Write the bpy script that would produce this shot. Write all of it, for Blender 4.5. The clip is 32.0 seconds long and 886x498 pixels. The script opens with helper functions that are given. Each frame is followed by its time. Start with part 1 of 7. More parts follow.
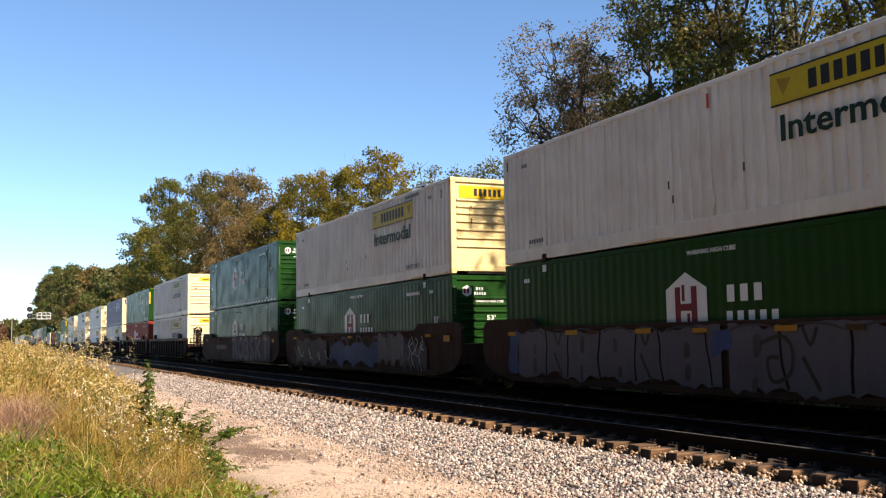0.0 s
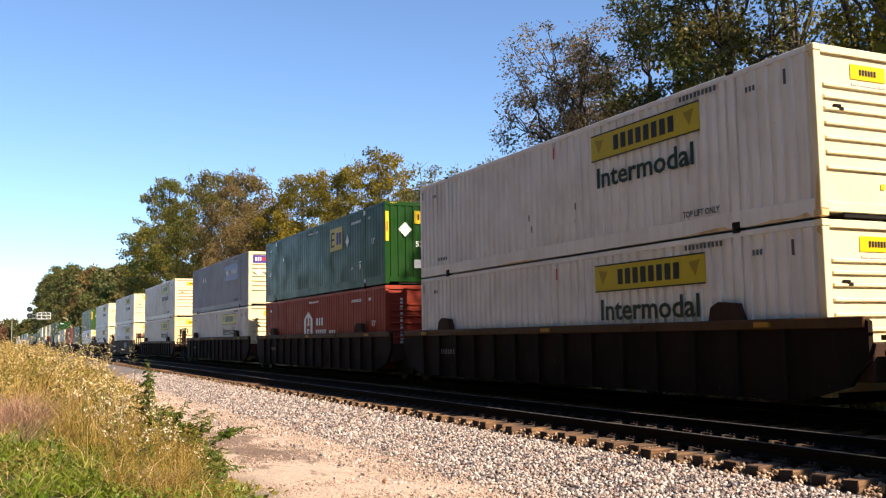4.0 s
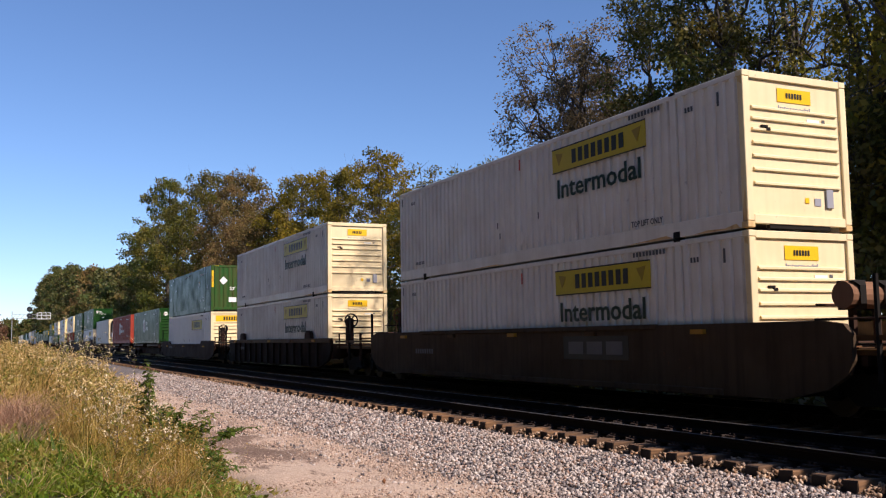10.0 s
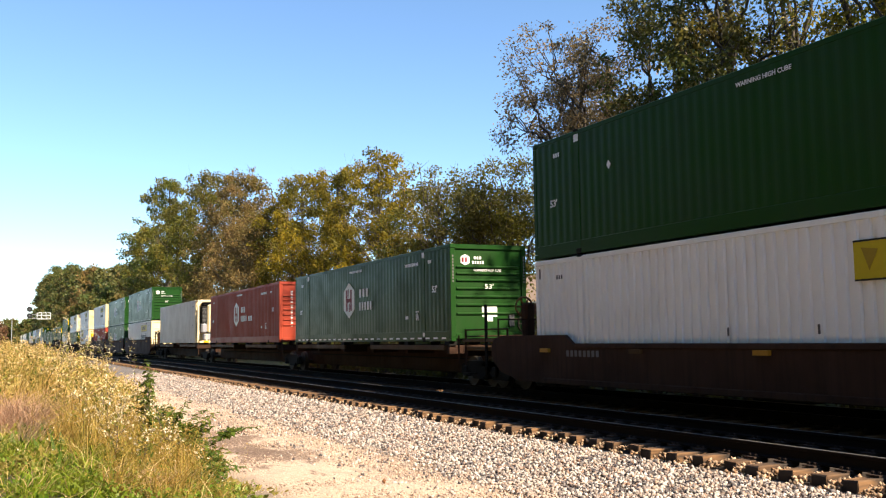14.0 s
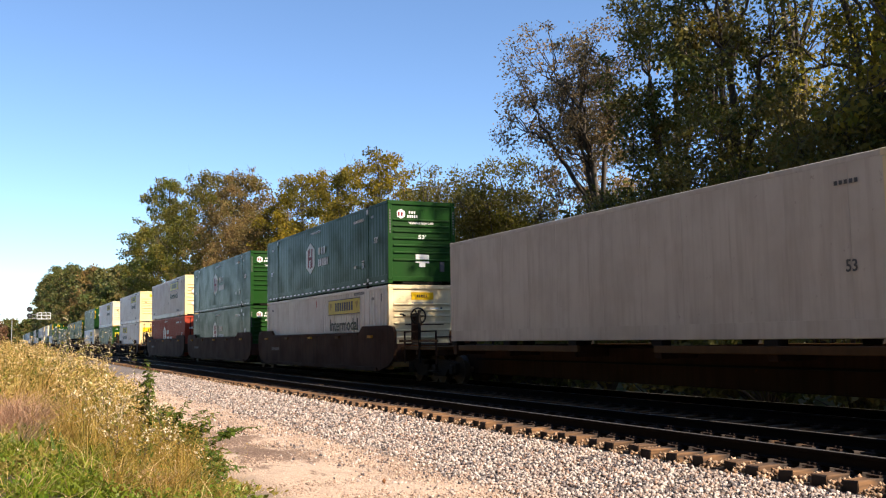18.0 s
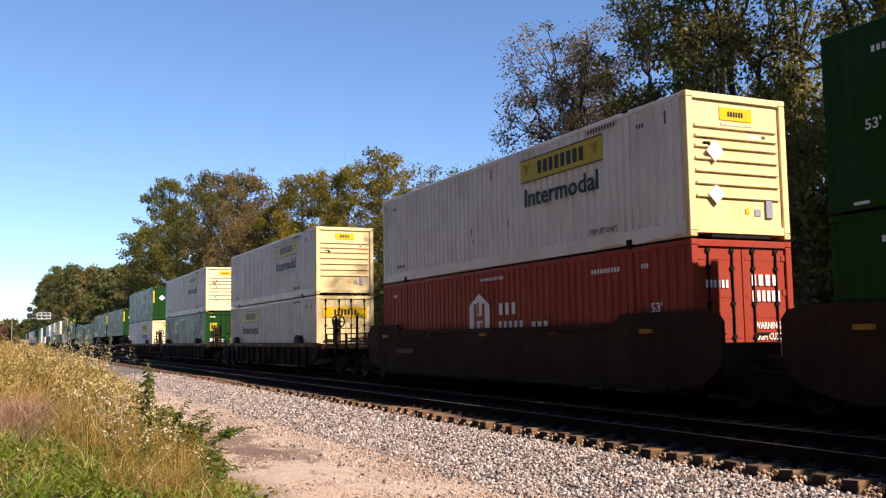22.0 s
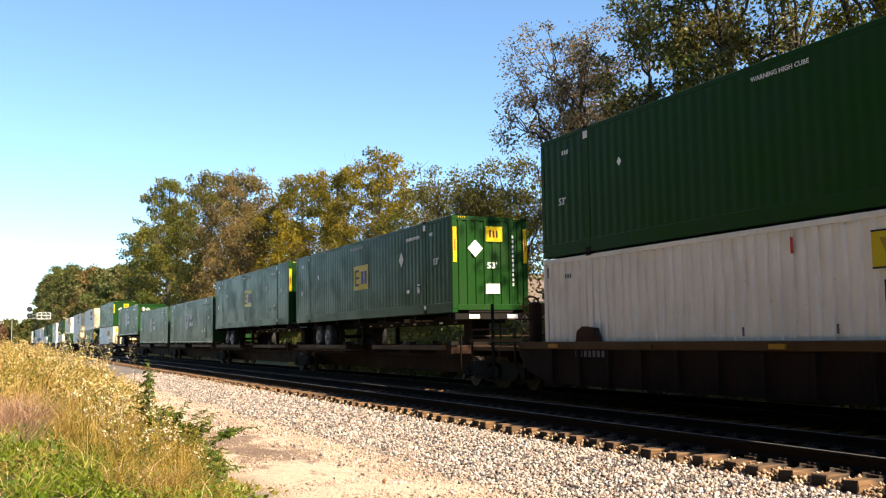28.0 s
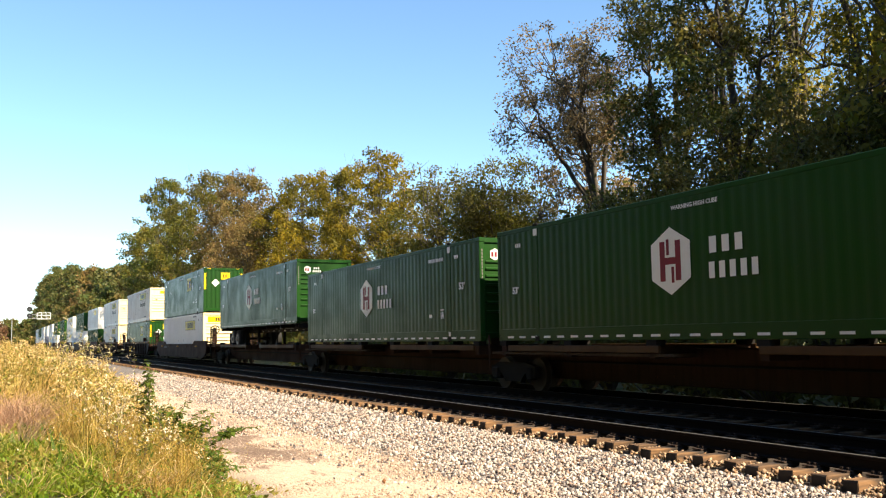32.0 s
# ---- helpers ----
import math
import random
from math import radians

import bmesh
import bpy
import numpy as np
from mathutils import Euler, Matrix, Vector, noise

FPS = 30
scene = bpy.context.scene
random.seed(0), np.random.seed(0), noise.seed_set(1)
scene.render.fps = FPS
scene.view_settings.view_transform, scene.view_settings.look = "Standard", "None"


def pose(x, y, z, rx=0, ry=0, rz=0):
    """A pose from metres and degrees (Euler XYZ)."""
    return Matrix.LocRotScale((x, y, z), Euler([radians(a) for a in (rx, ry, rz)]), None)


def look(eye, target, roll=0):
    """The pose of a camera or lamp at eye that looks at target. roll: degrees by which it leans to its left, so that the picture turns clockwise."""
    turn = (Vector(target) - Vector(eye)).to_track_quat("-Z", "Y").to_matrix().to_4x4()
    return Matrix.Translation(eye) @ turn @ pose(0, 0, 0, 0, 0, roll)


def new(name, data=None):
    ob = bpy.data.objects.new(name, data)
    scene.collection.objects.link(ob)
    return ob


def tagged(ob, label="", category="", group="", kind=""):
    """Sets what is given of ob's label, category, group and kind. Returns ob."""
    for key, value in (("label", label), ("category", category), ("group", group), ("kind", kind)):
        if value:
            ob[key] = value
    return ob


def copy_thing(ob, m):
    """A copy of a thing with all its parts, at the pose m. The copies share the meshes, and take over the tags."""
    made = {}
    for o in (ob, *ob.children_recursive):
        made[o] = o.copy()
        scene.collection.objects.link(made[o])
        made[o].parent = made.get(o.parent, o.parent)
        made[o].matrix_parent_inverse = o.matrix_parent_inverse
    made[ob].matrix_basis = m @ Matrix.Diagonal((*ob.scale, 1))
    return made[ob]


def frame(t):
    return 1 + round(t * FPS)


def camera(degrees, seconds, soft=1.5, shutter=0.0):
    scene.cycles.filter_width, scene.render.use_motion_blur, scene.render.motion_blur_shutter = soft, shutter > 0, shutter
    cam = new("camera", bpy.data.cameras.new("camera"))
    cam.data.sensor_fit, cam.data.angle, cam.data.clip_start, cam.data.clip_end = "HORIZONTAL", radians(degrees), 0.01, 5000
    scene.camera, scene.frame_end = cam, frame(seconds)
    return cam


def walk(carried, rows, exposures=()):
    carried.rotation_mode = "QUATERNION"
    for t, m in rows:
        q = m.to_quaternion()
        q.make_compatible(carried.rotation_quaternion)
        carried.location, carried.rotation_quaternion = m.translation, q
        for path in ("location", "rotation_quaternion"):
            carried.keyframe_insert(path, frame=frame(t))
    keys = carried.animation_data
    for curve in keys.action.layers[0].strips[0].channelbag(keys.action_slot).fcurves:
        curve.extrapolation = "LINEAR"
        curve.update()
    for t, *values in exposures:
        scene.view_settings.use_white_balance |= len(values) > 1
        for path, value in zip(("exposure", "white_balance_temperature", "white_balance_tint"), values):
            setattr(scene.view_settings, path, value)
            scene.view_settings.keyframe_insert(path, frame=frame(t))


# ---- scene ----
cam = camera(50.434, 32.0, 1.2)
EYE = (-12.115, 0.0, 1.404)
VIEW = look(EYE, (0.651, 27.003, 4.208), -0.876)
SKY, SUN = 0.094, 5.3
# seconds, stops, kelvin, tint
EXPOSURES = [(0.0, 1.1, 6200, 8), (1.0, 1.08, 6150, 10), (2.0, 1.2, 6300, 8), (3.0, 1.12, 6200, 10), (6.0, 1.15, 6200, 11), (7.0, 0.97, 5950, 14), (8.0, 0.5, 5750, 18), (9.0, 0.88, 5850, 15),
             (10.0, 0.48, 5730, 17), (11.0, 0.76, 5860, 17), (12.0, 0.84, 5830, 17), (13.0, 1.06, 6080, 12), (14.0, 1.42, 6380, 5), (17.0, 1.2, 6200, 9), (18.0, 1.12, 6200, 10), (19.0, 1.12, 6200, 11),
             (20.0, 1.38, 6380, 6), (21.0, 1.36, 6380, 6), (22.0, 0.85, 5930, 14), (23.0, 0.97, 5900, 16), (23.5, 0.72, 5780, 17), (24.0, 0.6, 5650, 18), (25.0, 0.95, 5900, 15), (28.0, 1.48, 6480, 3), (30.0, 1.58, 6560, 2), (32.0, 1.58, 6580, 1)]
walk(cam, [(0.0, VIEW), (32.0, VIEW)], EXPOSURES)

# ---- light ----
SUN_WAY = Vector((0.555, -1.0, 0.98)).normalized()  # towards the sun
world = bpy.data.worlds.new("sky")
scene.world = world
world.use_nodes = True
wn = world.node_tree
sky = wn.nodes.new("ShaderNodeTexSky")
sky.sky_type = "NISHITA"
sky.sun_disc = False
sky.sun_elevation = math.asin(SUN_WAY.z)
sky.sun_rotation = math.atan2(SUN_WAY.x, SUN_WAY.y)
sky.altitude, sky.air_density, sky.dust_density, sky.ozone_density = 500.0, 0.9, 0.1, 3.6
wn.links.new(sky.outputs[0], wn.nodes["Background"].inputs[0])
wn.nodes["Background"].inputs[1].default_value = SKY
sun = new("sun", bpy.data.lights.new("sun", "SUN"))
sun.data.energy, sun.data.angle, sun.data.color = SUN, radians(0.53), (1.0, 0.83, 0.63)
sun.matrix_world = look(SUN_WAY * 60, (0, 0, 0))


# ---- materials ----
def material(name, rough=0.6, metal=0.0, spec=0.5):
    m = bpy.data.materials.new(name)
    m.use_nodes = True
    b = m.node_tree.nodes["Principled BSDF"]
    b.inputs["Roughness"].default_value = rough
    b.inputs["Metallic"].default_value = metal
    b.inputs["Specular IOR Level"].default_value = spec
    return m, m.node_tree, b


def mixer(nt, fac, a, b):
    """A colour mix node; fac, a and b are sockets or values."""
    n = nt.nodes.new("ShaderNodeMix")
    n.data_type = "RGBA"
    for socket, value in ((n.inputs[0], fac), (n.inputs[6], a), (n.inputs[7], b)):
        if isinstance(value, bpy.types.NodeSocket):
            nt.links.new(value, socket)
        elif isinstance(value, (int, float)):
            socket.default_value = value
        else:
            socket.default_value = (*value, 1.0)
    return n.outputs[2]


def noise_of(nt, vec, scale, detail=4.0, rough=0.55):
    n = nt.nodes.new("ShaderNodeTexNoise")
    n.inputs["Scale"].default_value, n.inputs["Detail"].default_value, n.inputs["Roughness"].default_value = scale, detail, rough
    nt.links.new(vec, n.inputs["Vector"])
    return n.outputs[0]


def ramp(nt, value, lo, hi):
    """0 below lo, 1 above hi."""
    n = nt.nodes.new("ShaderNodeMapRange")
    n.inputs[1].default_value, n.inputs[2].default_value = lo, hi
    nt.links.new(value, n.inputs[0])
    return n.outputs[0]


def times(nt, a, b, kind="MULTIPLY"):
    n = nt.nodes.new("ShaderNodeMath")
    n.operation = kind
    for socket, value in ((n.inputs[0], a), (n.inputs[1], b)):
        if isinstance(value, bpy.types.NodeSocket):
            nt.links.new(value, socket)
        else:
            socket.default_value = value
    return n.outputs[0]


def coords(nt, scale=(1, 1, 1), spread=0.0):
    """Object coordinates, shifted by the object's own random number."""
    tc = nt.nodes.new("ShaderNodeTexCoord")
    mp = nt.nodes.new("ShaderNodeMapping")
    mp.inputs["Scale"].default_value = scale
    nt.links.new(tc.outputs["Object"], mp.inputs["Vector"])
    if spread:
        oi = nt.nodes.new("ShaderNodeObjectInfo")
        nt.links.new(times(nt, oi.outputs["Random"], spread), mp.inputs["Location"])
    return mp.outputs[0]


def bump(nt, b, height, strength, distance=0.01):
    n = nt.nodes.new("ShaderNodeBump")
    n.inputs["Strength"].default_value, n.inputs["Distance"].default_value = strength, distance
    nt.links.new(height, n.inputs["Height"])
    nt.links.new(n.outputs[0], b.inputs["Normal"])


def paint(name, col, dirt, rough=0.45, rust=0.25, streak=0.35, spec=0.3):
    """Weathered paint: streaks down the sides, blotches and rust specks."""
    m, nt, b = material(name, rough, 0.0, spec)
    v = coords(nt, spread=40.0)
    vs = coords(nt, (3.0, 3.0, 0.25), 40.0)
    blotch = ramp(nt, noise_of(nt, v, 0.9, 5), 0.42, 0.75)
    runs = ramp(nt, noise_of(nt, vs, 2.2, 4), 0.45, 0.8)
    specks = ramp(nt, noise_of(nt, v, 7.0, 6, 0.65), 0.66, 0.72)
    c = mixer(nt, times(nt, blotch, 0.45), col, dirt)
    c = mixer(nt, times(nt, runs, streak), c, dirt)
    c = mixer(nt, times(nt, specks, rust), c, (0.13, 0.05, 0.02))
    nt.links.new(c, b.inputs["Base Color"])
    shine = nt.nodes.new("ShaderNodeMapRange")
    shine.inputs[3].default_value, shine.inputs[4].default_value = rough, rough + 0.2
    nt.links.new(blotch, shine.inputs[0])
    nt.links.new(shine.outputs[0], b.inputs["Roughness"])
    bump(nt, b, noise_of(nt, v, 2.0, 3), 0.12, 0.01)
    return m


def plain(name, col, rough=0.6, metal=0.0, vary=0.25, scale=6.0, spec=0.3):
    m, nt, b = material(name, rough, metal, spec)
    n = noise_of(nt, coords(nt, spread=20.0), scale, 5)
    dark = tuple(x * (1 - vary) for x in col)
    nt.links.new(mixer(nt, n, col, dark), b.inputs["Base Color"])
    bump(nt, b, n, 0.2, 0.005)
    return m


WHITE = paint("white_paint", (0.80, 0.765, 0.70), (0.50, 0.43, 0.35), 0.42, 0.25, 0.34)
FRESH = paint("clean_white_paint", (0.87, 0.86, 0.83), (0.72, 0.70, 0.66), 0.4, 0.08, 0.15)
GREEN = paint("green_paint", (0.0112, 0.050, 0.0080), (0.018, 0.041, 0.011), 0.34, 0.10, 0.3, 0.13)
GREEN_WORN = paint("rust_streaked_green_paint", (0.020, 0.078, 0.012), (0.075, 0.050, 0.016), 0.5, 0.5, 0.75, 0.18)
ORANGE = paint("red_paint", (0.31, 0.037, 0.015), (0.20, 0.032, 0.016), 0.5, 0.2, 0.4)
GREY = paint("grey_paint", (0.30, 0.30, 0.34), (0.20, 0.20, 0.22), 0.5, 0.1, 0.25)
BROWN = paint("car_paint", (0.050, 0.025, 0.016), (0.019, 0.012, 0.009), 0.75, 0.6, 0.75, 0.12)
SOOTY = paint("sooty_brown_paint", (0.020, 0.0105, 0.0075), (0.009, 0.006, 0.005), 0.75, 0.5, 0.7, 0.1)
DUSTY = paint("dusty_tan_paint", (0.20, 0.105, 0.060), (0.10, 0.055, 0.034), 0.7, 0.5, 0.5, 0.12)
RUST_RUN = plain("rust_run", (0.23, 0.075, 0.018), 0.85, 0, 0.5, 14.0)
OCHRE = paint("sill_paint", (0.082, 0.040, 0.013), (0.045, 0.026, 0.014), 0.6, 0.4, 0.5, 0.15)
UMBER = paint("dusty_brown_paint", (0.072, 0.046, 0.026), (0.028, 0.018, 0.012), 0.75, 0.6, 0.75, 0.12)
LILAC = paint("spray_paint", (0.105, 0.097, 0.118), (0.085, 0.065, 0.075), 0.6, 0.35, 0.55, 0.12)
SMOKY = paint("smoky_spray_paint", (0.065, 0.058, 0.062), (0.030, 0.022, 0.020), 0.6, 0.3, 0.4, 0.12)
PLUM = paint("plum_spray_paint", (0.052, 0.034, 0.062), (0.030, 0.020, 0.026), 0.6, 0.3, 0.4, 0.12)
BLUISH = paint("blue_spray_paint", (0.055, 0.075, 0.17), (0.045, 0.038, 0.050), 0.6, 0.35, 0.6, 0.12)
FADED = plain("faded_stencil_paint", (0.15, 0.14, 0.14), 0.7)
PALE = plain("pale_line_paint", (0.34, 0.33, 0.36), 0.6)
STEEL = plain("dark_steel", (0.016, 0.0135, 0.012), 0.8, 0.0, 0.3, 6.0, 0.12)
WORN = plain("wheel_steel", (0.05, 0.036, 0.028), 0.6, 0.2)
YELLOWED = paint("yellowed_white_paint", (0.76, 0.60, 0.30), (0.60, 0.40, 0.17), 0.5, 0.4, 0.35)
DINGY = paint("dingy_white_paint", (0.60, 0.56, 0.49), (0.34, 0.29, 0.23), 0.5, 0.3, 0.5)
STAINED = paint("rust_stained_cream_paint", (0.72, 0.52, 0.24), (0.28, 0.11, 0.035), 0.6, 0.95, 0.8)
CREAM = paint("cream_white_paint", (0.76, 0.64, 0.39), (0.62, 0.45, 0.24), 0.5, 0.4, 0.35)
WORN_HEAD = plain("dull_rail_head", (0.20, 0.185, 0.175), 0.42, 0.6)
RUSTY = plain("rust", (0.20, 0.085, 0.035), 0.85)
PLATE = plain("dark_tie_plate", (0.040, 0.022, 0.014), 0.8)
RAIL_RUST = plain("rail_rust", (0.011, 0.008, 0.007), 0.85, 0, 0.3, 6.0, 0.06)
RUBBER = plain("rubber", (0.022, 0.021, 0.020), 0.8)
SILVER = plain("painted_rim", (0.20, 0.195, 0.185), 0.4, 0.2)
YELLOW = plain("yellow_sign", (0.80, 0.49, 0.004), 0.4, 0, 0.15)
DULL_YELLOW = plain("dirty_yellow_sheeting", (0.44, 0.21, 0.012), 0.6, 0, 0.3)
DEEP = plain("faded_yellow_sign", (0.58, 0.45, 0.015), 0.45, 0, 0.2)
BLACK = plain("black_print", (0.018, 0.018, 0.018), 0.5)
GOLD = plain("dull_gold_print", (0.36, 0.25, 0.018), 0.55)
PINE = plain("green_print", (0.007, 0.030, 0.018), 0.5)
SNOW = plain("white_print", (0.80, 0.80, 0.77), 0.45, 0, 0.08)
MAROON = plain("maroon_print", (0.20, 0.012, 0.030), 0.5)
PURPLE = plain("purple_sign", (0.085, 0.045, 0.26), 0.45)
SCARLET = plain("scarlet_print", (0.55, 0.03, 0.02), 0.5)
NAVY = plain("blue_print", (0.03, 0.045, 0.22), 0.5)
UNIT_GREY = plain("cooling_grey", (0.11, 0.11, 0.115), 0.5)
ROOFING = plain("tan_shingle", (0.36, 0.25, 0.18), 0.9, 0, 0.3, 3.0)
SIDING = plain("tan_siding", (0.42, 0.34, 0.26), 0.8)
MAST = plain("galvanised_steel", (0.34, 0.34, 0.33), 0.6, 0.2)


def leaf_material(name, a, b_, c_, through_=0.45, patch=0.35, gloss=0.25):
    m, nt, b = material(name, 0.62 - gloss * 0.5, 0, gloss)
    geo = nt.nodes.new("ShaderNodeNewGeometry")
    oi = nt.nodes.new("ShaderNodeObjectInfo")
    big = noise_of(nt, coords(nt, spread=30.0), patch, 3)
    c = mixer(nt, geo.outputs["Random Per Island"], a, b_)
    c = mixer(nt, ramp(nt, big, 0.42, 0.66), c, c_)
    nt.links.new(c, b.inputs["Base Color"])
    tr = nt.nodes.new("ShaderNodeBsdfTranslucent")
    mx = nt.nodes.new("ShaderNodeMixShader")
    mx.inputs[0].default_value = through_
    nt.links.new(c, tr.inputs["Color"])
    nt.links.new(b.outputs[0], mx.inputs[1])
    nt.links.new(tr.outputs[0], mx.inputs[2])
    nt.links.new(mx.outputs[0], nt.nodes["Material Output"].inputs[0])
    return m


LEAF_DARK = leaf_material("dark_green_leaves", (0.046, 0.069, 0.012), (0.126, 0.128, 0.024), (0.195, 0.148, 0.038), 0.42, 0.5, 0.28)
LEAF_SUN = leaf_material("yellow_green_leaves", (0.088, 0.108, 0.015), (0.290, 0.250, 0.026), (0.330, 0.240, 0.036), 0.5, 0.6, 0.28)
LEAF_OLIVE = leaf_material("olive_leaves", (0.080, 0.090, 0.014), (0.190, 0.160, 0.022), (0.135, 0.105, 0.028), 0.45, 0.4, 0.15)
LEAF_BARE = leaf_material("thin_brownish_leaves", (0.075, 0.066, 0.026), (0.185, 0.130, 0.060), (0.300, 0.195, 0.080), 0.4, 0.5, 0.3)
LEAF_GOLD = leaf_material("yellowing_leaves", (0.165, 0.135, 0.011), (0.330, 0.220, 0.015), (0.095, 0.088, 0.014), 0.45, 0.35, 0.15)
LEAF_BROWN = leaf_material("brown_green_leaves", (0.205, 0.134, 0.048), (0.125, 0.112, 0.026), (0.240, 0.150, 0.060), 0.45, 0.35, 0.12)
LEAF_MID = leaf_material("green_leaves", (0.060, 0.088, 0.014), (0.140, 0.140, 0.020), (0.190, 0.150, 0.024), 0.45)
LEAF_FAR = leaf_material("far_green_leaves", (0.080, 0.115, 0.028), (0.125, 0.130, 0.032), (0.170, 0.125, 0.040))
LEAF_RED = leaf_material("reddish_leaves", (0.170, 0.085, 0.050), (0.220, 0.120, 0.060), (0.120, 0.085, 0.040))
BLADE_GREEN = leaf_material("green_grass", (0.10, 0.20, 0.010), (0.36, 0.41, 0.028), (0.15, 0.15, 0.025), 0.5, 3.0)
LOW_WEED = leaf_material("low_weed_leaves", (0.10, 0.19, 0.016), (0.22, 0.30, 0.035), (0.19, 0.22, 0.03), 0.45, 1.8)
OLIVE_WEED = leaf_material("olive_weeds", (0.15, 0.155, 0.018), (0.52, 0.38, 0.085), (0.36, 0.21, 0.055), 0.5, 2.4)
STRAW = leaf_material("dead_straw", (0.60, 0.41, 0.22), (0.42, 0.26, 0.13), (0.30, 0.20, 0.09), 0.3, 2.0)
STRAW_GOLD = leaf_material("golden_straw", (0.72, 0.47, 0.14), (0.42, 0.24, 0.06), (0.24, 0.16, 0.04), 0.45, 2.5)
BLADE_DRY = leaf_material("dry_grass", (0.74, 0.52, 0.18), (0.46, 0.27, 0.075), (0.170, 0.150, 0.028), 0.45, 1.3)
BLADE_RED = leaf_material("reddish_dry_grass", (0.54, 0.32, 0.21), (0.66, 0.46, 0.31), (0.30, 0.165, 0.105), 0.45, 2.2)
WEED = leaf_material("weed_leaves", (0.080, 0.115, 0.014), (0.24, 0.23, 0.034), (0.52, 0.37, 0.11), 0.45, 1.2)
PLUME = leaf_material("seed_plumes", (0.74, 0.58, 0.30), (0.60, 0.42, 0.17), (0.46, 0.32, 0.12), 0.4)
SHRUB = leaf_material("shrub_leaves", (0.045, 0.095, 0.014), (0.120, 0.180, 0.026), (0.150, 0.165, 0.030))
PETAL = leaf_material("white_petals", (0.74, 0.62, 0.40), (0.80, 0.72, 0.54), (0.68, 0.52, 0.28), 0.3)


def bark_material():
    m, nt, b = material("bark", 0.9)
    n = noise_of(nt, coords(nt, (6, 6, 1.2), 9.0), 2.0, 6)
    nt.links.new(mixer(nt, n, (0.035, 0.026, 0.020), (0.105, 0.085, 0.066)), b.inputs["Base Color"])
    bump(nt, b, n, 0.6, 0.03)
    return m


BARK = bark_material()


def stone_material(name, pale, dark, warm, tint):
    m, nt, b = material(name, 0.9)
    geo = nt.nodes.new("ShaderNodeNewGeometry")
    r = geo.outputs["Random Per Island"]
    c = mixer(nt, ramp(nt, r, 0.15, 0.8), dark, pale)
    odd = times(nt, times(nt, r, 17.3), 1.0, "FRACT")
    c = mixer(nt, times(nt, ramp(nt, odd, 0.74, 0.86), 0.7), c, tint)
    n = noise_of(nt, coords(nt), 2.3, 4)
    c = mixer(nt, ramp(nt, n, 0.5, 0.75), c, warm)
    fine = noise_of(nt, coords(nt), 40.0, 3)
    c = mixer(nt, times(nt, fine, 0.35), c, dark)
    nt.links.new(c, b.inputs["Base Color"])
    return m


STONE = stone_material("limestone_ballast", (0.63, 0.545, 0.485), (0.066, 0.055, 0.060), (0.45, 0.34, 0.27), (0.34, 0.19, 0.115))
CRIB = stone_material("dusty_crib_ballast", (0.54, 0.39, 0.26), (0.12, 0.07, 0.04), (0.36, 0.22, 0.13), (0.30, 0.15, 0.07))
# near-black stones: the train's shade over the tracks is put into their colour
SHADED_STONE = stone_material("shade_dark_ballast", (0.066, 0.052, 0.044), (0.014, 0.011, 0.010), (0.036, 0.026, 0.020), (0.03, 0.02, 0.014))
CHIPS = stone_material("road_chips", (0.60, 0.46, 0.36), (0.24, 0.17, 0.13), (0.50, 0.37, 0.28), (0.40, 0.25, 0.17))


def tie_material():
    m, nt, b = material("creosoted_oak", 0.85)
    v = coords(nt, (1.0, 9.0, 9.0), 30.0)
    n = noise_of(nt, v, 2.5, 6)
    oi = nt.nodes.new("ShaderNodeObjectInfo")
    # creosote, darkened further: shade between the rails is painted into the wood
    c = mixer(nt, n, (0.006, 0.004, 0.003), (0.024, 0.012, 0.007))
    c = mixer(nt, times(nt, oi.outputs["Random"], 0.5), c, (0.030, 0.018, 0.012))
    # dusty ends outside the rails, paler: the sunlight there is put into the colour
    tc = nt.nodes.new("ShaderNodeTexCoord")
    sep = nt.nodes.new("ShaderNodeSeparateXYZ")
    nt.links.new(tc.outputs["Object"], sep.inputs[0])
    up = nt.nodes.new("ShaderNodeSeparateXYZ")
    nt.links.new(nt.nodes.new("ShaderNodeNewGeometry").outputs["Normal"], up.inputs[0])
    sunlit_dust = times(nt, ramp(nt, times(nt, sep.outputs[0], 0.0, "ABSOLUTE"), 0.9, 1.1), ramp(nt, n, 0.25, 0.6))
    sunlit_dust = times(nt, sunlit_dust, ramp(nt, times(nt, up.outputs[0], 0.0, "ABSOLUTE"), 0.75, 0.35))
    c = mixer(nt, sunlit_dust, c, mixer(nt, oi.outputs["Random"], (0.215, 0.108, 0.042), (0.105, 0.054, 0.024)))
    nt.links.new(c, b.inputs["Base Color"])
    bump(nt, b, n, 0.7, 0.012)
    return m


TIE = tie_material()


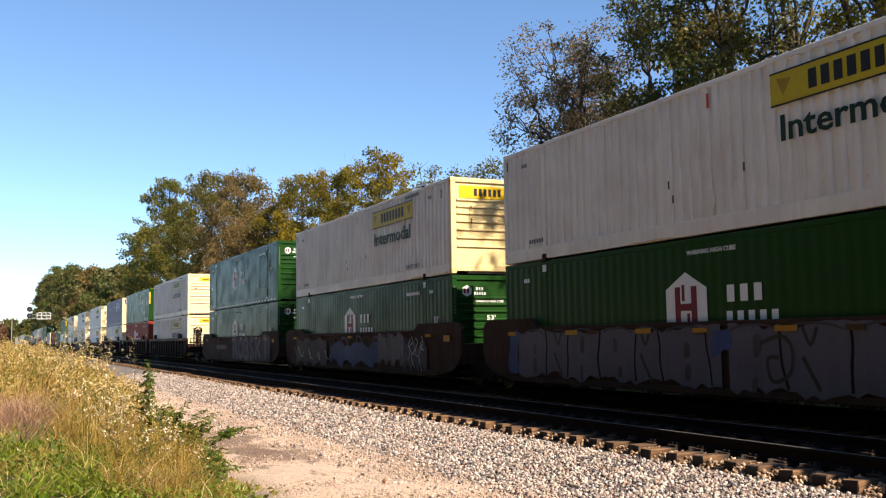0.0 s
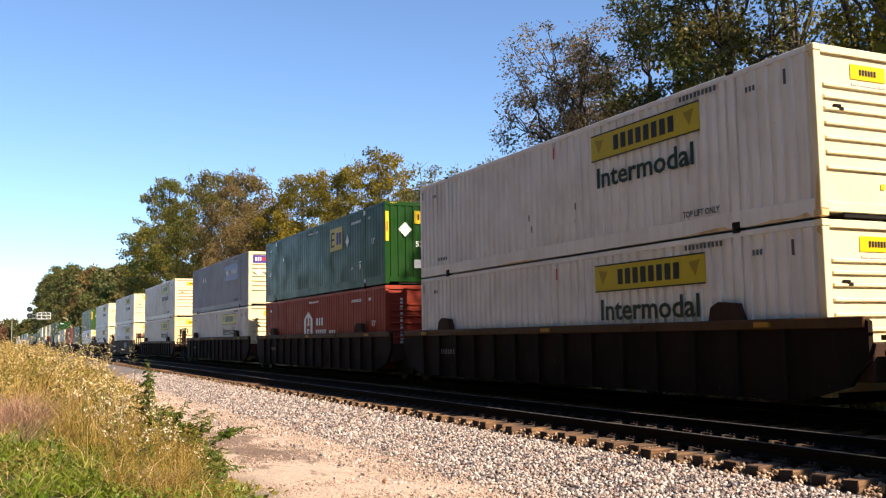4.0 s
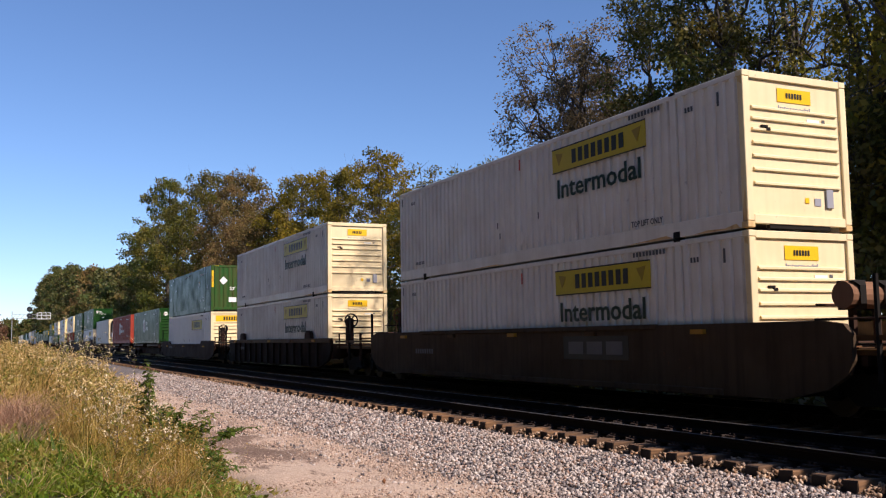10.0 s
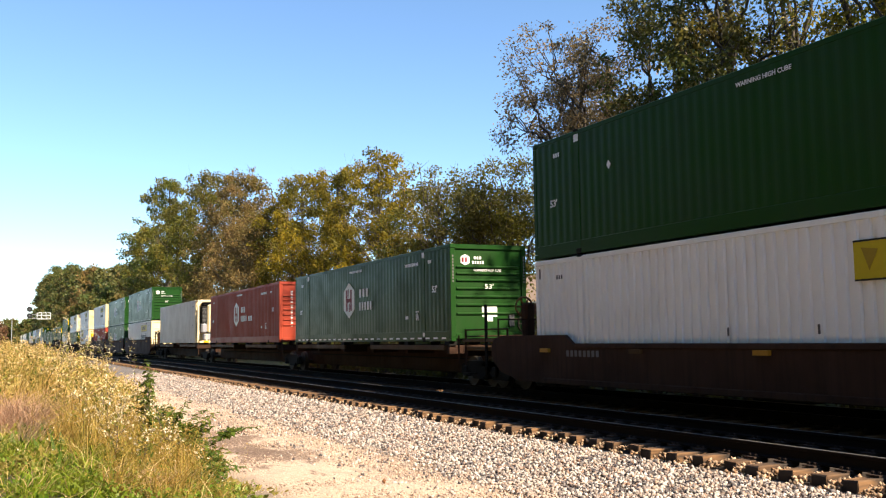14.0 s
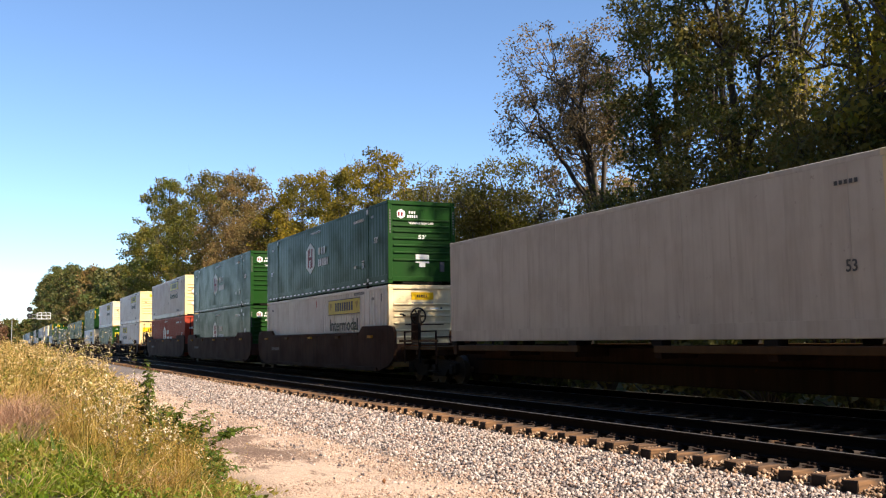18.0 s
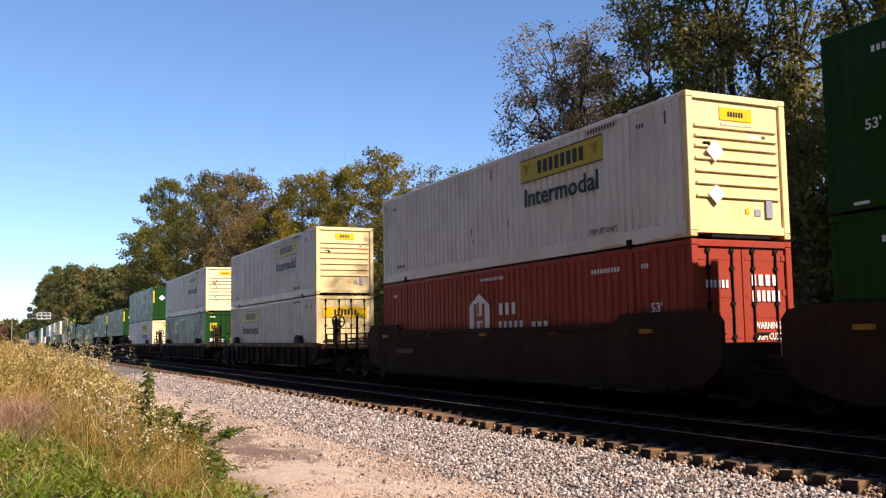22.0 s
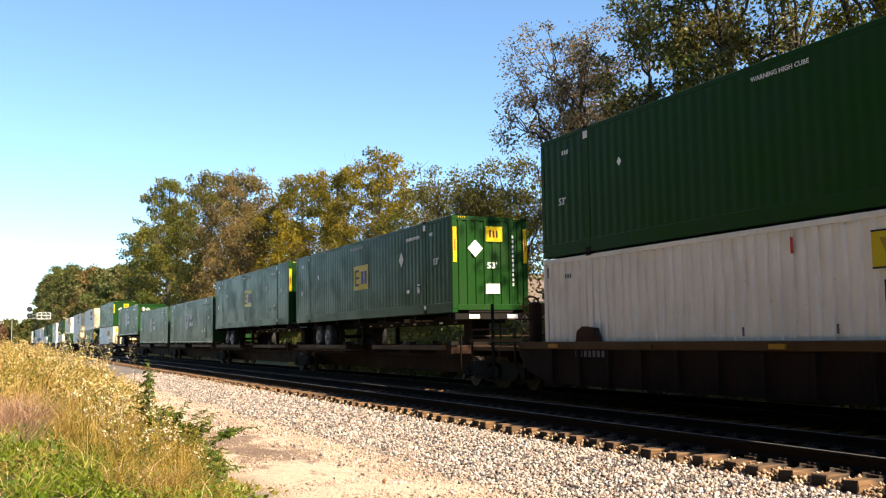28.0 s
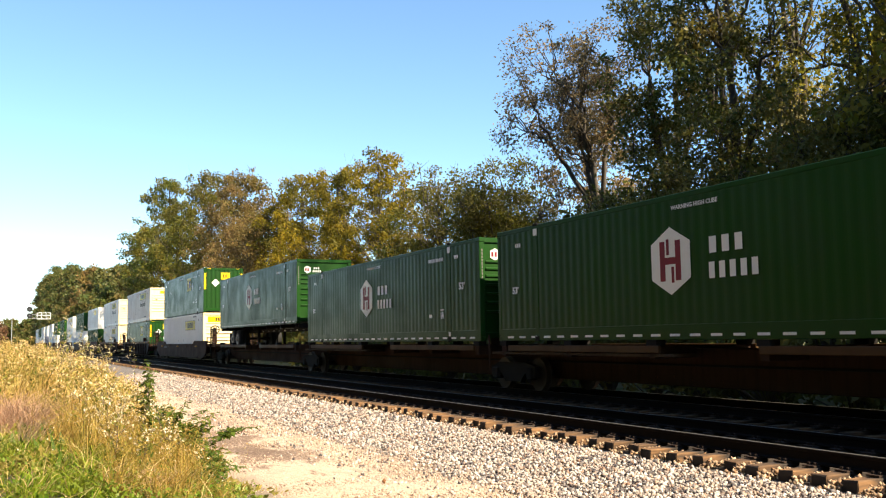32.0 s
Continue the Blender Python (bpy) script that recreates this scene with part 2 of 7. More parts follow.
def ground_material():
    """One sheet: litter and grass beside the woods, dark ballast bed, dusty road, weedy soil."""
    m, nt, b = material("ground", 0.95)
    geo = nt.nodes.new("ShaderNodeNewGeometry")
    sep = nt.nodes.new("ShaderNodeSeparateXYZ")
    nt.links.new(geo.outputs["Position"], sep.inputs[0])
    pos = geo.outputs["Position"]
    wobble = times(nt, times(nt, noise_of(nt, pos, 0.35, 4), 0.5, "SUBTRACT"), 2.2)
    x = times(nt, sep.outputs[0], wobble, "ADD")
    fine, mid, wide = noise_of(nt, pos, 22.0, 5, 0.7), noise_of(nt, pos, 1.6, 5), noise_of(nt, pos, 0.22, 4)
    road = mixer(nt, ramp(nt, fine, 0.3, 0.75), (0.33, 0.235, 0.17), (0.62, 0.465, 0.35))
    road = mixer(nt, times(nt, ramp(nt, mid, 0.56, 0.70), 0.75), road, (0.20, 0.135, 0.10))
    road = mixer(nt, times(nt, ramp(nt, wide, 0.5, 0.72), 0.5), road, (0.55, 0.43, 0.33))
    grit, pebble = noise_of(nt, pos, 60.0, 3, 0.7), noise_of(nt, pos, 34.0, 2, 0.5)
    road = mixer(nt, times(nt, ramp(nt, grit, 0.56, 0.66), 0.6), road, (0.17, 0.115, 0.085))
    road = mixer(nt, times(nt, ramp(nt, pebble, 0.60, 0.66), 0.7), road, (0.64, 0.52, 0.43))
    # damp dark patches on the road, ragged and streaked along it
    streak = nt.nodes.new("ShaderNodeMapping")
    streak.inputs["Scale"].default_value = (2.2, 0.8, 1.0)
    nt.links.new(pos, streak.inputs["Vector"])
    ragged = times(nt, times(nt, noise_of(nt, streak.outputs[0], 1.3, 6, 0.7), 0.5, "SUBTRACT"), 4.2)
    for px_, py_, rx_, ry_, deep in ((-8.0, 18.2, 0.75, 3.0, 0.8), (-7.4, 16.2, 0.6, 1.2, 0.7), (-7.0, 24.5, 0.5, 3.4, 0.6), (-6.6, 13.2, 0.5, 0.9, 0.35)):
        off = nt.nodes.new("ShaderNodeMapping")
        off.inputs["Location"].default_value, off.inputs["Scale"].default_value = (-px_ / rx_, -py_ / ry_, 0), (1 / rx_, 1 / ry_, 0)
        nt.links.new(pos, off.inputs["Vector"])
        far_ = nt.nodes.new("ShaderNodeVectorMath")
        far_.operation = "LENGTH"
        nt.links.new(off.outputs[0], far_.inputs[0])
        near_ = ramp(nt, times(nt, far_.outputs["Value"], ragged, "ADD"), 1.15, 0.75)
        grain = times(nt, ramp(nt, fine, 0.62, 0.40), deep)
        road = mixer(nt, times(nt, near_, times(nt, grain, deep * 0.6, "ADD")), road, (0.135, 0.082, 0.056))
    bed = mixer(nt, ramp(nt, fine, 0.35, 0.7), (0.05, 0.042, 0.040), (0.26, 0.22, 0.20))
    soil = mixer(nt, mid, (0.024, 0.022, 0.011), (0.075, 0.060, 0.027))
    litter = mixer(nt, ramp(nt, mid, 0.35, 0.65), (0.10, 0.13, 0.03), (0.24, 0.17, 0.09))
    c = mixer(nt, ramp(nt, x, -9.6, -8.7), soil, road)
    c = mixer(nt, ramp(nt, x, -6.3, -5.7), c, bed)
    # the strip under both tracks is painted dark, standing in for shade
    shade_tone = mixer(nt, ramp(nt, fine, 0.35, 0.7), (0.013, 0.010, 0.009), (0.042, 0.033, 0.028))
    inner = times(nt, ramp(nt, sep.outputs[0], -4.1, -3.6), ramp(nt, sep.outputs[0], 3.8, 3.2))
    c = mixer(nt, inner, c, shade_tone)
    c = mixer(nt, ramp(nt, x, 5.6, 7.2), c, litter)
    nt.links.new(c, b.inputs["Base Color"])
    bump(nt, b, fine, 0.8, 0.03)
    return m


GROUND = ground_material()


# ---- mesh tools ----
class Builder:
    """Gathers corners and faces of one mesh."""

    def __init__(self):
        self.v, self.f, self.mi = [], [], []

    def add(self, verts, faces, mat=0):
        n = len(self.v)
        self.v += [tuple(p) for p in verts]
        self.f += [tuple(i + n for i in f) for f in faces]
        self.mi += [mat] * len(faces)
        return self

    def box(self, x0, x1, y0, y1, z0, z1, mat=0, bev=0.0):
        """A box; with bev its upright and level edges are cut off."""
        if bev <= 0:
            v = [(x, y, z) for z in (z0, z1) for y in (y0, y1) for x in (x0, x1)]
            return self.add(v, [(0, 2, 3, 1), (4, 5, 7, 6), (0, 1, 5, 4), (2, 6, 7, 3), (0, 4, 6, 2), (1, 3, 7, 5)], mat)
        b = bev
        rings = []
        for z, i in ((z0, b), (z0 + b, 0), (z1 - b, 0), (z1, b)):
            rings.append([(x0 + i + b, y0 + i, z), (x1 - i - b, y0 + i, z), (x1 - i, y0 + i + b, z), (x1 - i, y1 - i - b, z),
                          (x1 - i - b, y1 - i, z), (x0 + i + b, y1 - i, z), (x0 + i, y1 - i - b, z), (x0 + i, y0 + i + b, z)])
        faces = [tuple(range(7, -1, -1)), tuple(range(24, 32))]
        for r in range(3):
            faces += [(r * 8 + k, r * 8 + (k + 1) % 8, r * 8 + 8 + (k + 1) % 8, r * 8 + 8 + k) for k in range(8)]
        return self.add([p for r in rings for p in r], faces, mat)

    def tube(self, a, b, ra, rb=None, n=8, mat=0):
        """A capped tube from a to b."""
        a, b = Vector(a), Vector(b)
        rb = ra if rb is None else rb
        d = (b - a).normalized()
        u = d.orthogonal().normalized()
        w = d.cross(u)
        ring = lambda c, r: [c + (u * math.cos(k * math.tau / n) + w * math.sin(k * math.tau / n)) * r for k in range(n)]
        faces = [(k, (k + 1) % n, n + (k + 1) % n, n + k) for k in range(n)]
        return self.add(ring(a, ra) + ring(b, rb), faces + [tuple(range(n - 1, -1, -1)), tuple(range(n, 2 * n))], mat)

    def lathe(self, profile, centre, n=20, mat=0):
        """Turns (radius, x) pairs round an axis along x through centre."""
        cx, cy, cz = centre
        v = [(cx + x, cy + r * math.cos(k * math.tau / n), cz + r * math.sin(k * math.tau / n)) for r, x in profile for k in range(n)]
        m = len(profile)
        f = [(j * n + k, j * n + (k + 1) % n, (j + 1) * n + (k + 1) % n, (j + 1) * n + k) for j in range(m - 1) for k in range(n)]
        return self.add(v, f + [tuple(range(n - 1, -1, -1)), tuple(range((m - 1) * n, m * n))], mat)

    def hoop(self, centre, big, small, n=20, m=6, mat=0):
        """A ring round an axis along y."""
        cx, cy, cz = centre
        v = []
        for k in range(n):
            a = k * math.tau / n
            for j in range(m):
                b = j * math.tau / m
                r = big + small * math.cos(b)
                v.append((cx + r * math.cos(a), cy + small * math.sin(b), cz + r * math.sin(a)))
        f = [(k * m + j, k * m + (j + 1) % m, (k + 1) % n * m + (j + 1) % m, (k + 1) % n * m + j) for k in range(n) for j in range(m)]
        return self.add(v, f, mat)

    def prism(self, pts, x0, x1, mat=0):
        """An outline of (y, z) pairs pushed out along x."""
        n = len(pts)
        v = [(x0, y, z) for y, z in pts] + [(x1, y, z) for y, z in pts]
        f = [tuple(range(n - 1, -1, -1)), tuple(range(n, 2 * n))] + [(k, (k + 1) % n, n + (k + 1) % n, n + k) for k in range(n)]
        return self.add(v, f, mat)

    def mesh(self, name, *mats):
        me = bpy.data.meshes.new(name)
        me.from_pydata(self.v, [], self.f)
        for m in mats:
            me.materials.append(m)
        if any(self.mi):
            me.polygons.foreach_set("material_index", self.mi)
        bm = bmesh.new()
        bm.from_mesh(me)
        bmesh.ops.recalc_face_normals(bm, faces=bm.faces)
        bm.to_mesh(me)
        bm.free()
        return me


def part(name, builder, mat, parent, label="", at=None):
    """Links a mesh as one part under a thing or a part."""
    me = builder if isinstance(builder, bpy.types.Mesh) else builder.mesh(name, *(mat if isinstance(mat, tuple) else (mat,)))
    ob = new(name, me)
    ob.parent = parent
    if at is not None:
        ob.matrix_basis = at
    return tagged(ob, label)


def thing(name, label, category, group="", kind="", at=None):
    ob = new(name)
    ob.empty_display_size = 0.2
    if at is not None:
        ob.matrix_basis = at
    return tagged(ob, label, category, group, kind)


def sheet_mesh(name, verts, faces, mat, smooth=False):
    """A large mesh from arrays: verts (n, 3) and faces (m, 3 or 4)."""
    me = bpy.data.meshes.new(name)
    verts, faces = np.asarray(verts, np.float32), np.asarray(faces, np.int32)
    k = faces.shape[1]
    me.vertices.add(len(verts))
    me.vertices.foreach_set("co", verts.ravel())
    me.loops.add(faces.size)
    me.loops.foreach_set("vertex_index", faces.ravel())
    me.polygons.add(len(faces))
    me.polygons.foreach_set("loop_start", np.arange(0, faces.size, k, dtype=np.int32))
    if smooth:
        me.polygons.foreach_set("use_smooth", np.ones(len(faces), bool))
    me.materials.append(mat)
    me.update(calc_edges=True)
    return me


def letters(text, size, mat):
    """Lettering as a mesh, about its own centre line, lying in x and y."""
    cu = bpy.data.curves.new("lettering", "FONT")
    cu.body, cu.size, cu.align_x, cu.align_y, cu.extrude, cu.resolution_u = text, size, "CENTER", "CENTER", 0.002, 2
    cu.offset = 0.018
    ob = bpy.data.objects.new("lettering", cu)
    me = bpy.data.meshes.new_from_object(ob)
    bpy.data.objects.remove(ob)
    me.materials.clear()
    me.materials.append(mat)
    return me


SIDE_TURN = Matrix(((0, 0, -1, 0), (-1, 0, 0, 0), (0, 1, 0, 0), (0, 0, 0, 1)))  # lettering on a side that faces -x
END_TURN = Matrix(((1, 0, 0, 0), (0, 0, -1, 0), (0, 1, 0, 0), (0, 0, 0, 1)))  # lettering on an end that faces -y


# ---- ground and track ----
def ground_height(x, y=0.0):
    """Height of the ground across the line; the rail heads lie at 0."""
    shape = ((-400, 0.1), (-30, 0.1), (-14, 0.0), (-11, -0.12), (-9.5, -0.52), (-6.0, -0.64), (-4.4, -0.395), (-3.9, -0.335), (3.9, -0.31), (4.8, -0.45), (7.0, -0.75), (9, -0.5), (30, 0.2), (400, 0.5))
    for (x0, z0), (x1, z1) in zip(shape, shape[1:]):
        if x <= x1:
            k = max(0.0, (x - x0) / (x1 - x0))
            return z0 + (z1 - z0) * k
    return shape[-1][1]


def build_ground():
    xs = [-2500, -400, -100, -40, -30, -22, -18, -16, -14, -13] + [-12 + 0.25 * k for k in range(80)] + [8, 9, 10.5, 12, 15, 20, 30, 60, 150, 400, 2500]
    ys = [-600, -100, -30, -10, 0] + [1 + 0.4 * k for k in range(120)] + [50, 55, 62, 70, 80, 95, 120, 160, 220, 300, 450, 700, 1200, 2500, 4500]
    v = []
    for y in ys:
        for x in xs:
            rough = 0.0 if abs(x) < 4.2 else 0.05 * noise.noise((x * 0.7, y * 0.7, 0)) + 0.018 * noise.noise((x * 3.1, y * 3.1, 5))
            if -6.8 < x < 0:
                rough *= 0.25
            v.append((x, y, ground_height(x) + rough))
    n = len(xs)
    f = [(j * n + i, j * n + i + 1, (j + 1) * n + i + 1, (j + 1) * n + i) for j in range(len(ys) - 1) for i in range(n - 1)]
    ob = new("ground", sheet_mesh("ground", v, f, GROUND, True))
    tagged(ob, "dusty gravel road and weedy soil beside railway ballast", "ground", kind="structure")


build_ground()

GAUGE = 1.507
NEAR_TRACK, FAR_TRACK = -2.45, 1.2955
RAIL = [(-0.07, -0.175), (0.07, -0.175), (0.07, -0.162), (0.012, -0.14), (0.010, -0.045), (0.036, -0.035), (0.037, -0.008), (0.028, 0.0),
        (-0.028, 0.0), (-0.037, -0.008), (-0.036, -0.035), (-0.010, -0.045), (-0.012, -0.14), (-0.07, -0.162)]


def rail_mesh():
    b = Builder()
    n = len(RAIL)
    b.add([(x, -120, z) for x, z in RAIL] + [(x, 900, z) for x, z in RAIL], [(k, (k + 1) % n, n + (k + 1) % n, n + k) for k in range(n)] + [tuple(range(n)), tuple(range(2 * n - 1, n - 1, -1))])
    b.mi = [1 if k == 7 else 0 for k in range(n)] + [0, 0]
    return b.mesh("rail", RAIL_RUST, WORN_HEAD)


def build_track(name, cx, label, y_first, ties, rails):
    track = thing(name, label, "railway track", kind="structure", at=pose(cx, 0, 0))
    for s in (-1, 1):
        part("rail", rails, None, track, at=pose(s * GAUGE / 2, 0, 0))
    variants = []
    for k in range(5):
        t = Builder().box(-1.3, 1.3, -0.115, 0.115, -0.18, 0.0, bev=0.006 + 0.002 * k)
        rng = random.Random(k)
        t.v = [(x + rng.uniform(-0.012, 0.012), y + rng.uniform(-0.008, 0.008), z + (rng.uniform(-0.012, 0.004))) for x, y, z in t.v]
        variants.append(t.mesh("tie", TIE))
    plate = Builder().box(-0.18, 0.18, -0.09, 0.09, 0.0, 0.018).box(-0.125, -0.09, -0.06, -0.03, 0.018, 0.05).box(0.09, 0.125, 0.03, 0.06, 0.018, 0.05).box(-0.125, -0.09, 0.03, 0.06, 0.018, 0.05).mesh("tie_plate", PLATE)
    rng = random.Random(name)
    for k in range(ties):
        y = y_first + k * 0.495 + rng.uniform(-0.055, 0.055)
        tie = part("tie", variants[rng.randrange(5)], None, track, at=pose(rng.uniform(-0.09, 0.06), y, -0.192 + rng.uniform(-0.01, 0.006), 0, 0, rng.uniform(-1.2, 1.2)))
        if k < 46:
            for s in (-1, 1):
                part("tie_plate", plate, None, track, at=pose(s * GAUGE / 2, y, -0.1915))
    # the ties farther along, in one mesh
    b = Builder()
    for k in range(420):
        y = y_first + (ties + k) * 0.495
        dx = rng.uniform(-0.09, 0.06)
        b.box(-1.3 + dx, 1.3 + dx, y - 0.115, y + 0.115, -0.37, -0.192 + rng.uniform(-0.01, 0.006))
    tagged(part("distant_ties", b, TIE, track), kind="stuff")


rails = rail_mesh()
build_track("track_near", NEAR_TRACK, "empty railway track with rusty ties and polished rails", 4.0, 230, rails)
build_track("track_far", FAR_TRACK, "railway track in shade under the passing train", 4.0, 150, rails)


def stones(name, label, n, place, size, mat, seed, chips=False):
    """Loose stones: crooked, sharp-cornered lumps, or flat chips."""
    rng = np.random.default_rng(seed)
    xyz = place(rng, n)
    n = len(xyz)
    if chips:
        base = np.array([(-0.6, -0.5, -0.3), (0.6, -0.4, -0.3), (0.0, 0.65, -0.3), (0.0, 0.0, 0.5)])
        faces = np.array([(0, 2, 1), (0, 1, 3), (1, 2, 3), (2, 0, 3)])
    else:
        base = np.array([(0.6, 0, 0), (-0.6, 0, 0), (0, 0.6, 0), (0, -0.6, 0), (0, 0, 0.6), (0, 0, -0.6)])
        faces = np.array([(0, 2, 4), (2, 1, 4), (1, 3, 4), (3, 0, 4), (2, 0, 5), (1, 2, 5), (3, 1, 5), (0, 3, 5)])
    m_ = len(base)
    v = base[None] + rng.normal(0, 0.11, (n, m_, 3))
    v *= (size * rng.uniform(0.5, 1.4, (n, 1, 1))) * rng.uniform(0.7, 1.25, (n, 1, 3))
    q = rng.normal(size=(n, 4))
    q /= np.linalg.norm(q, axis=1, keepdims=True)
    w, x, y, z = q.T
    m = np.stack([1 - 2 * (y * y + z * z), 2 * (x * y - z * w), 2 * (x * z + y * w), 2 * (x * y + z * w), 1 - 2 * (x * x + z * z), 2 * (y * z - x * w), 2 * (x * z - y * w), 2 * (y * z + x * w), 1 - 2 * (x * x + y * y)], 1).reshape(n, 3, 3)
    v = np.einsum("nij,nkj->nki", m, v) + xyz[:, None]
    f = (faces[None] + (np.arange(n) * m_)[:, None, None]).reshape(-1, 3)
    ob = new(name, sheet_mesh(name, v.reshape(-1, 3), f, mat))
    return tagged(ob, label, "gravel", kind="stuff")


def heights(x, y):
    xs = (-400, -30, -14, -11, -9.5, -6.0, -4.4, -3.9, 3.9, 4.8, 7.0, 9, 30, 400)
    zs = (0.1, 0.1, 0.0, -0.12, -0.52, -0.64, -0.395, -0.335, -0.31, -0.45, -0.75, -0.5, 0.2, 0.5)
    return np.interp(x, xs, zs)


def on_shoulder(rng, n, near):
    y = 5.0 + 52 * rng.random(n) ** 1.65
    edge = -5.84 + 0.10 * np.sin(y * 0.9) + 0.07 * np.sin(y * 2.7 + 1.0)
    x = -3.88 + (edge + 3.88) * rng.random(n) ** 0.92 - np.abs(rng.normal(0, 0.05, n))
    keep = (y < 19.0) == near
    x, y = x[keep], y[keep]
    return np.stack([x, y, heights(x, y) + rng.uniform(-0.025, 0.024, len(x))], 1)


def shoulder(rng, n):
    return on_shoulder(rng, n, True)


def far_shoulder(rng, n):
    return on_shoulder(rng, n, False)


def crib(rng, n):
    """Between the tie ends the stones lie almost as high as the ties."""
    y = 5.0 + 46 * rng.random(n) ** 1.5
    y = y[np.abs(((y - 4.0) / 0.495) % 1.0 - 0.5) < 0.22]
    n = len(y)
    x = rng.uniform(-3.90, -3.30, n)
    top = np.interp(x, (-3.90, -3.72, -3.3), (-0.325, -0.258, -0.244))
    return np.stack([x, y, top + rng.uniform(-0.03, 0.016, n)], 1)


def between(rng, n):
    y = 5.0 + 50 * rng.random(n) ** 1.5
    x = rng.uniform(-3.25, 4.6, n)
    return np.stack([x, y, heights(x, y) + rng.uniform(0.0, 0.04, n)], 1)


def strewn(rng, n):
    y = 7.0 + 38 * rng.random(n) ** 1.4
    x = -5.85 - 1.9 * rng.random(n) ** 2.4
    return np.stack([x, y, heights(x, y) + 0.012], 1)


def roadway(rng, n):
    y = 8.0 + 40 * rng.random(n) ** 1.6
    x = -5.8 - 3.4 * rng.random(n) ** 1.7
    keep = (np.hypot((x + 7.7) / 1.1, (y - 17.5) / 4.0) > 0.9) | (rng.random(n) < 0.7)
    x, y = x[keep], y[keep]
    return np.stack([x, y, heights(x, y) + 0.002], 1)


stones("ballast_shoulder", "pale crushed limestone ballast sloping beside the ties", 84000, shoulder, 0.045, STONE, 1)
stones("ballast_shoulder", "pale crushed limestone ballast farther along the track", 76000, far_shoulder, 0.062, STONE, 6, True)
stones("crib_ballast", "dusty limestone ballast between the tie ends", 11000, crib, 0.045, CRIB, 8)
stones("ballast_bed", "crushed stone ballast between the ties", 9000, between, 0.055, SHADED_STONE, 2)
stones("road_gravel", "small stone chips strewn over the dusty road", 42000, roadway, 0.026, CHIPS, 3, True)
stones("stray_ballast", "loose ballast stones scattered over the dusty road", 2800, strewn, 0.042, STONE, 5)
lump = stones("stray_stone", "dark lump of stone lying on the dusty road", 1, lambda rng, n: np.array([(-7.25, 12.3, -0.56)]), 0.10, RUSTY, 4)
tagged(lump, category="stone", kind="thing")


# ---- containers ----
W, H, L = 2.591, 2.896, 16.154
HALF = W / 2
LIFT = 1.98


def fitted(text, width, height, mat, parent, m, label=""):
    me = letters(text, 1.0, mat)
    xs, ys = [p.co.x for p in me.vertices], [p.co.y for p in me.vertices]
    cx, cy = (min(xs) + max(xs)) / 2, (min(ys) + max(ys)) / 2
    sx, sy = width / (max(xs) - min(xs)), height / (max(ys) - min(ys))
    for p in me.vertices:
        p.co = ((p.co.x - cx) * sx, (p.co.y - cy) * sy, p.co.z)
    return tagged(part("lettering", me, None, parent, label, at=m), kind="stuff")


def on_side(y, z, out=0.012):
    return pose(-HALF - out, y, z) @ SIDE_TURN


def on_end(x, z, out=0.012):
    return pose(x, -out, z) @ END_TURN


def corrugated(y0, y1, z0, z1, pitch, x_out, x_in, soft=0.0):
    """A folded sheet along y between two heights."""
    b = Builder()
    n = max(1, round((y1 - y0) / pitch))
    p = (y1 - y0) / n
    line = [(y0, x_in)]
    for k in range(n):
        a = y0 + k * p
        line += [(a + (0.21 - soft) * p, x_in), (a + (0.29 + soft) * p, x_out), (a + (0.71 - soft) * p, x_out), (a + (0.79 + soft) * p, x_in)]
    line.append((y1, x_in))
    v = [(x, y, z) for z in (z0, z1) for y, x in line]
    m = len(line)
    b.add(v, [(k, k + 1, m + k + 1, m + k) for k in range(m - 1)])
    return b


def corrugated_end(x0, x1, z0, z1, pitch, y_out, y_in):
    b = corrugated(x0, x1, z0, z1, pitch, y_out, y_in)
    b.v = [(y, x, z) for x, y, z in b.v]
    return b


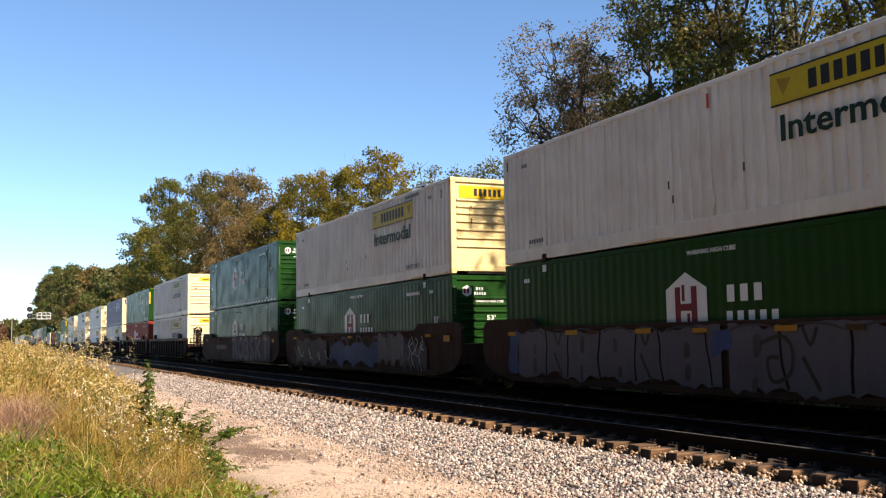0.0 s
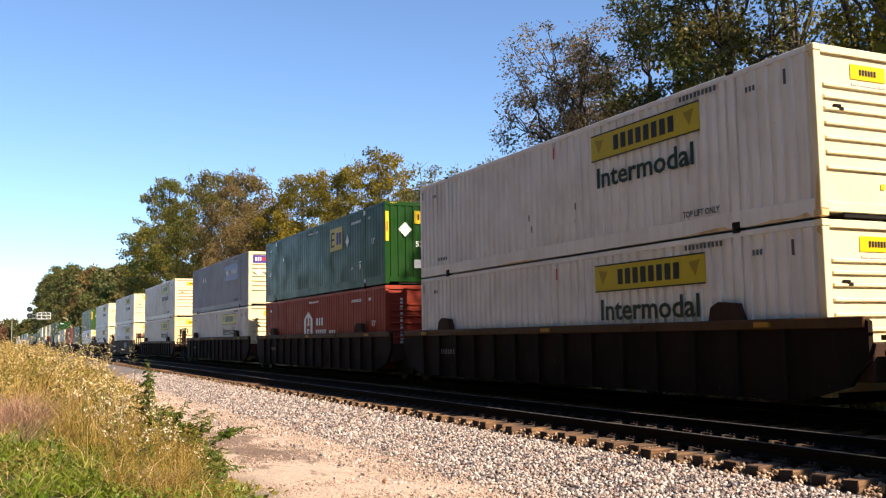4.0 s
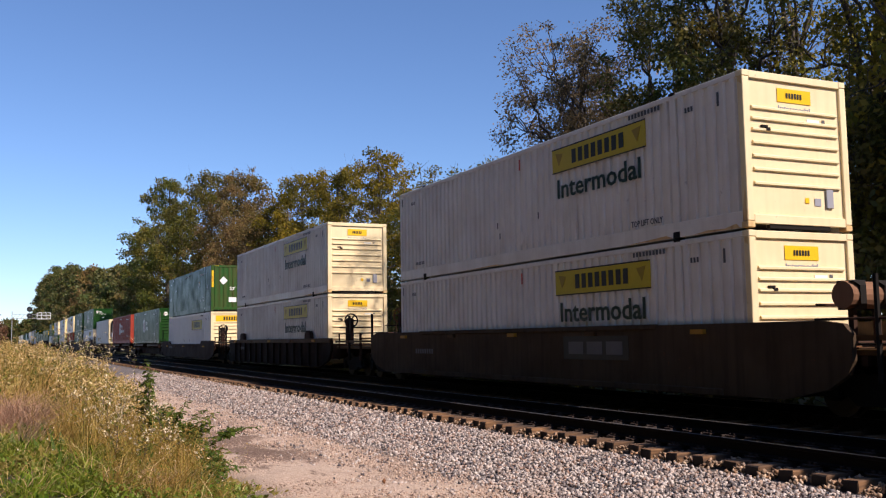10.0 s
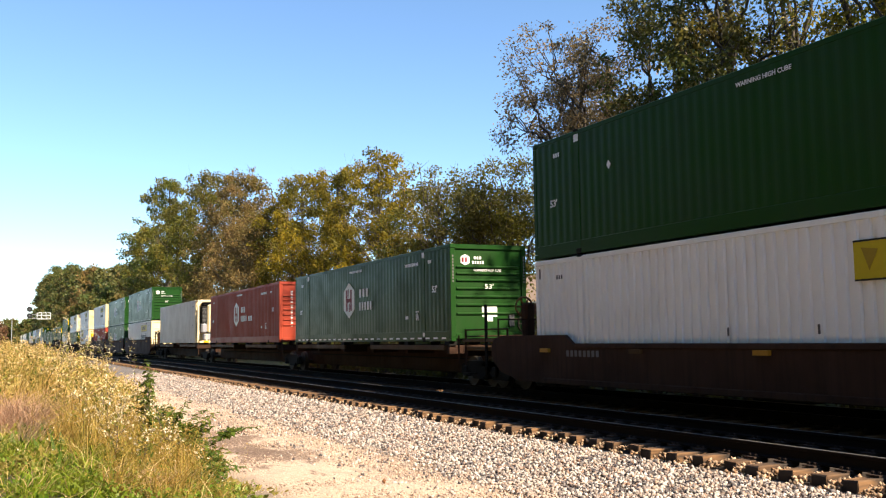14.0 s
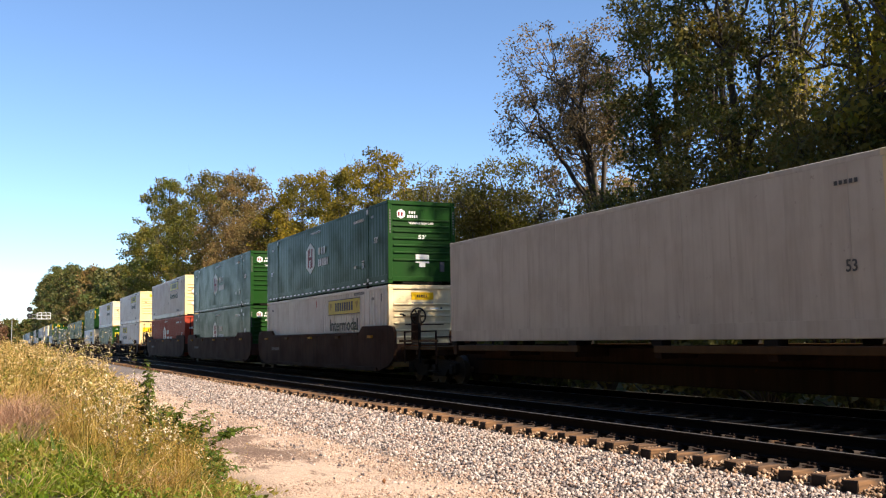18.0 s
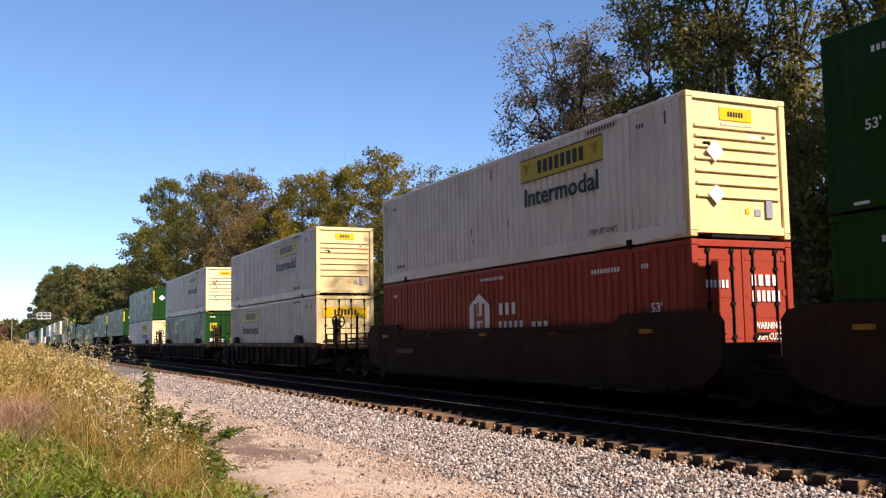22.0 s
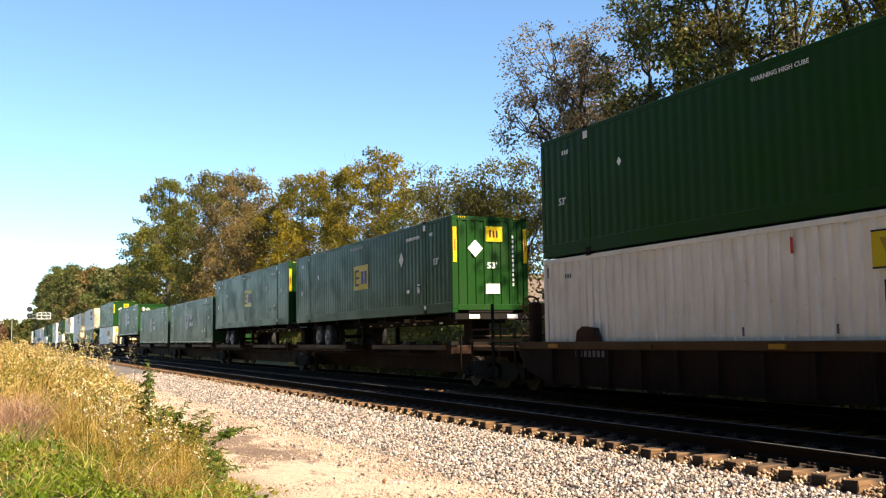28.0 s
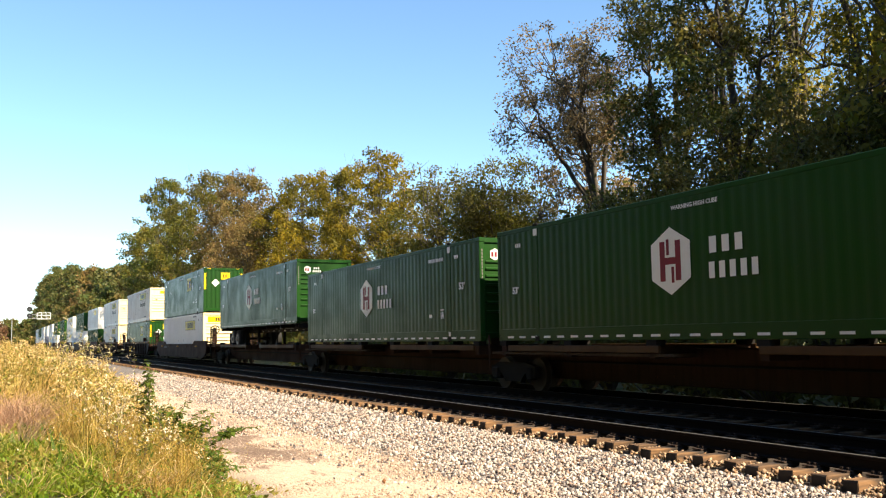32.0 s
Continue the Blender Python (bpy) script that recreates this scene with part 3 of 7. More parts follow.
def shell(box, side, end, ribs=0.285, front="ribbed", smooth=False):
    """Frame, panels and castings of one container, front end at y = 0."""
    body = Builder().box(-HALF + 0.075, HALF - 0.075, 0.09, L - 0.09, 0.12, H - 0.03)
    part("body", body, side, box)
    for s in (-1, 1):
        if smooth:
            panels = [Builder().box(-HALF + 0.004, -HALF + 0.05, 0.1, L - 0.1, 0.14, H - 0.08)]
        else:
            panels = [corrugated(y0, y1, 0.30, H - 0.09, ribs, -HALF + 0.006, -HALF + (0.011 if side is GREEN else 0.020 if side is GREY else 0.030 if side is ORANGE else 0.050), 0.11 if side is GREEN else 0.0) for y0, y1 in ((0.14, LIFT - 0.09), (LIFT + 0.09, L - LIFT - 0.09), (L - LIFT + 0.09, L - 0.14))]
        for p in panels:
            if s > 0:
                p.v = [(-x, y, z) for x, y, z in p.v]
            part("side_panel", p, side, box)
        if smooth:
            for k in range(11):
                x0, x1 = sorted((s * (HALF - 0.005), s * (HALF + 0.002)))
                part("seam", Builder().box(x0, x1, 0.8 + k * 1.35, 0.83 + k * 1.35, 0.16, H - 0.1), side, box)
        sx = lambda a, c: (s * c, s * a) if s < 0 else (a, c)
        x0, x1 = sx(HALF - 0.10, HALF)
        part("top_rail", Builder().box(x0, x1, 0.12, L - 0.12, H - 0.11, H, bev=0.012), side, box)
        part("bottom_rail", Builder().box(x0, x1, 0.12, L - 0.12, 0.0, 0.31, bev=0.012), side, box)
        for y, w in ((0.0, 0.14), (L - 0.14, 0.14)):
            x0, x1 = sx(HALF - 0.16, HALF - 0.001)
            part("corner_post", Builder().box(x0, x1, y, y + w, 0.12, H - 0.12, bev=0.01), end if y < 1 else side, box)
        if not smooth:
            for y in (LIFT, L - LIFT):
                x0, x1 = sx(HALF - 0.10, HALF + 0.003)
                part("lifting_post", Builder().box(x0, x1, y - 0.09, y + 0.09, 0.10, H - 0.07, bev=0.012), side, box)
                x0, x1 = sx(HALF - 0.14, HALF + 0.014)
                part("lifting_casting", Builder().box(x0, x1, y - 0.10, y + 0.10, H - 0.03, H + 0.028, bev=0.01), STEEL, box)
                part("lifting_casting", Builder().box(x0, x1, y - 0.10, y + 0.10, -0.012, 0.12, bev=0.01), STEEL, box)
        for y in (-0.003, L - 0.175):
            for z in (-0.004, H - 0.114):
                x0, x1 = sx(HALF - 0.17, HALF + 0.004)
                part("corner_casting", Builder().box(x0, x1, y, y + 0.178, z, z + 0.118, bev=0.012), STAINED if side is WHITE and y < 1 and z < 1 else end if y < 1 else side, box)
    part("rear_panel", corrugated_end(-HALF + 0.15, HALF - 0.15, 0.14, H - 0.1, 0.3, L - 0.012, L - 0.05), side, box)
    part("rear_sill", Builder().box(-HALF + 0.16, HALF - 0.16, L - 0.12, L - 0.004, 0.0, 0.15, bev=0.01), side, box)
    if front == "open":
        return
    part("front_header", Builder().box(-HALF + 0.16, HALF - 0.16, 0.004, 0.12, H - 0.14, H, bev=0.01), end, box)
    part("front_sill", Builder().box(-HALF + 0.16, HALF - 0.16, 0.004, 0.12, 0.07, 0.24, bev=0.01), end, box)
    part("fork_pocket", Builder().box(-0.75, 0.75, 0.03, 0.12, -0.0, 0.07), STEEL, box)
    if front == "ribbed":
        panel = Builder().box(-HALF + 0.16, HALF - 0.16, 0.055, 0.10, 0.24, H - 0.14)
        part("front_panel", panel, end, box)
        for frac in (0.245, 0.315, 0.385, 0.47, 0.555, 0.64, 0.73):
            z = H * (1 - frac)
            rib = Builder().add([(x, y, z + dz) for x in (-HALF + 0.22, HALF - 0.24) for y, dz in ((0.055, 0.075), (0.008, 0.05), (0.008, 0.015), (0.055, -0.0))],
                                [(0, 1, 5, 4), (1, 2, 6, 5), (2, 3, 7, 6), (0, 3, 2, 1), (4, 5, 6, 7)])
            part("rib", rib, end, box)
        part("document_box", Builder().box(0.68, 0.86, 0.01, 0.055, 0.42, 0.78, bev=0.01), UNIT_GREY if end is GREEN else GREY, box)
    elif front == "fluted":
        part("front_panel", corrugated_end(-HALF + 0.15, HALF - 0.15, 0.2, H - 0.12, 0.29, 0.012, 0.040), end, box)
    elif front == "doors":
        for s in (-1, 1):
            a, c = (-HALF + 0.16, -0.01) if s < 0 else (0.01, HALF - 0.16)
            door = part("door", Builder().box(a, c, 0.05, 0.10, 0.22, H - 0.14, bev=0.008), end, box)
            for x in (a + 0.26, c - 0.26):
                part("locking_bar", Builder().tube((x, 0.022, 0.12), (x, 0.022, H - 0.08), 0.02), STEEL if end is not GREEN else GREEN, door)
                for z in (0.35, 0.95, 1.6, 2.3, 2.65):
                    part("bracket", Builder().box(x - 0.05, x + 0.05, 0.012, 0.05, z, z + 0.07), STEEL if end is not GREEN else end, door)
            for z in (0.55, 0.95, 1.35, 1.75, 2.5):
                part("groove", Builder().box(a + 0.06, c - 0.06, 0.044, 0.052, z, z + 0.10, bev=0.003), end, door)
            part("handle", Builder().box(a + 0.26, a + 0.62, 0.0, 0.02, 1.02, 1.06), STEEL, door)
            for z in (0.42, 1.1, 1.8, 2.5):
                part("hinge", Builder().box((a if s < 0 else c - 0.1), (a + 0.1 if s < 0 else c), 0.03, 0.05, z, z + 0.12), end, door)


def side_plate(name, box, y0, y1, z0, z1, mat, out=0.004, label=""):
    return part(name, Builder().box(-HALF - out - 0.004, -HALF - out, y0, y1, z0, z1), mat, box, label)


def end_plate(name, box, x0, x1, z0, z1, mat, out=0.004, label=""):
    return part(name, Builder().box(x0, x1, -out - 0.004, -out, z0, z1), mat, box, label)


def bars_side(box, y0, y1, z0, z1, n, mat, out=0.012, fill=0.62):
    """A word nobody can read, or a trade name: a row of plain bars, from y1 (its first bar) to y0."""
    b = Builder()
    step = (y1 - y0) / n
    for k in range(n):
        b.box(-HALF - out - 0.003, -HALF - out, y0 + k * step, y0 + (k + fill) * step, z0, z1)
    return tagged(part("marking", b, mat, box), kind="stuff")


def bars_end(box, x0, x1, z0, z1, n, mat, out=0.012, fill=0.62):
    b = Builder()
    step = (x1 - x0) / n
    for k in range(n):
        b.box(x0 + k * step, x0 + (k + fill) * step, -out - 0.003, -out, z0, z1)
    return tagged(part("marking", b, mat, box), kind="stuff")


def bars_up(box, x0, x1, z0, z1, n, mat, out=0.012):
    b = Builder()
    step = (z1 - z0) / n
    for k in range(n):
        b.box(x0, x1, -out - 0.003, -out, z0 + k * step, z0 + (k + 0.65) * step)
    return tagged(part("marking", b, mat, box), kind="stuff")


def diamond_side(box, y, z, r, mat=SNOW, out=0.006):
    return part("placard", Builder().prism([(y, z - r), (y + r * 0.8, z), (y, z + r), (y - r * 0.8, z)], -HALF - out - 0.004, -HALF - out), mat, box)


def diamond_end(box, x, z, r, mat=SNOW, out=0.008):
    b = Builder().prism([(x, z - r), (x + r, z), (x, z + r), (x - r, z)], -out - 0.004, -out)
    b.v = [(y, x_, z_) for x_, y, z_ in b.v]
    return part("placard", b, mat, box)


def small_prints(box, mat, feet=True):
    """Small writing common to the sides."""
    top = 2.42 if feet else 2.67
    bars_side(box, 2.35, 3.45, top, top + 0.10, 10, mat)
    bars_side(box, 1.35, 1.62, 2.42, 2.52, 3, mat)
    bars_side(box, 14.9, 15.2, 2.40, 2.50, 3, mat)
    if feet:
        fitted("53'", 0.36, 0.21, mat, box, on_side(1.12, 1.60))
        fitted("53'", 0.30, 0.18, mat, box, on_side(15.2, 1.30))
        fitted("IA", 0.22, 0.22, mat, box, on_side(2.45, 0.78))
        side_plate("print", box, 2.33, 2.57, 0.93, 0.96, mat, 0.012)
        side_plate("print", box, 3.2, 3.42, 0.72, 0.82, mat, 0.012)


def lift_labels(box):
    """Small white stickers on the lifting posts."""
    for y in (LIFT, L - LIFT):
        side_plate("sticker", box, y - 0.09, y + 0.09, H - 0.27, H - 0.10, SNOW, 0.005, "small white sticker")
    side_plate("sticker", box, LIFT - 0.07, LIFT + 0.07, 0.15, 0.27, SNOW, 0.005, "small white sticker")


def hex_mark(box, y, z, plate, ink, bars):
    """White six-sided plate with a barred mark, and two rows of plain bars beside it."""
    hexa = [(y, z - 0.68), (y + 0.60, z - 0.36), (y + 0.60, z + 0.36), (y, z + 0.68), (y - 0.60, z + 0.36), (y - 0.60, z - 0.36)]
    part("emblem", Builder().prism(hexa, -HALF - 0.010, -HALF - 0.006), plate, box, "white six-sided emblem")
    b = Builder()
    for a, c, lo, hi in ((0.16, 0.32, -0.40, 0.40), (-0.32, -0.16, -0.40, 0.40), (-0.16, 0.16, -0.07, 0.07), (0.03, 0.11, 0.12, 0.44), (-0.11, -0.03, -0.44, -0.12)):
        b.box(-HALF - 0.016, -HALF - 0.0125, y + a, y + c, z + lo, z + hi)
    tagged(part("emblem_mark", b, ink, box), kind="stuff")
    for x0, n, lo in ((6.92, 3, 0.06), (6.55, 5, -0.42)):
        bars_side(box, x0, 7.95, z + lo, z + lo + 0.31, n, bars, 0.012, 0.55)


def hex_front(box):
    hexa = [(0, -0.17), (0.15, -0.09), (0.15, 0.09), (0, 0.17), (-0.15, 0.09), (-0.15, -0.09)]
    b = Builder().prism([(x - 0.78, z + 2.43) for x, z in hexa], 0.036, 0.050)
    b.v = [(y, x, z) for x, y, z in b.v]
    part("emblem", b, SNOW, box, "white six-sided emblem")
    bars_end(box, -0.90, -0.68, 2.36, 2.50, 2, MAROON, -0.030)
    bars_end(box, -0.48, -0.2, 2.45, 2.54, 3, SNOW, -0.045)
    bars_end(box, -0.54, -0.12, 2.31, 2.40, 5, SNOW, -0.045)
    fitted("WARNING HIGH CUBE", 0.95, 0.075, SNOW, box, on_end(-0.02, 2.12, -0.045))
    fitted("53'", 0.30, 0.15, SNOW, box, on_end(0.0, 1.635, 0.002))
    for s in (-1, 1):
        bars_up(box, s * 1.215 - 0.022, s * 1.215 + 0.022, 1.75, 2.60, 9, FADED, 0.006)
    end_plate("notice", box, -0.24, 0.28, 0.72, 1.02, SNOW, -0.045, "white notice plate")
    end_plate("notice", box, -0.10, 0.13, 0.58, 0.72, SNOW, -0.045)


def white_front(box, wide=False):
    x0, x1, z0, z1 = (-0.98, 0.98, 2.28, 2.66) if wide else (-0.42, 0.42, 2.38, 2.64)
    end_plate("sign", box, x0, x1, z0, z1, YELLOW, -0.045, "yellow sign with dark bars")
    w = (x1 - x0) * 0.25
    bars_end(box, (x0 + x1) / 2 - w, (x0 + x1) / 2 + w, z0 + 0.08, z1 - 0.08, 6, BLACK, -0.034)
    if not wide:
        fitted("Intermodal", 0.8, 0.09, GREY, box, on_end(0.0, 2.27, -0.045))
        end_plate("notice", box, 0.3, 0.62, 2.035, 2.105, SNOW, -0.045)
        end_plate("notice", box, 0.68, 0.76, 2.02, 2.12, UNIT_GREY, -0.045)
        end_plate("sticker", box, 0.16, 0.26, 0.50, 0.60, YELLOW, -0.045)
        end_plate("sticker", box, 0.40, 0.56, 0.46, 0.60, GREY, -0.045)
        part("hook", Builder().box(-0.86, -0.72, 0.0, 0.05, 1.86, 1.90).box(-0.76, -0.66, 0.0, 0.05, 1.80, 1.86), STEEL, box)


def white_box(front="ribbed", mark="front", diamond=False, rusty=0, yellow=False, wide=False):
    box = thing("container", "", "container")
    shell(box, FRESH if mark == "low" else WHITE, YELLOWED if diamond or yellow or front == "doors" else CREAM, 0.25 if mark == "low" else 0.285, front)
    y0, y1, z0, z1 = {"front": (2.84, 6.5, 2.0, 2.6), "rear": (9.58, 13.3, 2.0, 2.6), "low": (2.87, 6.46, 1.83, 2.47)}[mark]
    side_plate("sign", box, y0, y1, z0, z1, DEEP, 0.004, "yellow sign with dark bars")
    side_plate("sign_border", box, y0, y1, z1 - 0.03, z1, BLACK, 0.009)
    side_plate("sign_border", box, y0, y1, z0, z0 + 0.03, BLACK, 0.009)
    mid, w = (y0 + y1) / 2, (y1 - y0) * 0.29
    bars_side(box, mid - w, mid + w, z0 + 0.14, z1 - 0.13, 8, BLACK, 0.012, 0.66)
    for k in (-1, 1):
        part("flourish", Builder().prism([(mid + k * w * 1.45, z0 + 0.16), (mid + k * w * 1.58, z1 - 0.12), (mid + k * w * 1.28, z1 - 0.16)], -HALF - 0.014, -HALF - 0.0105), GOLD, box)
    if mark != "low":
        fitted("Intermodal", (y1 - y0) - 0.4, 0.46, PINE, box, on_side(mid, z0 - 0.4), "dark green lettering")
        fitted("TOP LIFT ONLY", 1.05, 0.13, UNIT_GREY, box, on_side(2.9, 0.42))
    small_prints(box, UNIT_GREY, False)
    bars_side(box, 14.2, 14.9, 0.42, 0.52, 6, UNIT_GREY)
    side_plate("scuff", box, 0.62, 0.68, 2.35, 2.62, UNIT_GREY, 0.004)
    for y, z in ((7.2, 1.02), (9.2, 0.7), (9.32, 1.0)):
        side_plate("scuff", box, y, y + 0.05, z, z + 0.16, UNIT_GREY, 0.004)
    if mark != "low":
        side_plate("tick", box, 8.08, 8.14, 2.38, 2.66, SCARLET, 0.004, "red tick")
        diamond_side(box, 8.1, 0.62 if mark == "front" else 2.0, 0.2, WHITE, 0.002)
    side_plate("scuff", box, 15.9, 15.96, 2.45, 2.7, UNIT_GREY, 0.004)
    # rust creeping up the front post and along the rails
    for pts in ([(0.01, 0.12), (0.13, 0.12), (0.10, 0.42), (0.05, 0.72), (0.02, 0.5)], [(0.2, 0.005), (1.5, 0.005), (1.1, 0.05), (0.6, 0.035), (0.3, 0.09)], [(2.1, 0.005), (3.6, 0.005), (2.9, 0.04), (2.3, 0.07)], [(0.02, 2.62), (0.12, 2.70), (0.11, 2.78), (0.02, 2.78)], [(9.0, 0.005), (11.2, 0.005), (10.4, 0.03), (9.5, 0.045)]):
        part("rust_patch", Builder().prism(pts, -HALF - 0.005, -HALF - 0.002), STAINED, box, "rust patch")
    if front == "doors":
        end_plate("sign", box, -1.0, 1.0, 1.98, 2.42, YELLOW, -0.03, "yellow sign with dark bars")
        bars_end(box, -0.5, 0.55, 2.08, 2.32, 7, BLACK, -0.018)
    else:
        white_front(box, wide or mark == "low")
    if diamond:
        diamond_end(box, -0.62, 1.72, 0.22, SNOW, 0.01)
        diamond_end(box, -0.62, 0.85, 0.2, SNOW, 0.01)
    for k in range(rusty):
        x = (-0.62, 0.66)[k % 2] + 0.05 * math.sin(k * 2.3)
        z1 = 2.05 - 0.21 * (k // 2) + 0.03 * math.sin(k * 5.1)
        drop = 0.10 + 0.07 * (1 + math.sin(k * 3.7))
        wide = 0.022 + 0.012 * math.cos(k * 1.9)
        part("rust_run", Builder().add([(x - wide, 0.0035, z1), (x + wide, 0.0035, z1), (x + wide * 0.7, 0.0035, z1 - drop * 0.5), (x + 0.006, 0.0035, z1 - drop), (x - wide * 0.4, 0.0035, z1 - drop * 0.7)], [(0, 4, 3, 2, 1)]), RUST_RUN, box, "rust run")
    return tagged(box, "clean white corrugated container with faded yellow side sign" if mark == "low" else "white corrugated container with yellow side sign, dusty")


def hex_box(front="ribbed", tape=True):
    box = thing("container", "", "container")
    shell(box, GREEN, GREEN, front=front)
    hex_mark(box, 8.95, 1.57, SNOW, MAROON, SNOW)
    small_prints(box, SNOW)
    fitted("WARNING HIGH CUBE", 1.35, 0.09, SNOW, box, on_side(8.2, 2.62))
    if tape:
        b = Builder()
        for k in range(26):
            y = 0.35 + k * 0.6
            b.box(-HALF - 0.010, -HALF - 0.005, y, y + 0.3, 0.07, 0.12)
        tagged(part("reflective_tape", b, SNOW, box, "broken white reflective tape"), kind="stuff")
    hex_front(box)
    lift_labels(box)
    return tagged(box, "dark green container with white six-sided emblem")


def red_box(front="ribbed"):
    box = thing("container", "", "container")
    shell(box, ORANGE, ORANGE, front=front)
    hex_mark(box, 8.95, 1.57, SNOW, ORANGE, SNOW)
    bars_side(box, 5.35, 6.2, 1.15, 1.42, 3, SNOW)
    small_prints(box, SNOW)
    fitted("WARNING HIGH CUBE", 1.35, 0.09, SNOW, box, on_side(8.2, 2.62))
    if front == "doors":
        bars_end(box, 0.22, 0.95, 2.0, 2.22, 4, SNOW, -0.03)
        bars_end(box, 0.22, 1.0, 1.68, 1.9, 6, SNOW, -0.03)
        fitted("WARNING", 0.7, 0.14, SNOW, box, on_end(0.6, 1.2, -0.03))
        fitted("HIGH CUBE", 0.7, 0.14, SNOW, box, on_end(0.6, 0.98, -0.03))
        bars_end(box, -0.95, -0.35, 1.95, 2.1, 6, SNOW, -0.03)
    else:
        bars_up(box, -0.72, -0.62, 0.75, 2.5, 14, SNOW, -0.045)
    return tagged(box, "orange-red corrugated container with white emblem")


def square_box(front="fluted", sign=4.45, low=1.62):
    box = thing("container", "", "container")
    shell(box, GREEN, GREEN if sign else GREEN_WORN, front=front)
    if sign:
        side_plate("sign", box, sign, sign + 1.52, low, low + 0.9, DEEP, 0.004, "yellow square sign with blue and black bars")
        bars_side(box, sign + 0.15, sign + 0.8, low + 0.2, low + 0.68, 2, NAVY, 0.012, 0.7)
        side_plate("marking", box, sign + 1.27, sign + 1.37, low + 0.15, low + 0.75, BLACK, 0.012)
        for k in range(3):
            side_plate("marking", box, sign + 0.95, sign + 1.27, low + 0.15 + k * 0.26, low + 0.23 + k * 0.26, BLACK, 0.012)
    diamond_side(box, 3.87, 1.86, 0.25)
    diamond_side(box, 12.9, 1.86, 0.1)
    small_prints(box, SNOW)
    fitted("WARNING HIGH CUBE", 1.35, 0.09, SNOW, box, on_side(8.2, 2.62))
    lift_labels(box)
    for s in (-1, 1):
        if front == "fluted":
            end_plate("strip", box, s * 1.2 - 0.06, s * 1.2 + 0.06, 1.5, 2.55, YELLOW, 0.004, "yellow warning strip")
            bars_up(box, s * 1.2 - 0.025, s * 1.2 + 0.025, 1.85, 2.2, 5, MAROON, 0.010)
        for k in range(4):
            end_plate("stripe", box, s * 0.95 - 0.13 + k * 0.07, s * 0.95 - 0.10 + k * 0.07, H - 0.06, H - 0.02, YELLOW, 0.004)
    if front == "fluted":
        diamond_end(box, -0.52, 1.92, 0.26)
        fitted("53'", 0.34, 0.20, SNOW, box, on_end(0.05, 1.42, 0.004))
        end_plate("notice", box, -0.18, 0.3, 0.56, 0.86, SNOW, 0.002, "white notice plate")
        if sign:
            end_plate("sign", box, -0.16, 0.42, 2.14, 2.60, DEEP, 0.002, "small yellow sign")
            end_plate("sign_field", box, -0.10, 0.36, 2.19, 2.55, YELLOW, 0.007)
            bars_end(box, -0.04, 0.3, 2.26, 2.48, 3, OCHRE, 0.012)
        bars_up(box, 0.74, 0.80, 0.8, 2.40, 11, SNOW, 0.003)
    else:
        end_plate("sign", box, -1.0, -0.55, 1.72, 2.22, DEEP, -0.03, "small yellow sign")
        bars_end(box, -0.93, -0.6, 1.84, 2.1, 2, BLACK, -0.02)
        diamond_end(box, 0.4, 1.98, 0.26, OCHRE, -0.03)
        bars_end(box, 0.66, 1.0, 2.1, 2.2, 5, SNOW, -0.03)
        bars_end(box, 0.66, 1.0, 1.9, 2.0, 5, SNOW, -0.03)
        fitted("53'", 0.42, 0.28, SNOW, box, on_end(-0.25, 1.05, -0.03))
        end_plate("sign", box, 0.3, 0.68, 0.9, 1.2, YELLOW, -0.03)
        end_plate("notice", box, -1.0, -0.62, 0.95, 1.25, SNOW, -0.03)
        for x in (-1.0, 0.66):
            end_plate("stripe", box, x, x + 0.34, H - 0.32, H - 0.26, SNOW, -0.03)
    return tagged(box, "dark green corrugated container with yellow square sign" if sign else "dark green corrugated container with yellow warning strips")


def grey_box():
    box = thing("container", "", "container")
    shell(box, GREY, CREAM, ribs=0.285)
    side_plate("sign", box, 2.35, 5.83, 1.58, 2.50, PURPLE, 0.004, "purple sign with white and red bars")
    bars_side(box, 4.85, 5.55, 1.88, 2.2, 3, SNOW)
    bars_side(box, 4.42, 4.85, 1.88, 2.2, 2, SCARLET)
    fitted("MultiModal", 1.55, 0.24, SNOW, box, on_side(3.4, 2.04))
    for y in (11.6, 12.3):
        diamond_side(box, y, 2.02, 0.2)
    fitted("TOP LIFT ONLY", 1.05, 0.13, UNIT_GREY, box, on_side(2.9, 0.42))
    small_prints(box, UNIT_GREY, False)
    end_plate("sign", box, -1.05, 1.08, 2.28, 2.70, PURPLE, -0.045, "purple sign with white and red bars")
    bars_end(box, -0.92, -0.55, 2.4, 2.6, 3, SNOW, -0.033)
    bars_end(box, -0.53, -0.28, 2.4, 2.6, 2, SCARLET, -0.033)
    fitted("MultiModal", 0.95, 0.15, SNOW, box, on_end(0.35, 2.5, -0.033))
    for x in (-0.75, -0.2):
        diamond_end(box, x, 1.78, 0.2, SNOW, 0.01)
    return tagged(box, "grey corrugated container with purple sign")


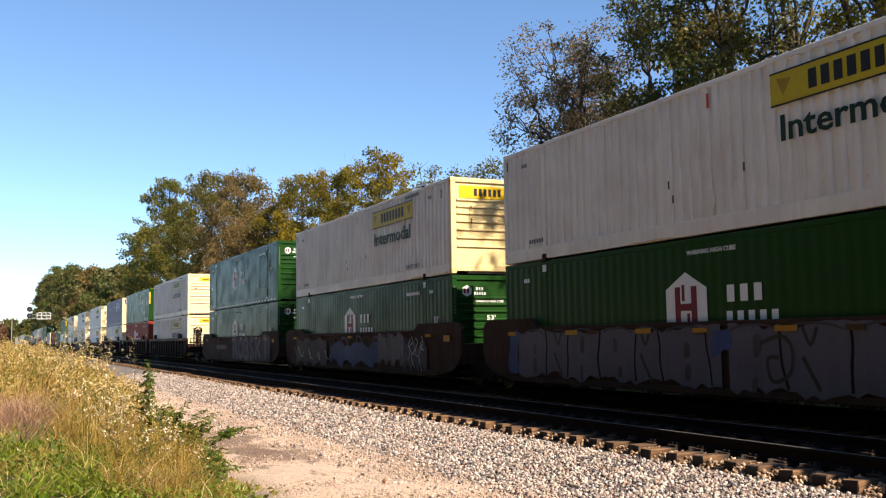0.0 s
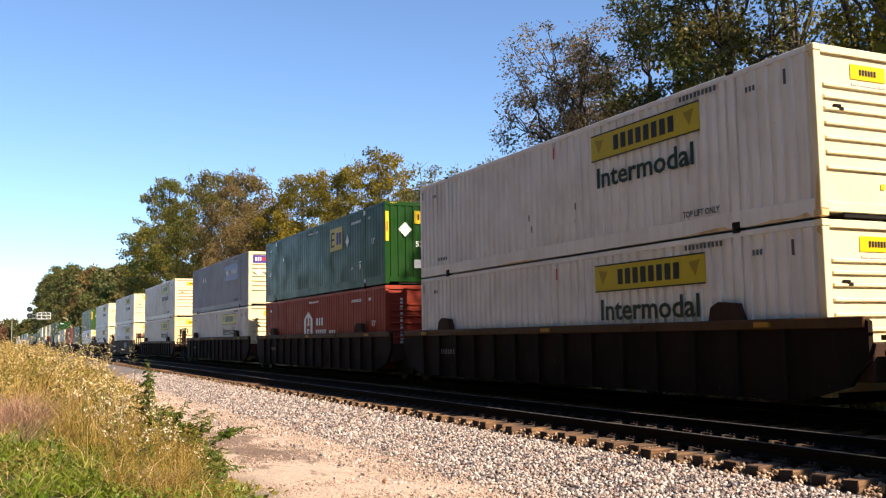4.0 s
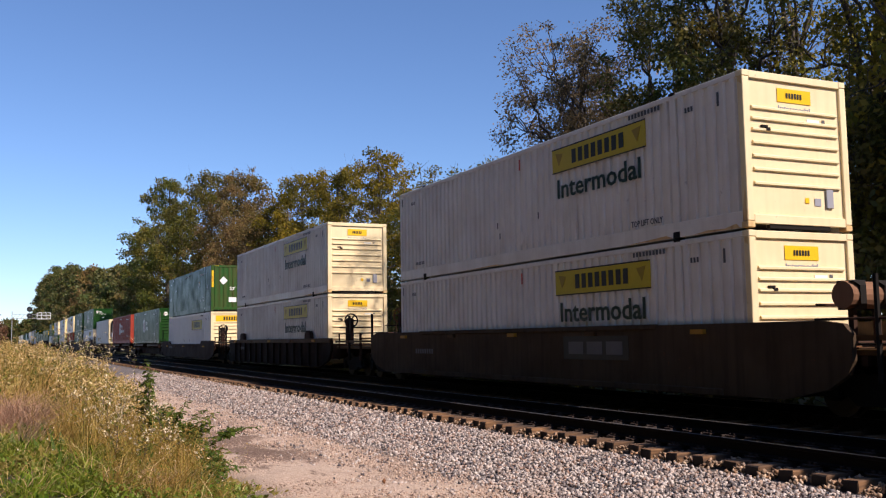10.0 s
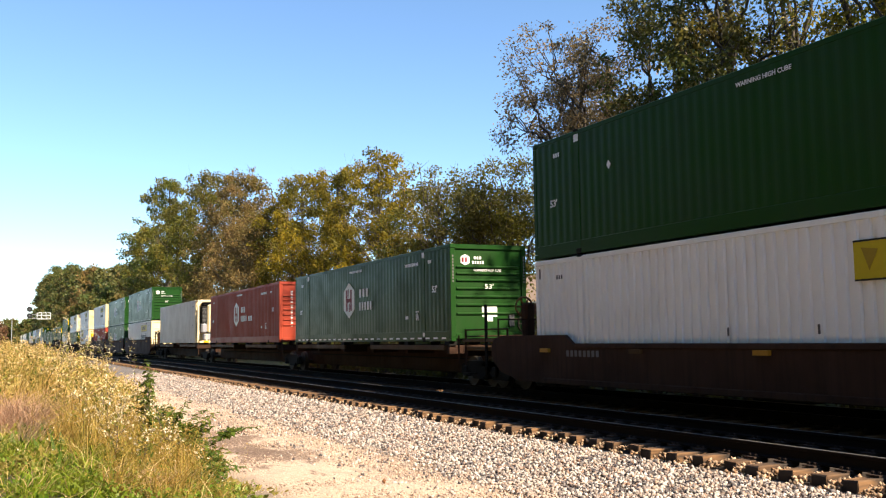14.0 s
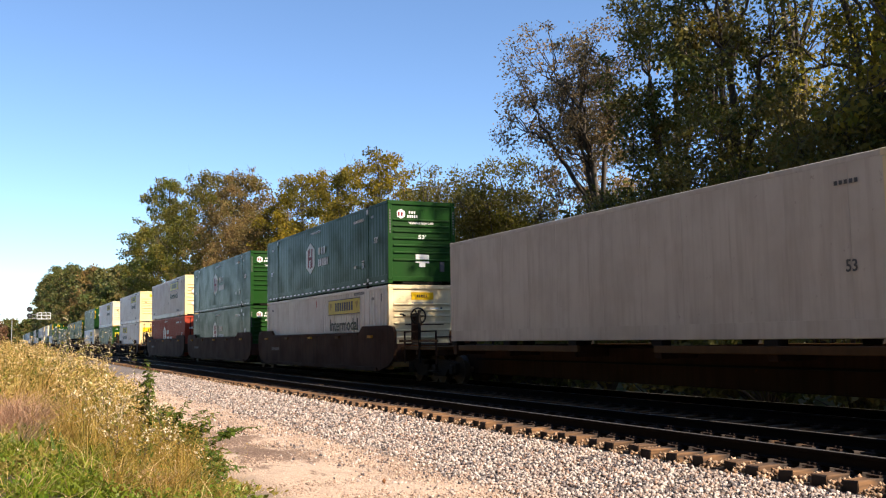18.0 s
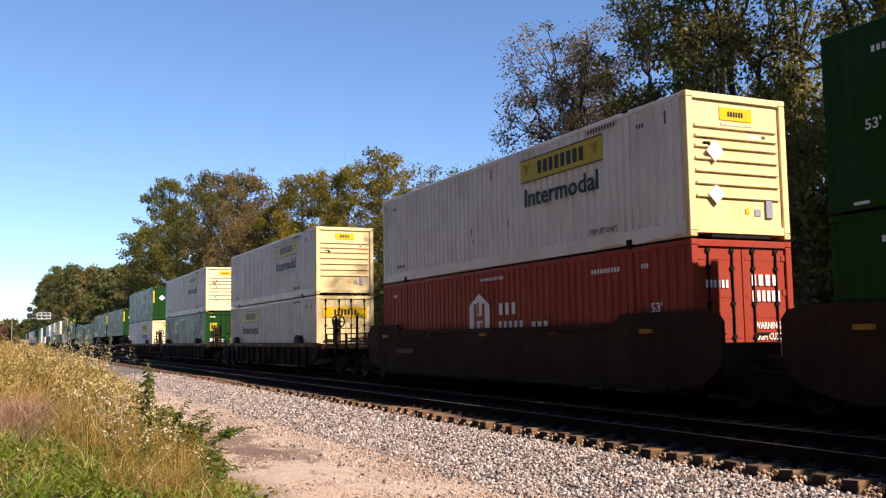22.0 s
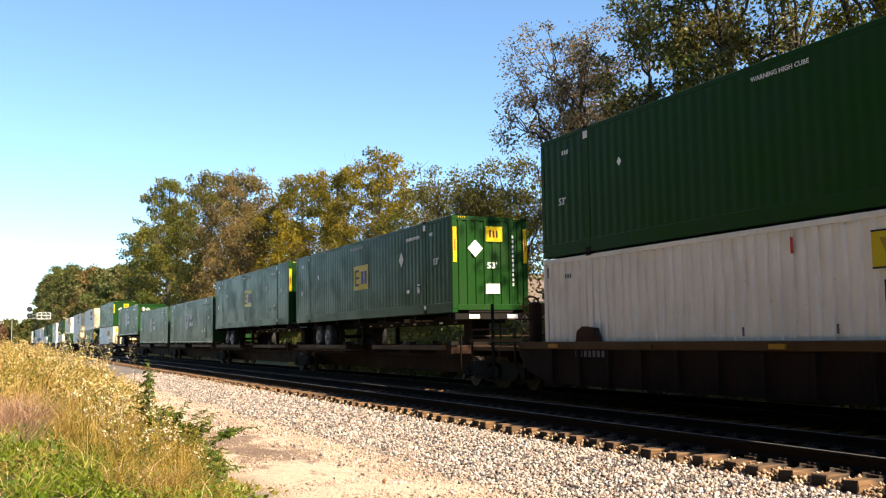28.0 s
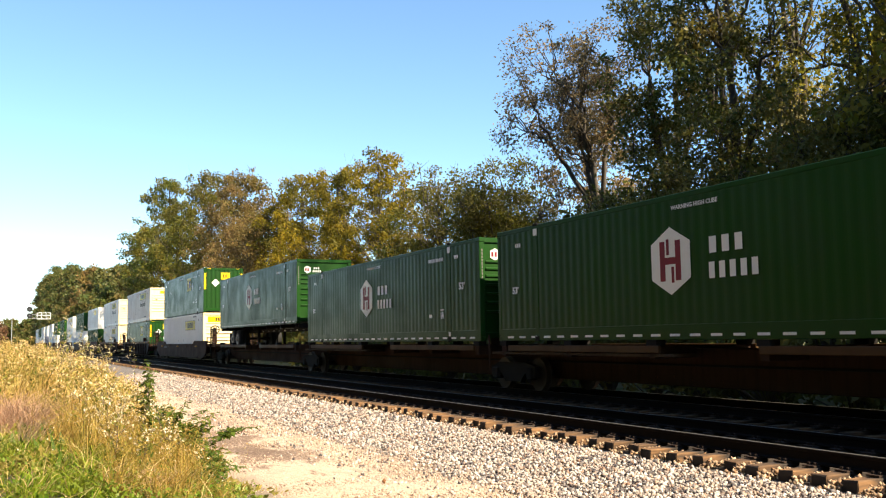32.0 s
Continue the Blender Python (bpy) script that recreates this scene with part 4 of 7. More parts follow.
def reefer_box():
    """Smooth white container whose front frame carries a cooling unit."""
    box = thing("container", "", "container")
    shell(box, DINGY, CREAM, front="open", smooth=True)
    for s in (-1, 1):
        part("front_post", Builder().box(s * 1.24 - 0.05, s * 1.24 + 0.05, -0.8, -0.70, 0.0, H, bev=0.01), CREAM, box)
        part("front_rail", Builder().box(s * 1.22 - 0.06, s * 1.22 + 0.06, -0.66, 0.02, H - 0.12, H - 0.004, bev=0.01), CREAM, box)
        part("front_rail", Builder().box(s * 1.22 - 0.06, s * 1.22 + 0.06, -0.66, 0.02, 0.0, 0.15, bev=0.01), CREAM, box)
        part("brace", Builder().tube((s * 1.2, -0.7, 0.2), (s * 1.0, 0.0, 1.4), 0.03), CREAM, box)
        part("brace", Builder().tube((s * 1.2, -0.7, 1.5), (s * 1.2, 0.05, 2.75), 0.025), CREAM, box)
    part("header", Builder().box(-1.15, 1.15, -0.8, -0.68, H - 0.11, H, bev=0.01), CREAM, box)
    part("sill", Builder().box(-1.15, 1.15, -0.8, -0.68, 0.0, 0.14, bev=0.01), CREAM, box)
    part("bulkhead", Builder().box(-HALF + 0.16, HALF - 0.16, 0.05, 0.10, 0.0, H), CREAM, box)
    unit = part("cooling_unit", Builder().box(-0.60, 0.88, -0.74, 0.04, 0.66, 2.60, bev=0.10), CREAM, box, "cream cooling unit")
    part("side_cover", Builder().box(-0.99, -0.61, -0.66, 0.04, 0.66, 1.30, bev=0.08), GREY, unit, "grey side cover")
    part("cowl", Builder().box(-0.97, 0.92, -0.62, 0.04, 2.45, 2.76, bev=0.12), STEEL, unit, "black rounded cowl")
    part("grille", Builder().box(-0.98, -0.61, -0.64, 0.04, 1.30, 2.5, bev=0.08), STEEL, unit, "dark louvred grille")
    for k in range(11):
        part("louvre", Builder().box(-0.94, -0.66, -0.665, -0.645, 1.38 + k * 0.09, 1.42 + k * 0.09), UNIT_GREY, unit)
    part("panel_joint", Builder().box(0.10, 0.12, -0.746, -0.738, 0.8, 2.3), GREY, unit)
    part("panel_joint", Builder().box(-0.5, 0.8, -0.746, -0.738, 1.48, 1.50), GREY, unit)
    part("badge", Builder().box(0.16, 0.34, -0.748, -0.738, 2.22, 2.36), UNIT_GREY, unit)
    part("port", Builder().lathe([(0.06, 0), (0.06, 0.01)], (0, 0, 0), 12), BLACK, unit, at=pose(0.42, -0.742, 0.90, 0, 0, 90))
    tank = part("fuel_tank", Builder().box(-0.85, 1.0, -0.70, -0.05, 0.16, 0.60, bev=0.06), GREY, box, "grey fuel tank")
    for k in range(4):
        part("strap", Builder().box(-0.7 + k * 0.5, -0.62 + k * 0.5, -0.715, -0.04, 0.14, 0.615), CREAM, tank)
    for s in (-1, 1):
        part("yellow_pad", Builder().box(s * 0.7 - 0.16, s * 0.7 + 0.16, -0.812, -0.80, 0.02, 0.12), YELLOW, box)
    fitted("53", 0.22, 0.2, UNIT_GREY, box, on_side(1.6, 0.35))
    bars_side(box, 0.6, 1.1, 2.45, 2.52, 5, UNIT_GREY)
    for ob in box.children_recursive:
        for v in ob.data.vertices:
            v.co.y += 0.8 if v.co.y + ob.location.y < 8 else 0.0
    return tagged(box, "smooth white refrigerated container with front cooling unit")


def far_box(paint_, sign=None):
    """A container that stays far down the line."""
    box = thing("container", "", "container")
    part("body", Builder().box(-HALF + 0.05, HALF - 0.05, 0.08, L - 0.05, 0.0, H), paint_, box)
    for s in (-1, 1):
        p = corrugated(0.1, L - 0.1, 0.3, H - 0.1, 0.285, -HALF + 0.006, -HALF + 0.048)
        if s > 0:
            p.v = [(-x, y, z) for x, y, z in p.v]
        part("side_panel", p, paint_, box)
    part("front_panel", Builder().box(-HALF + 0.01, HALF - 0.01, 0.0, 0.08, 0.02, H - 0.02, bev=0.02), paint_, box)
    for z in (0.7, 1.0, 1.3, 1.6, 1.9, 2.15):
        part("rib", Builder().box(-1.05, 1.05, -0.03, 0.0, z, z + 0.06), paint_, box)
    if sign:
        end_plate("sign", box, -0.42, 0.42, 2.38, 2.64, sign)
        side_plate("sign", box, 2.84, 6.5, 2.0, 2.6, sign)
    return box


# ---- railway cars ----
def wheel_mesh():
    b = Builder()
    for s in (-1, 1):
        prof = [(0.12, -0.09), (0.34, -0.06), (0.42, -0.065), (0.425, 0.05), (0.455, 0.055), (0.455, 0.085), (0.34, 0.07), (0.12, 0.09)]
        b.lathe([(r, -s * x) for r, x in prof], (s * 0.755, 0, 0), 24)
        b.lathe([(0.15, 0.0), (0.13, s * 0.16)], (s * 0.9, 0, 0), 12)
    b.tube((-0.9, 0, 0), (0.9, 0, 0), 0.085, n=10)
    # hub bolts, off the axle, so that the turning shows
    for s in (-1, 1):
        for k in range(3):
            a = k * math.tau / 3
            b.tube((s * 1.06, 0.08 * math.cos(a), 0.08 * math.sin(a)), (s * 1.085, 0.08 * math.cos(a), 0.08 * math.sin(a)), 0.02, n=6)
    return b.mesh("wheelset", WORN)


def sideframe_mesh():
    pts = [(-1.15, 0.34), (-0.72, 0.34), (-0.66, 0.46), (-0.4, 0.22), (0.4, 0.22), (0.66, 0.46), (0.72, 0.34), (1.15, 0.34), (1.15, 0.62), (0.7, 0.72), (-0.7, 0.72), (-1.15, 0.62)]
    b = Builder().prism(pts, -0.07, 0.07)
    for y in (-0.12, 0.0, 0.12):
        b.tube((0, y, 0.24), (0, y, 0.6), 0.055, n=8)
    for y in (-0.89, 0.89):
        b.box(-0.12, 0.1, y - 0.14, y + 0.14, 0.28, 0.58, bev=0.03)
    return b.mesh("sideframe", STEEL)


WHEELSET, SIDEFRAME = wheel_mesh(), sideframe_mesh()


def truck(car, y):
    t = part("truck", Builder().box(-1.0, 1.0, -0.22, 0.22, 0.40, 0.66, bev=0.04), STEEL, car, at=pose(0, y, 0))
    for s in (-1, 1):
        part("sideframe", SIDEFRAME, None, t, at=pose(s * 1.0, 0, 0))
    for dy in (-0.89, 0.89):
        part("wheelset", WHEELSET, None, t, at=pose(0, dy, 0.42))


def end_gear(car, y_end, way, disc=False):
    """Deck, steps, rails, brake wheel and coupler of a free car end; way -1 for the leading end."""
    e = lambda a: y_end + way * a  # a metres out from the well's end
    lo, hi = sorted((e(0.1), e(3.05)))
    part("end_deck", Builder().box(-1.3, 1.3, lo, hi, 1.02, 1.12, bev=0.01), OCHRE, car, "ochre-brown end deck")
    part("centre_sill", Builder().box(-0.38, 0.38, lo, hi, 0.68, 1.02), BROWN, car)
    for a in (0.25, 1.4, 2.95):
        y = e(a)
        part("cross_beam", Builder().box(-1.3, 1.3, y - 0.06, y + 0.06, 0.86, 1.02), BROWN, car)
    for s in (-1, 1):
        part("deck_rail", Builder().box(s * 1.32 - 0.03, s * 1.32 + 0.03, lo, hi, 1.26, 1.34), OCHRE, car)
        for a in (0.5, 1.7, 2.95):
            part("grab_post", Builder().tube((s * 1.32, e(a), 0.6), (s * 1.32, e(a), 2.28 if a == 1.7 else 1.62), 0.03 if a != 1.7 else 0.045, n=6), BROWN if a != 1.7 else STEEL, car)
        part("step", Builder().box(s * 1.3 - 0.12, s * 1.3 + 0.12, e(2.75) - 0.22, e(2.75) + 0.22, 0.36, 0.40), STEEL, car)
        part("hand_rail", Builder().tube((s * 1.32, e(0.5), 1.6), (s * 1.32, e(2.95), 1.6), 0.022, n=6), BROWN, car)
    part("grab_post", Builder().tube((0.35, e(2.3), 1.1), (0.35, e(2.3), 2.05), 0.025, n=6), BROWN, car)
    part("hand_rail", Builder().tube((-1.3, e(2.95), 1.42), (1.3, e(2.95), 1.42), 0.022, n=6), BROWN, car)
    part("hand_rail", Builder().tube((-1.3, e(0.5), 1.84), (0.1, e(0.5), 1.84), 0.022, n=6), BROWN, car)
    part("tread_plate", Builder().box(-1.25, -0.45, min(e(0.2), e(1.2)), max(e(0.2), e(1.2)), 1.15, 1.17), RUSTY, car)
    coupler = part("coupler", Builder().box(-0.1, 0.1, min(e(2.9), e(3.75)), max(e(2.9), e(3.75)), 0.74, 0.98, bev=0.03).box(-0.2, 0.2, min(e(3.5), e(3.85)), max(e(3.5), e(3.85)), 0.70, 1.02, bev=0.05), WORN, car)
    part("air_hose", Builder().tube((0.3, e(3.2), 0.9), (0.34, e(3.6), 0.5), 0.025, n=6), RUBBER, coupler)
    # brake wheel on its stand, and the air tank beside it
    wx, wa, wz = (-0.48, 2.0, 2.22) if disc else (-0.80, 0.25, 2.12) if way < 0 else (-0.48, 0.85, 2.20)
    wy = e(wa)
    part("brake_stand", Builder().box(wx - 0.14, wx + 0.14, wy - 0.14, wy + 0.14, 1.12, wz + 0.10, bev=0.05), BROWN, car)
    face = wy + way * 0.2
    ring = Builder().hoop((wx, face, wz), 0.26, 0.03)
    rusty = disc or way > 0
    wheel = part("brake_wheel", ring, RUSTY if rusty else STEEL, car, "rusty spoked brake wheel" if rusty else "black spoked brake wheel")
    part("hub", Builder().hoop((wx, face - way * 0.03, wz), 0.07, 0.035, 12), RUSTY if rusty else STEEL, wheel)
    for k in range(6):
        a = k * math.tau / 6
        part("spoke", Builder().tube((wx, face - way * 0.04, wz), (wx + 0.25 * math.cos(a), face, wz + 0.25 * math.sin(a)), 0.032, 0.022, n=5), RUSTY if rusty else STEEL, wheel)
    if rusty:
        part("gear_case", Builder().box(wx + 0.16, wx + 0.42, wy - 0.12, wy + 0.12, wz - 0.22, wz + 0.06, bev=0.04), DUSTY, car, "dusty tan gear case")
    tx0, tx1, tz = (-1.25, -0.30, 1.98) if disc else (0.15, 1.05, 1.42)
    tank = part("air_tank", Builder().tube((tx0, e(1.0), tz), (tx1, e(1.0), tz), 0.22, n=16), DUSTY, car, "dusty tan air tank")
    for x in (tx0 + 0.2, tx1 - 0.2):
        part("strap", Builder().box(x - 0.025, x + 0.025, e(1.0) - 0.235, e(1.0) + 0.235, tz - 0.235, tz + 0.235, bev=0.09), STEEL, tank)
        part("bracket", Builder().box(x - 0.04, x + 0.04, e(1.0) - 0.05, e(1.0) + 0.05, 1.12, tz - 0.2), BROWN, tank)
    # pipes and rods on the deck
    for x, z in ((-0.95, 1.2), (0.62, 1.17)):
        part("brake_rod", Builder().tube((x, e(0.3), z), (x + 0.12, e(2.8), z - 0.02), 0.022, n=6), WORN, car)


def well_car(front, rear, ribbed, spray="", top=1.61, bump_=0.23, reach=0.95, plate=False):
    """One well unit; its container's front end lies at y = 0. front and rear: "free" or "joint".
    top: the side's upper edge; bump_: how much higher its ends stand; reach: how far the sides run past the load."""
    car = thing("well_car", "", "well car")
    r, hi = reach, top + bump_
    coat = UMBER if plate else SOOTY if ribbed else BROWN
    if ribbed:
        pts = [(-r, 1.0), (-0.55, 0.55), (0.5, 0.27), (L - 0.5, 0.27), (L + 0.55, 0.55), (L + r, 1.0), (L + r, top - 0.06), (L + r - 0.1, top), (-r + 0.1, top), (-r, top - 0.06)]
    else:
        pts = [(-r, 0.95), (-r + 0.1, 0.72), (-r + 0.5, 0.48), (-r + 1.45, 0.28), (L + r - 1.45, 0.28), (L + r - 0.5, 0.48), (L + r - 0.1, 0.72), (L + r, 0.95), (L + r, hi - 0.22), (L + r - 0.15, hi - 0.06), (L + r - 0.6, hi), (14.6, hi), (14.25, top), (2.45, top), (2.1, hi), (-r + 0.6, hi), (-r + 0.15, hi - 0.06), (-r, hi - 0.22)]
    for s in (-1, 1):
        side = part("side_sill", Builder().prism(pts, s * 1.50, s * 1.40), coat, car)
        if ribbed:
            part("top_chord", Builder().box(min(s * 1.40, s * 1.54), max(s * 1.40, s * 1.54), -0.9, L + 0.9, top - 0.16, top + 0.02, bev=0.015), OCHRE, side, "ochre top chord")
            for k in range(14):
                y = 0.7 + k * 1.135
                part("rib", Builder().box(min(s * 1.50, s * 1.58), max(s * 1.50, s * 1.58), y - 0.05, y + 0.05, 0.30, top - 0.16), coat, side)
            for y in (2.15, L - 2.1):
                part("guide", Builder().prism([(y - 0.42, top + 0.02), (y + 0.42, top + 0.02), (y + 0.36, top + 0.26), (y + 0.15, top + 0.36), (y - 0.3, top + 0.32)], s * 1.52, s * 1.36), BROWN, side)
        else:
            part("top_chord", Builder().box(min(s * 1.40, s * 1.53), max(s * 1.40, s * 1.53), 2.5, 14.2, top - 0.09, top + 0.02, bev=0.015), coat, side)
            part("bottom_chord", Builder().box(min(s * 1.40, s * 1.54), max(s * 1.40, s * 1.54), 0.6, L - 0.6, 0.27, 0.40, bev=0.015), coat, side)
        for k in range(5):
            y = 1.0 + k * 3.55
            part("reflector", Builder().box(min(s * 1.505, s * 1.585), max(s * 1.505, s * 1.585) + 0.004, y, y + 0.36, top - 0.19 if not ribbed else top - 0.12, top - 0.10 if not ribbed else top - 0.03), DULL_YELLOW if k % 2 == 0 else OCHRE, side)
        # car's own lettering: plain bars
        b = Builder()
        y0, step, z0, z1 = (10.3, 0.27, 0.90, 1.16) if spray == "letters" else (13.2, 0.17, 0.92, 1.06)
        for k in range(8 if spray != "letters" else 10):
            b.box(min(s * 1.506, s * 1.512), max(s * 1.506, s * 1.512), y0 + k * step, y0 + (k + 0.62) * step, z0, z1)
        tagged(part("marking", b, FADED, side), kind="stuff")
        if plate:
            part("name_plate", Builder().box(min(s * 1.503, s * 1.508), max(s * 1.503, s * 1.508), 3.4, 5.9, 0.86, 1.38), BLACK, side, "black plate with pale bars")
            b = Builder()
            for k in range(3):
                b.box(min(s * 1.509, s * 1.514), max(s * 1.509, s * 1.514), 3.6 + k * 0.74, 4.2 + k * 0.74, 0.98, 1.26)
            tagged(part("marking", b, FADED, side), kind="stuff")
    for lo, hi in ((0.1, 1.0), (7.4, 8.7), (L - 1.0, L - 0.1)):
        part("floor_beam", Builder().box(-1.4, 1.4, lo, hi, 0.22, 0.34), STEEL, car)
    for lo, hi in ((-0.95, -0.12), (L + 0.12, L + 0.95)):
        part("bulkhead", Builder().box(-1.4, 1.4, lo, hi, 0.62, 1.22, bev=0.02), BROWN, car)
    if front == "free":
        end_gear(car, -0.95, -1, plate)
        truck(car, -2.35)
    else:
        part("articulation", Builder().box(-0.45, 0.45, -1.75, -0.9, 0.62, 0.98, bev=0.04), BROWN, car)
    if rear == "free":
        end_gear(car, L + 0.95, 1)
        truck(car, L + 2.35)
    else:
        part("articulation", Builder().box(-0.42, 0.42, L + 0.9, L + 1.7, 0.60, 0.96, bev=0.04), BROWN, car)
        truck(car, L + 1.72)
    if spray:
        graffiti(car, spray)
    return tagged(car, ("rib-sided brown well car with ochre top chord" if ribbed else "brown steel well car with plain plate sides") + (" under spray paint" if spray else ""))


def graffiti(car, kind):
    """Sprayed shapes on the plate side: plump blocks, outlines and scrawls, no letters."""
    rng = random.Random(kind)
    x = -1.545

    def blob(y, z, ry, rz, mat, out, name="spray_block", wob=0.18):
        n = 18
        ph = rng.uniform(0, 6)
        pts = []
        for k in range(n):
            a = k * math.tau / n
            c, s_ = math.cos(a), math.sin(a)
            q = 1 + wob * math.sin(2 * a + ph) + 0.5 * wob * math.sin(3 * a + ph * 2)
            pts.append((y + ry * math.copysign(abs(c) ** 0.6, c) * q, min(1.60, max(0.33, z + rz * math.copysign(abs(s_) ** 0.6, s_) * q))))
        part(name, Builder().prism(pts, x - out - 0.002, x - out), mat, car)

    def scrawl(y, z, r, mat, out):
        ph = rng.uniform(0, 6)
        pts = []
        for k in range(16):
            a = ph + k * 0.42
            pts.append((y + r * 1.3 * math.cos(a) + k * 0.03, min(1.56, max(0.38, z + r * math.sin(a * 1.15)))))
        stroke(pts, 0.036, mat, out)

    def field(y0, y1, z0, z1, mat, out, wob=0.05):
        """A sprayed band with a lumpy edge."""
        n = 40
        ph = rng.uniform(0, 6)
        low = [(y0 + (y1 - y0) * k / n, max(0.31, z0 + wob * math.sin(k * 0.55 + ph) + rng.uniform(-0.07, 0.07))) for k in range(n + 1)]
        high = [(y, min(1.585, z1 + wob * math.sin(k * 0.41 + ph * 2) + rng.uniform(-0.06, 0.06))) for k, (y, _) in enumerate(low)]
        part("spray_cloud", Builder().prism(low + high[::-1], x - out - 0.002, x - out), mat, car)

    def stroke(pts, width, mat, out, name="spray_line"):
        """A flat brush line through points in the plane of the side, smoothed."""
        fine = []
        for i in range(len(pts) - 1):
            p0, p1, p2, p3 = pts[max(0, i - 1)], pts[i], pts[i + 1], pts[min(len(pts) - 1, i + 2)]
            for j in range(5):
                f = j / 5
                fine.append(tuple(0.5 * (2 * b1 + (c1 - a1) * f + (2 * a1 - 5 * b1 + 4 * c1 - d1) * f * f + (3 * b1 - a1 - 3 * c1 + d1) * f ** 3) for a1, b1, c1, d1 in zip(p0, p1, p2, p3)))
        fine.append(pts[-1])
        closed = pts[0] == pts[-1]
        if closed:
            fine.pop()
        n = len(fine)
        edge = []
        for i, (y, z) in enumerate(fine):
            (ya, za), (yb, zb) = (fine[i - 1], fine[(i + 1) % n]) if closed else (fine[max(0, i - 1)], fine[min(n - 1, i + 1)])
            le = math.hypot(yb - ya, zb - za) + 1e-6
            wy, wz = -(zb - za) / le * width / 2, (yb - ya) / le * width / 2
            edge += [(x - out, y + wy, z + wz), (x - out, y - wy, z - wz)]
        b = Builder()
        b.add(edge, [(2 * i, 2 * i + 1, 2 * ((i + 1) % n) + 1, 2 * ((i + 1) % n)) for i in range(n if closed else n - 1)])
        part(name, b, mat, car)

    def slit(y, z, tall, wide, out):
        """A narrow dark gap left inside a sprayed form."""
        blob(y, z, wide, tall, SMOKY, out, "spray_gap", 0.12)

    def edge_line(y, lean_, out):
        """The dark wavering line between two sprayed forms."""
        stroke([(y + lean_, 1.50), (y + rng.uniform(-0.06, 0.06) + lean_ * 0.5, 1.18), (y + rng.uniform(-0.10, 0.10), 0.85), (y - lean_ * 0.4, 0.45)], rng.uniform(0.04, 0.07), STEEL, out)

    if kind == "blocks":  # a run of plump grey forms with dark seams and gaps
        field(7.75, 15.1, 0.46, 1.50, LILAC, 0.003)
        field(0.6, 7.55, 0.38, 1.54, LILAC, 0.003)
        for n_, (y, w) in enumerate(((14.35, 1.1), (13.2, 0.7), (12.2, 1.3), (10.9, 1.25), (9.9, 0.9), (8.7, 1.3), (6.9, 1.4), (5.6, 1.5), (4.1, 1.3), (2.7, 1.3), (1.4, 1.2))):
            out = 0.006 + 0.0006 * n_
            edge_line(y - w / 2, rng.uniform(-0.12, 0.12), out)
            if n_ % 3 != 1:
                slit(y + rng.uniform(-0.1, 0.1), rng.uniform(1.05, 1.25), rng.uniform(0.12, 0.22), rng.uniform(0.05, 0.09), out)
                slit(y + rng.uniform(-0.1, 0.1), rng.uniform(0.5, 0.7), rng.uniform(0.12, 0.2), rng.uniform(0.05, 0.09), out)
            else:
                stroke([(y + 0.22, 1.0), (y + 0.05, 0.72), (y - 0.12, 0.46)], 0.08, BLACK, out)
                stroke([(y + 0.2, 1.48), (y + 0.05, 1.2), (y - 0.1, 1.48)], 0.07, BLACK, out + 0.0003)
            stroke([(y + w * 0.42, 1.45), (y + w * 0.2, 1.535), (y - w * 0.2, 1.53), (y - w * 0.42, 1.44)], 0.04, SMOKY, out + 0.001)
        stroke([(6.75, 1.22), (6.3, 1.34), (6.05, 1.16), (6.1, 0.72), (6.5, 0.58), (6.6, 0.95), (6.35, 0.98)], 0.07, BLACK, 0.016)
        blob(15.35, 0.95, 0.3, 0.42, BLUISH, 0.0045, "spray_cloud", 0.3)
        blob(7.75, 1.25, 0.22, 0.26, BLUISH, 0.0045, "spray_cloud", 0.3)
        for y in (5.9, 9.75, 12.4):
            part("reflector", Builder().box(x - 0.024, x - 0.018, y, y + 0.5, 1.42, 1.52), DULL_YELLOW, car)
    elif kind == "scrawls":
        field(5.2, 10.6, 0.50, 1.22, BLUISH, 0.003, 0.10)
        field(3.1, 5.4, 0.62, 1.52, LILAC, 0.005, 0.10)
        field(11.0, 15.2, 0.42, 1.40, SMOKY, 0.003, 0.08)
        stroke([(5.0, 1.4), (4.5, 1.0), (4.1, 0.5)], 0.16, BLACK, 0.008)
        stroke([(4.1, 1.5), (3.6, 1.1), (3.4, 0.6)], 0.12, BLACK, 0.008)
        blob(4.8, 1.15, 0.09, 0.12, BLACK, 0.009, "spray_gap", 0.2)
        for k in range(9):
            y, r = 15.0 - k * 0.62 + rng.uniform(-0.2, 0.2), rng.uniform(0.16, 0.34)
            scrawl(y, rng.uniform(0.7, 1.15), r, PALE if k % 2 else BLACK, 0.012)
        for k in range(6):
            y = 9.9 - k * 0.85
            stroke([(y + rng.uniform(0.2, 0.5), 1.2), (y + 0.2, rng.uniform(1.35, 1.5)), (y - 0.15, 1.46), (y - rng.uniform(0.2, 0.5), rng.uniform(1.1, 1.3)), (y - 0.2, rng.uniform(0.6, 1.0))], rng.uniform(0.03, 0.07), LILAC if k % 2 else SMOKY, 0.010)
        field(1.3, 3.2, 0.5, 1.2, SMOKY, 0.004, 0.12)
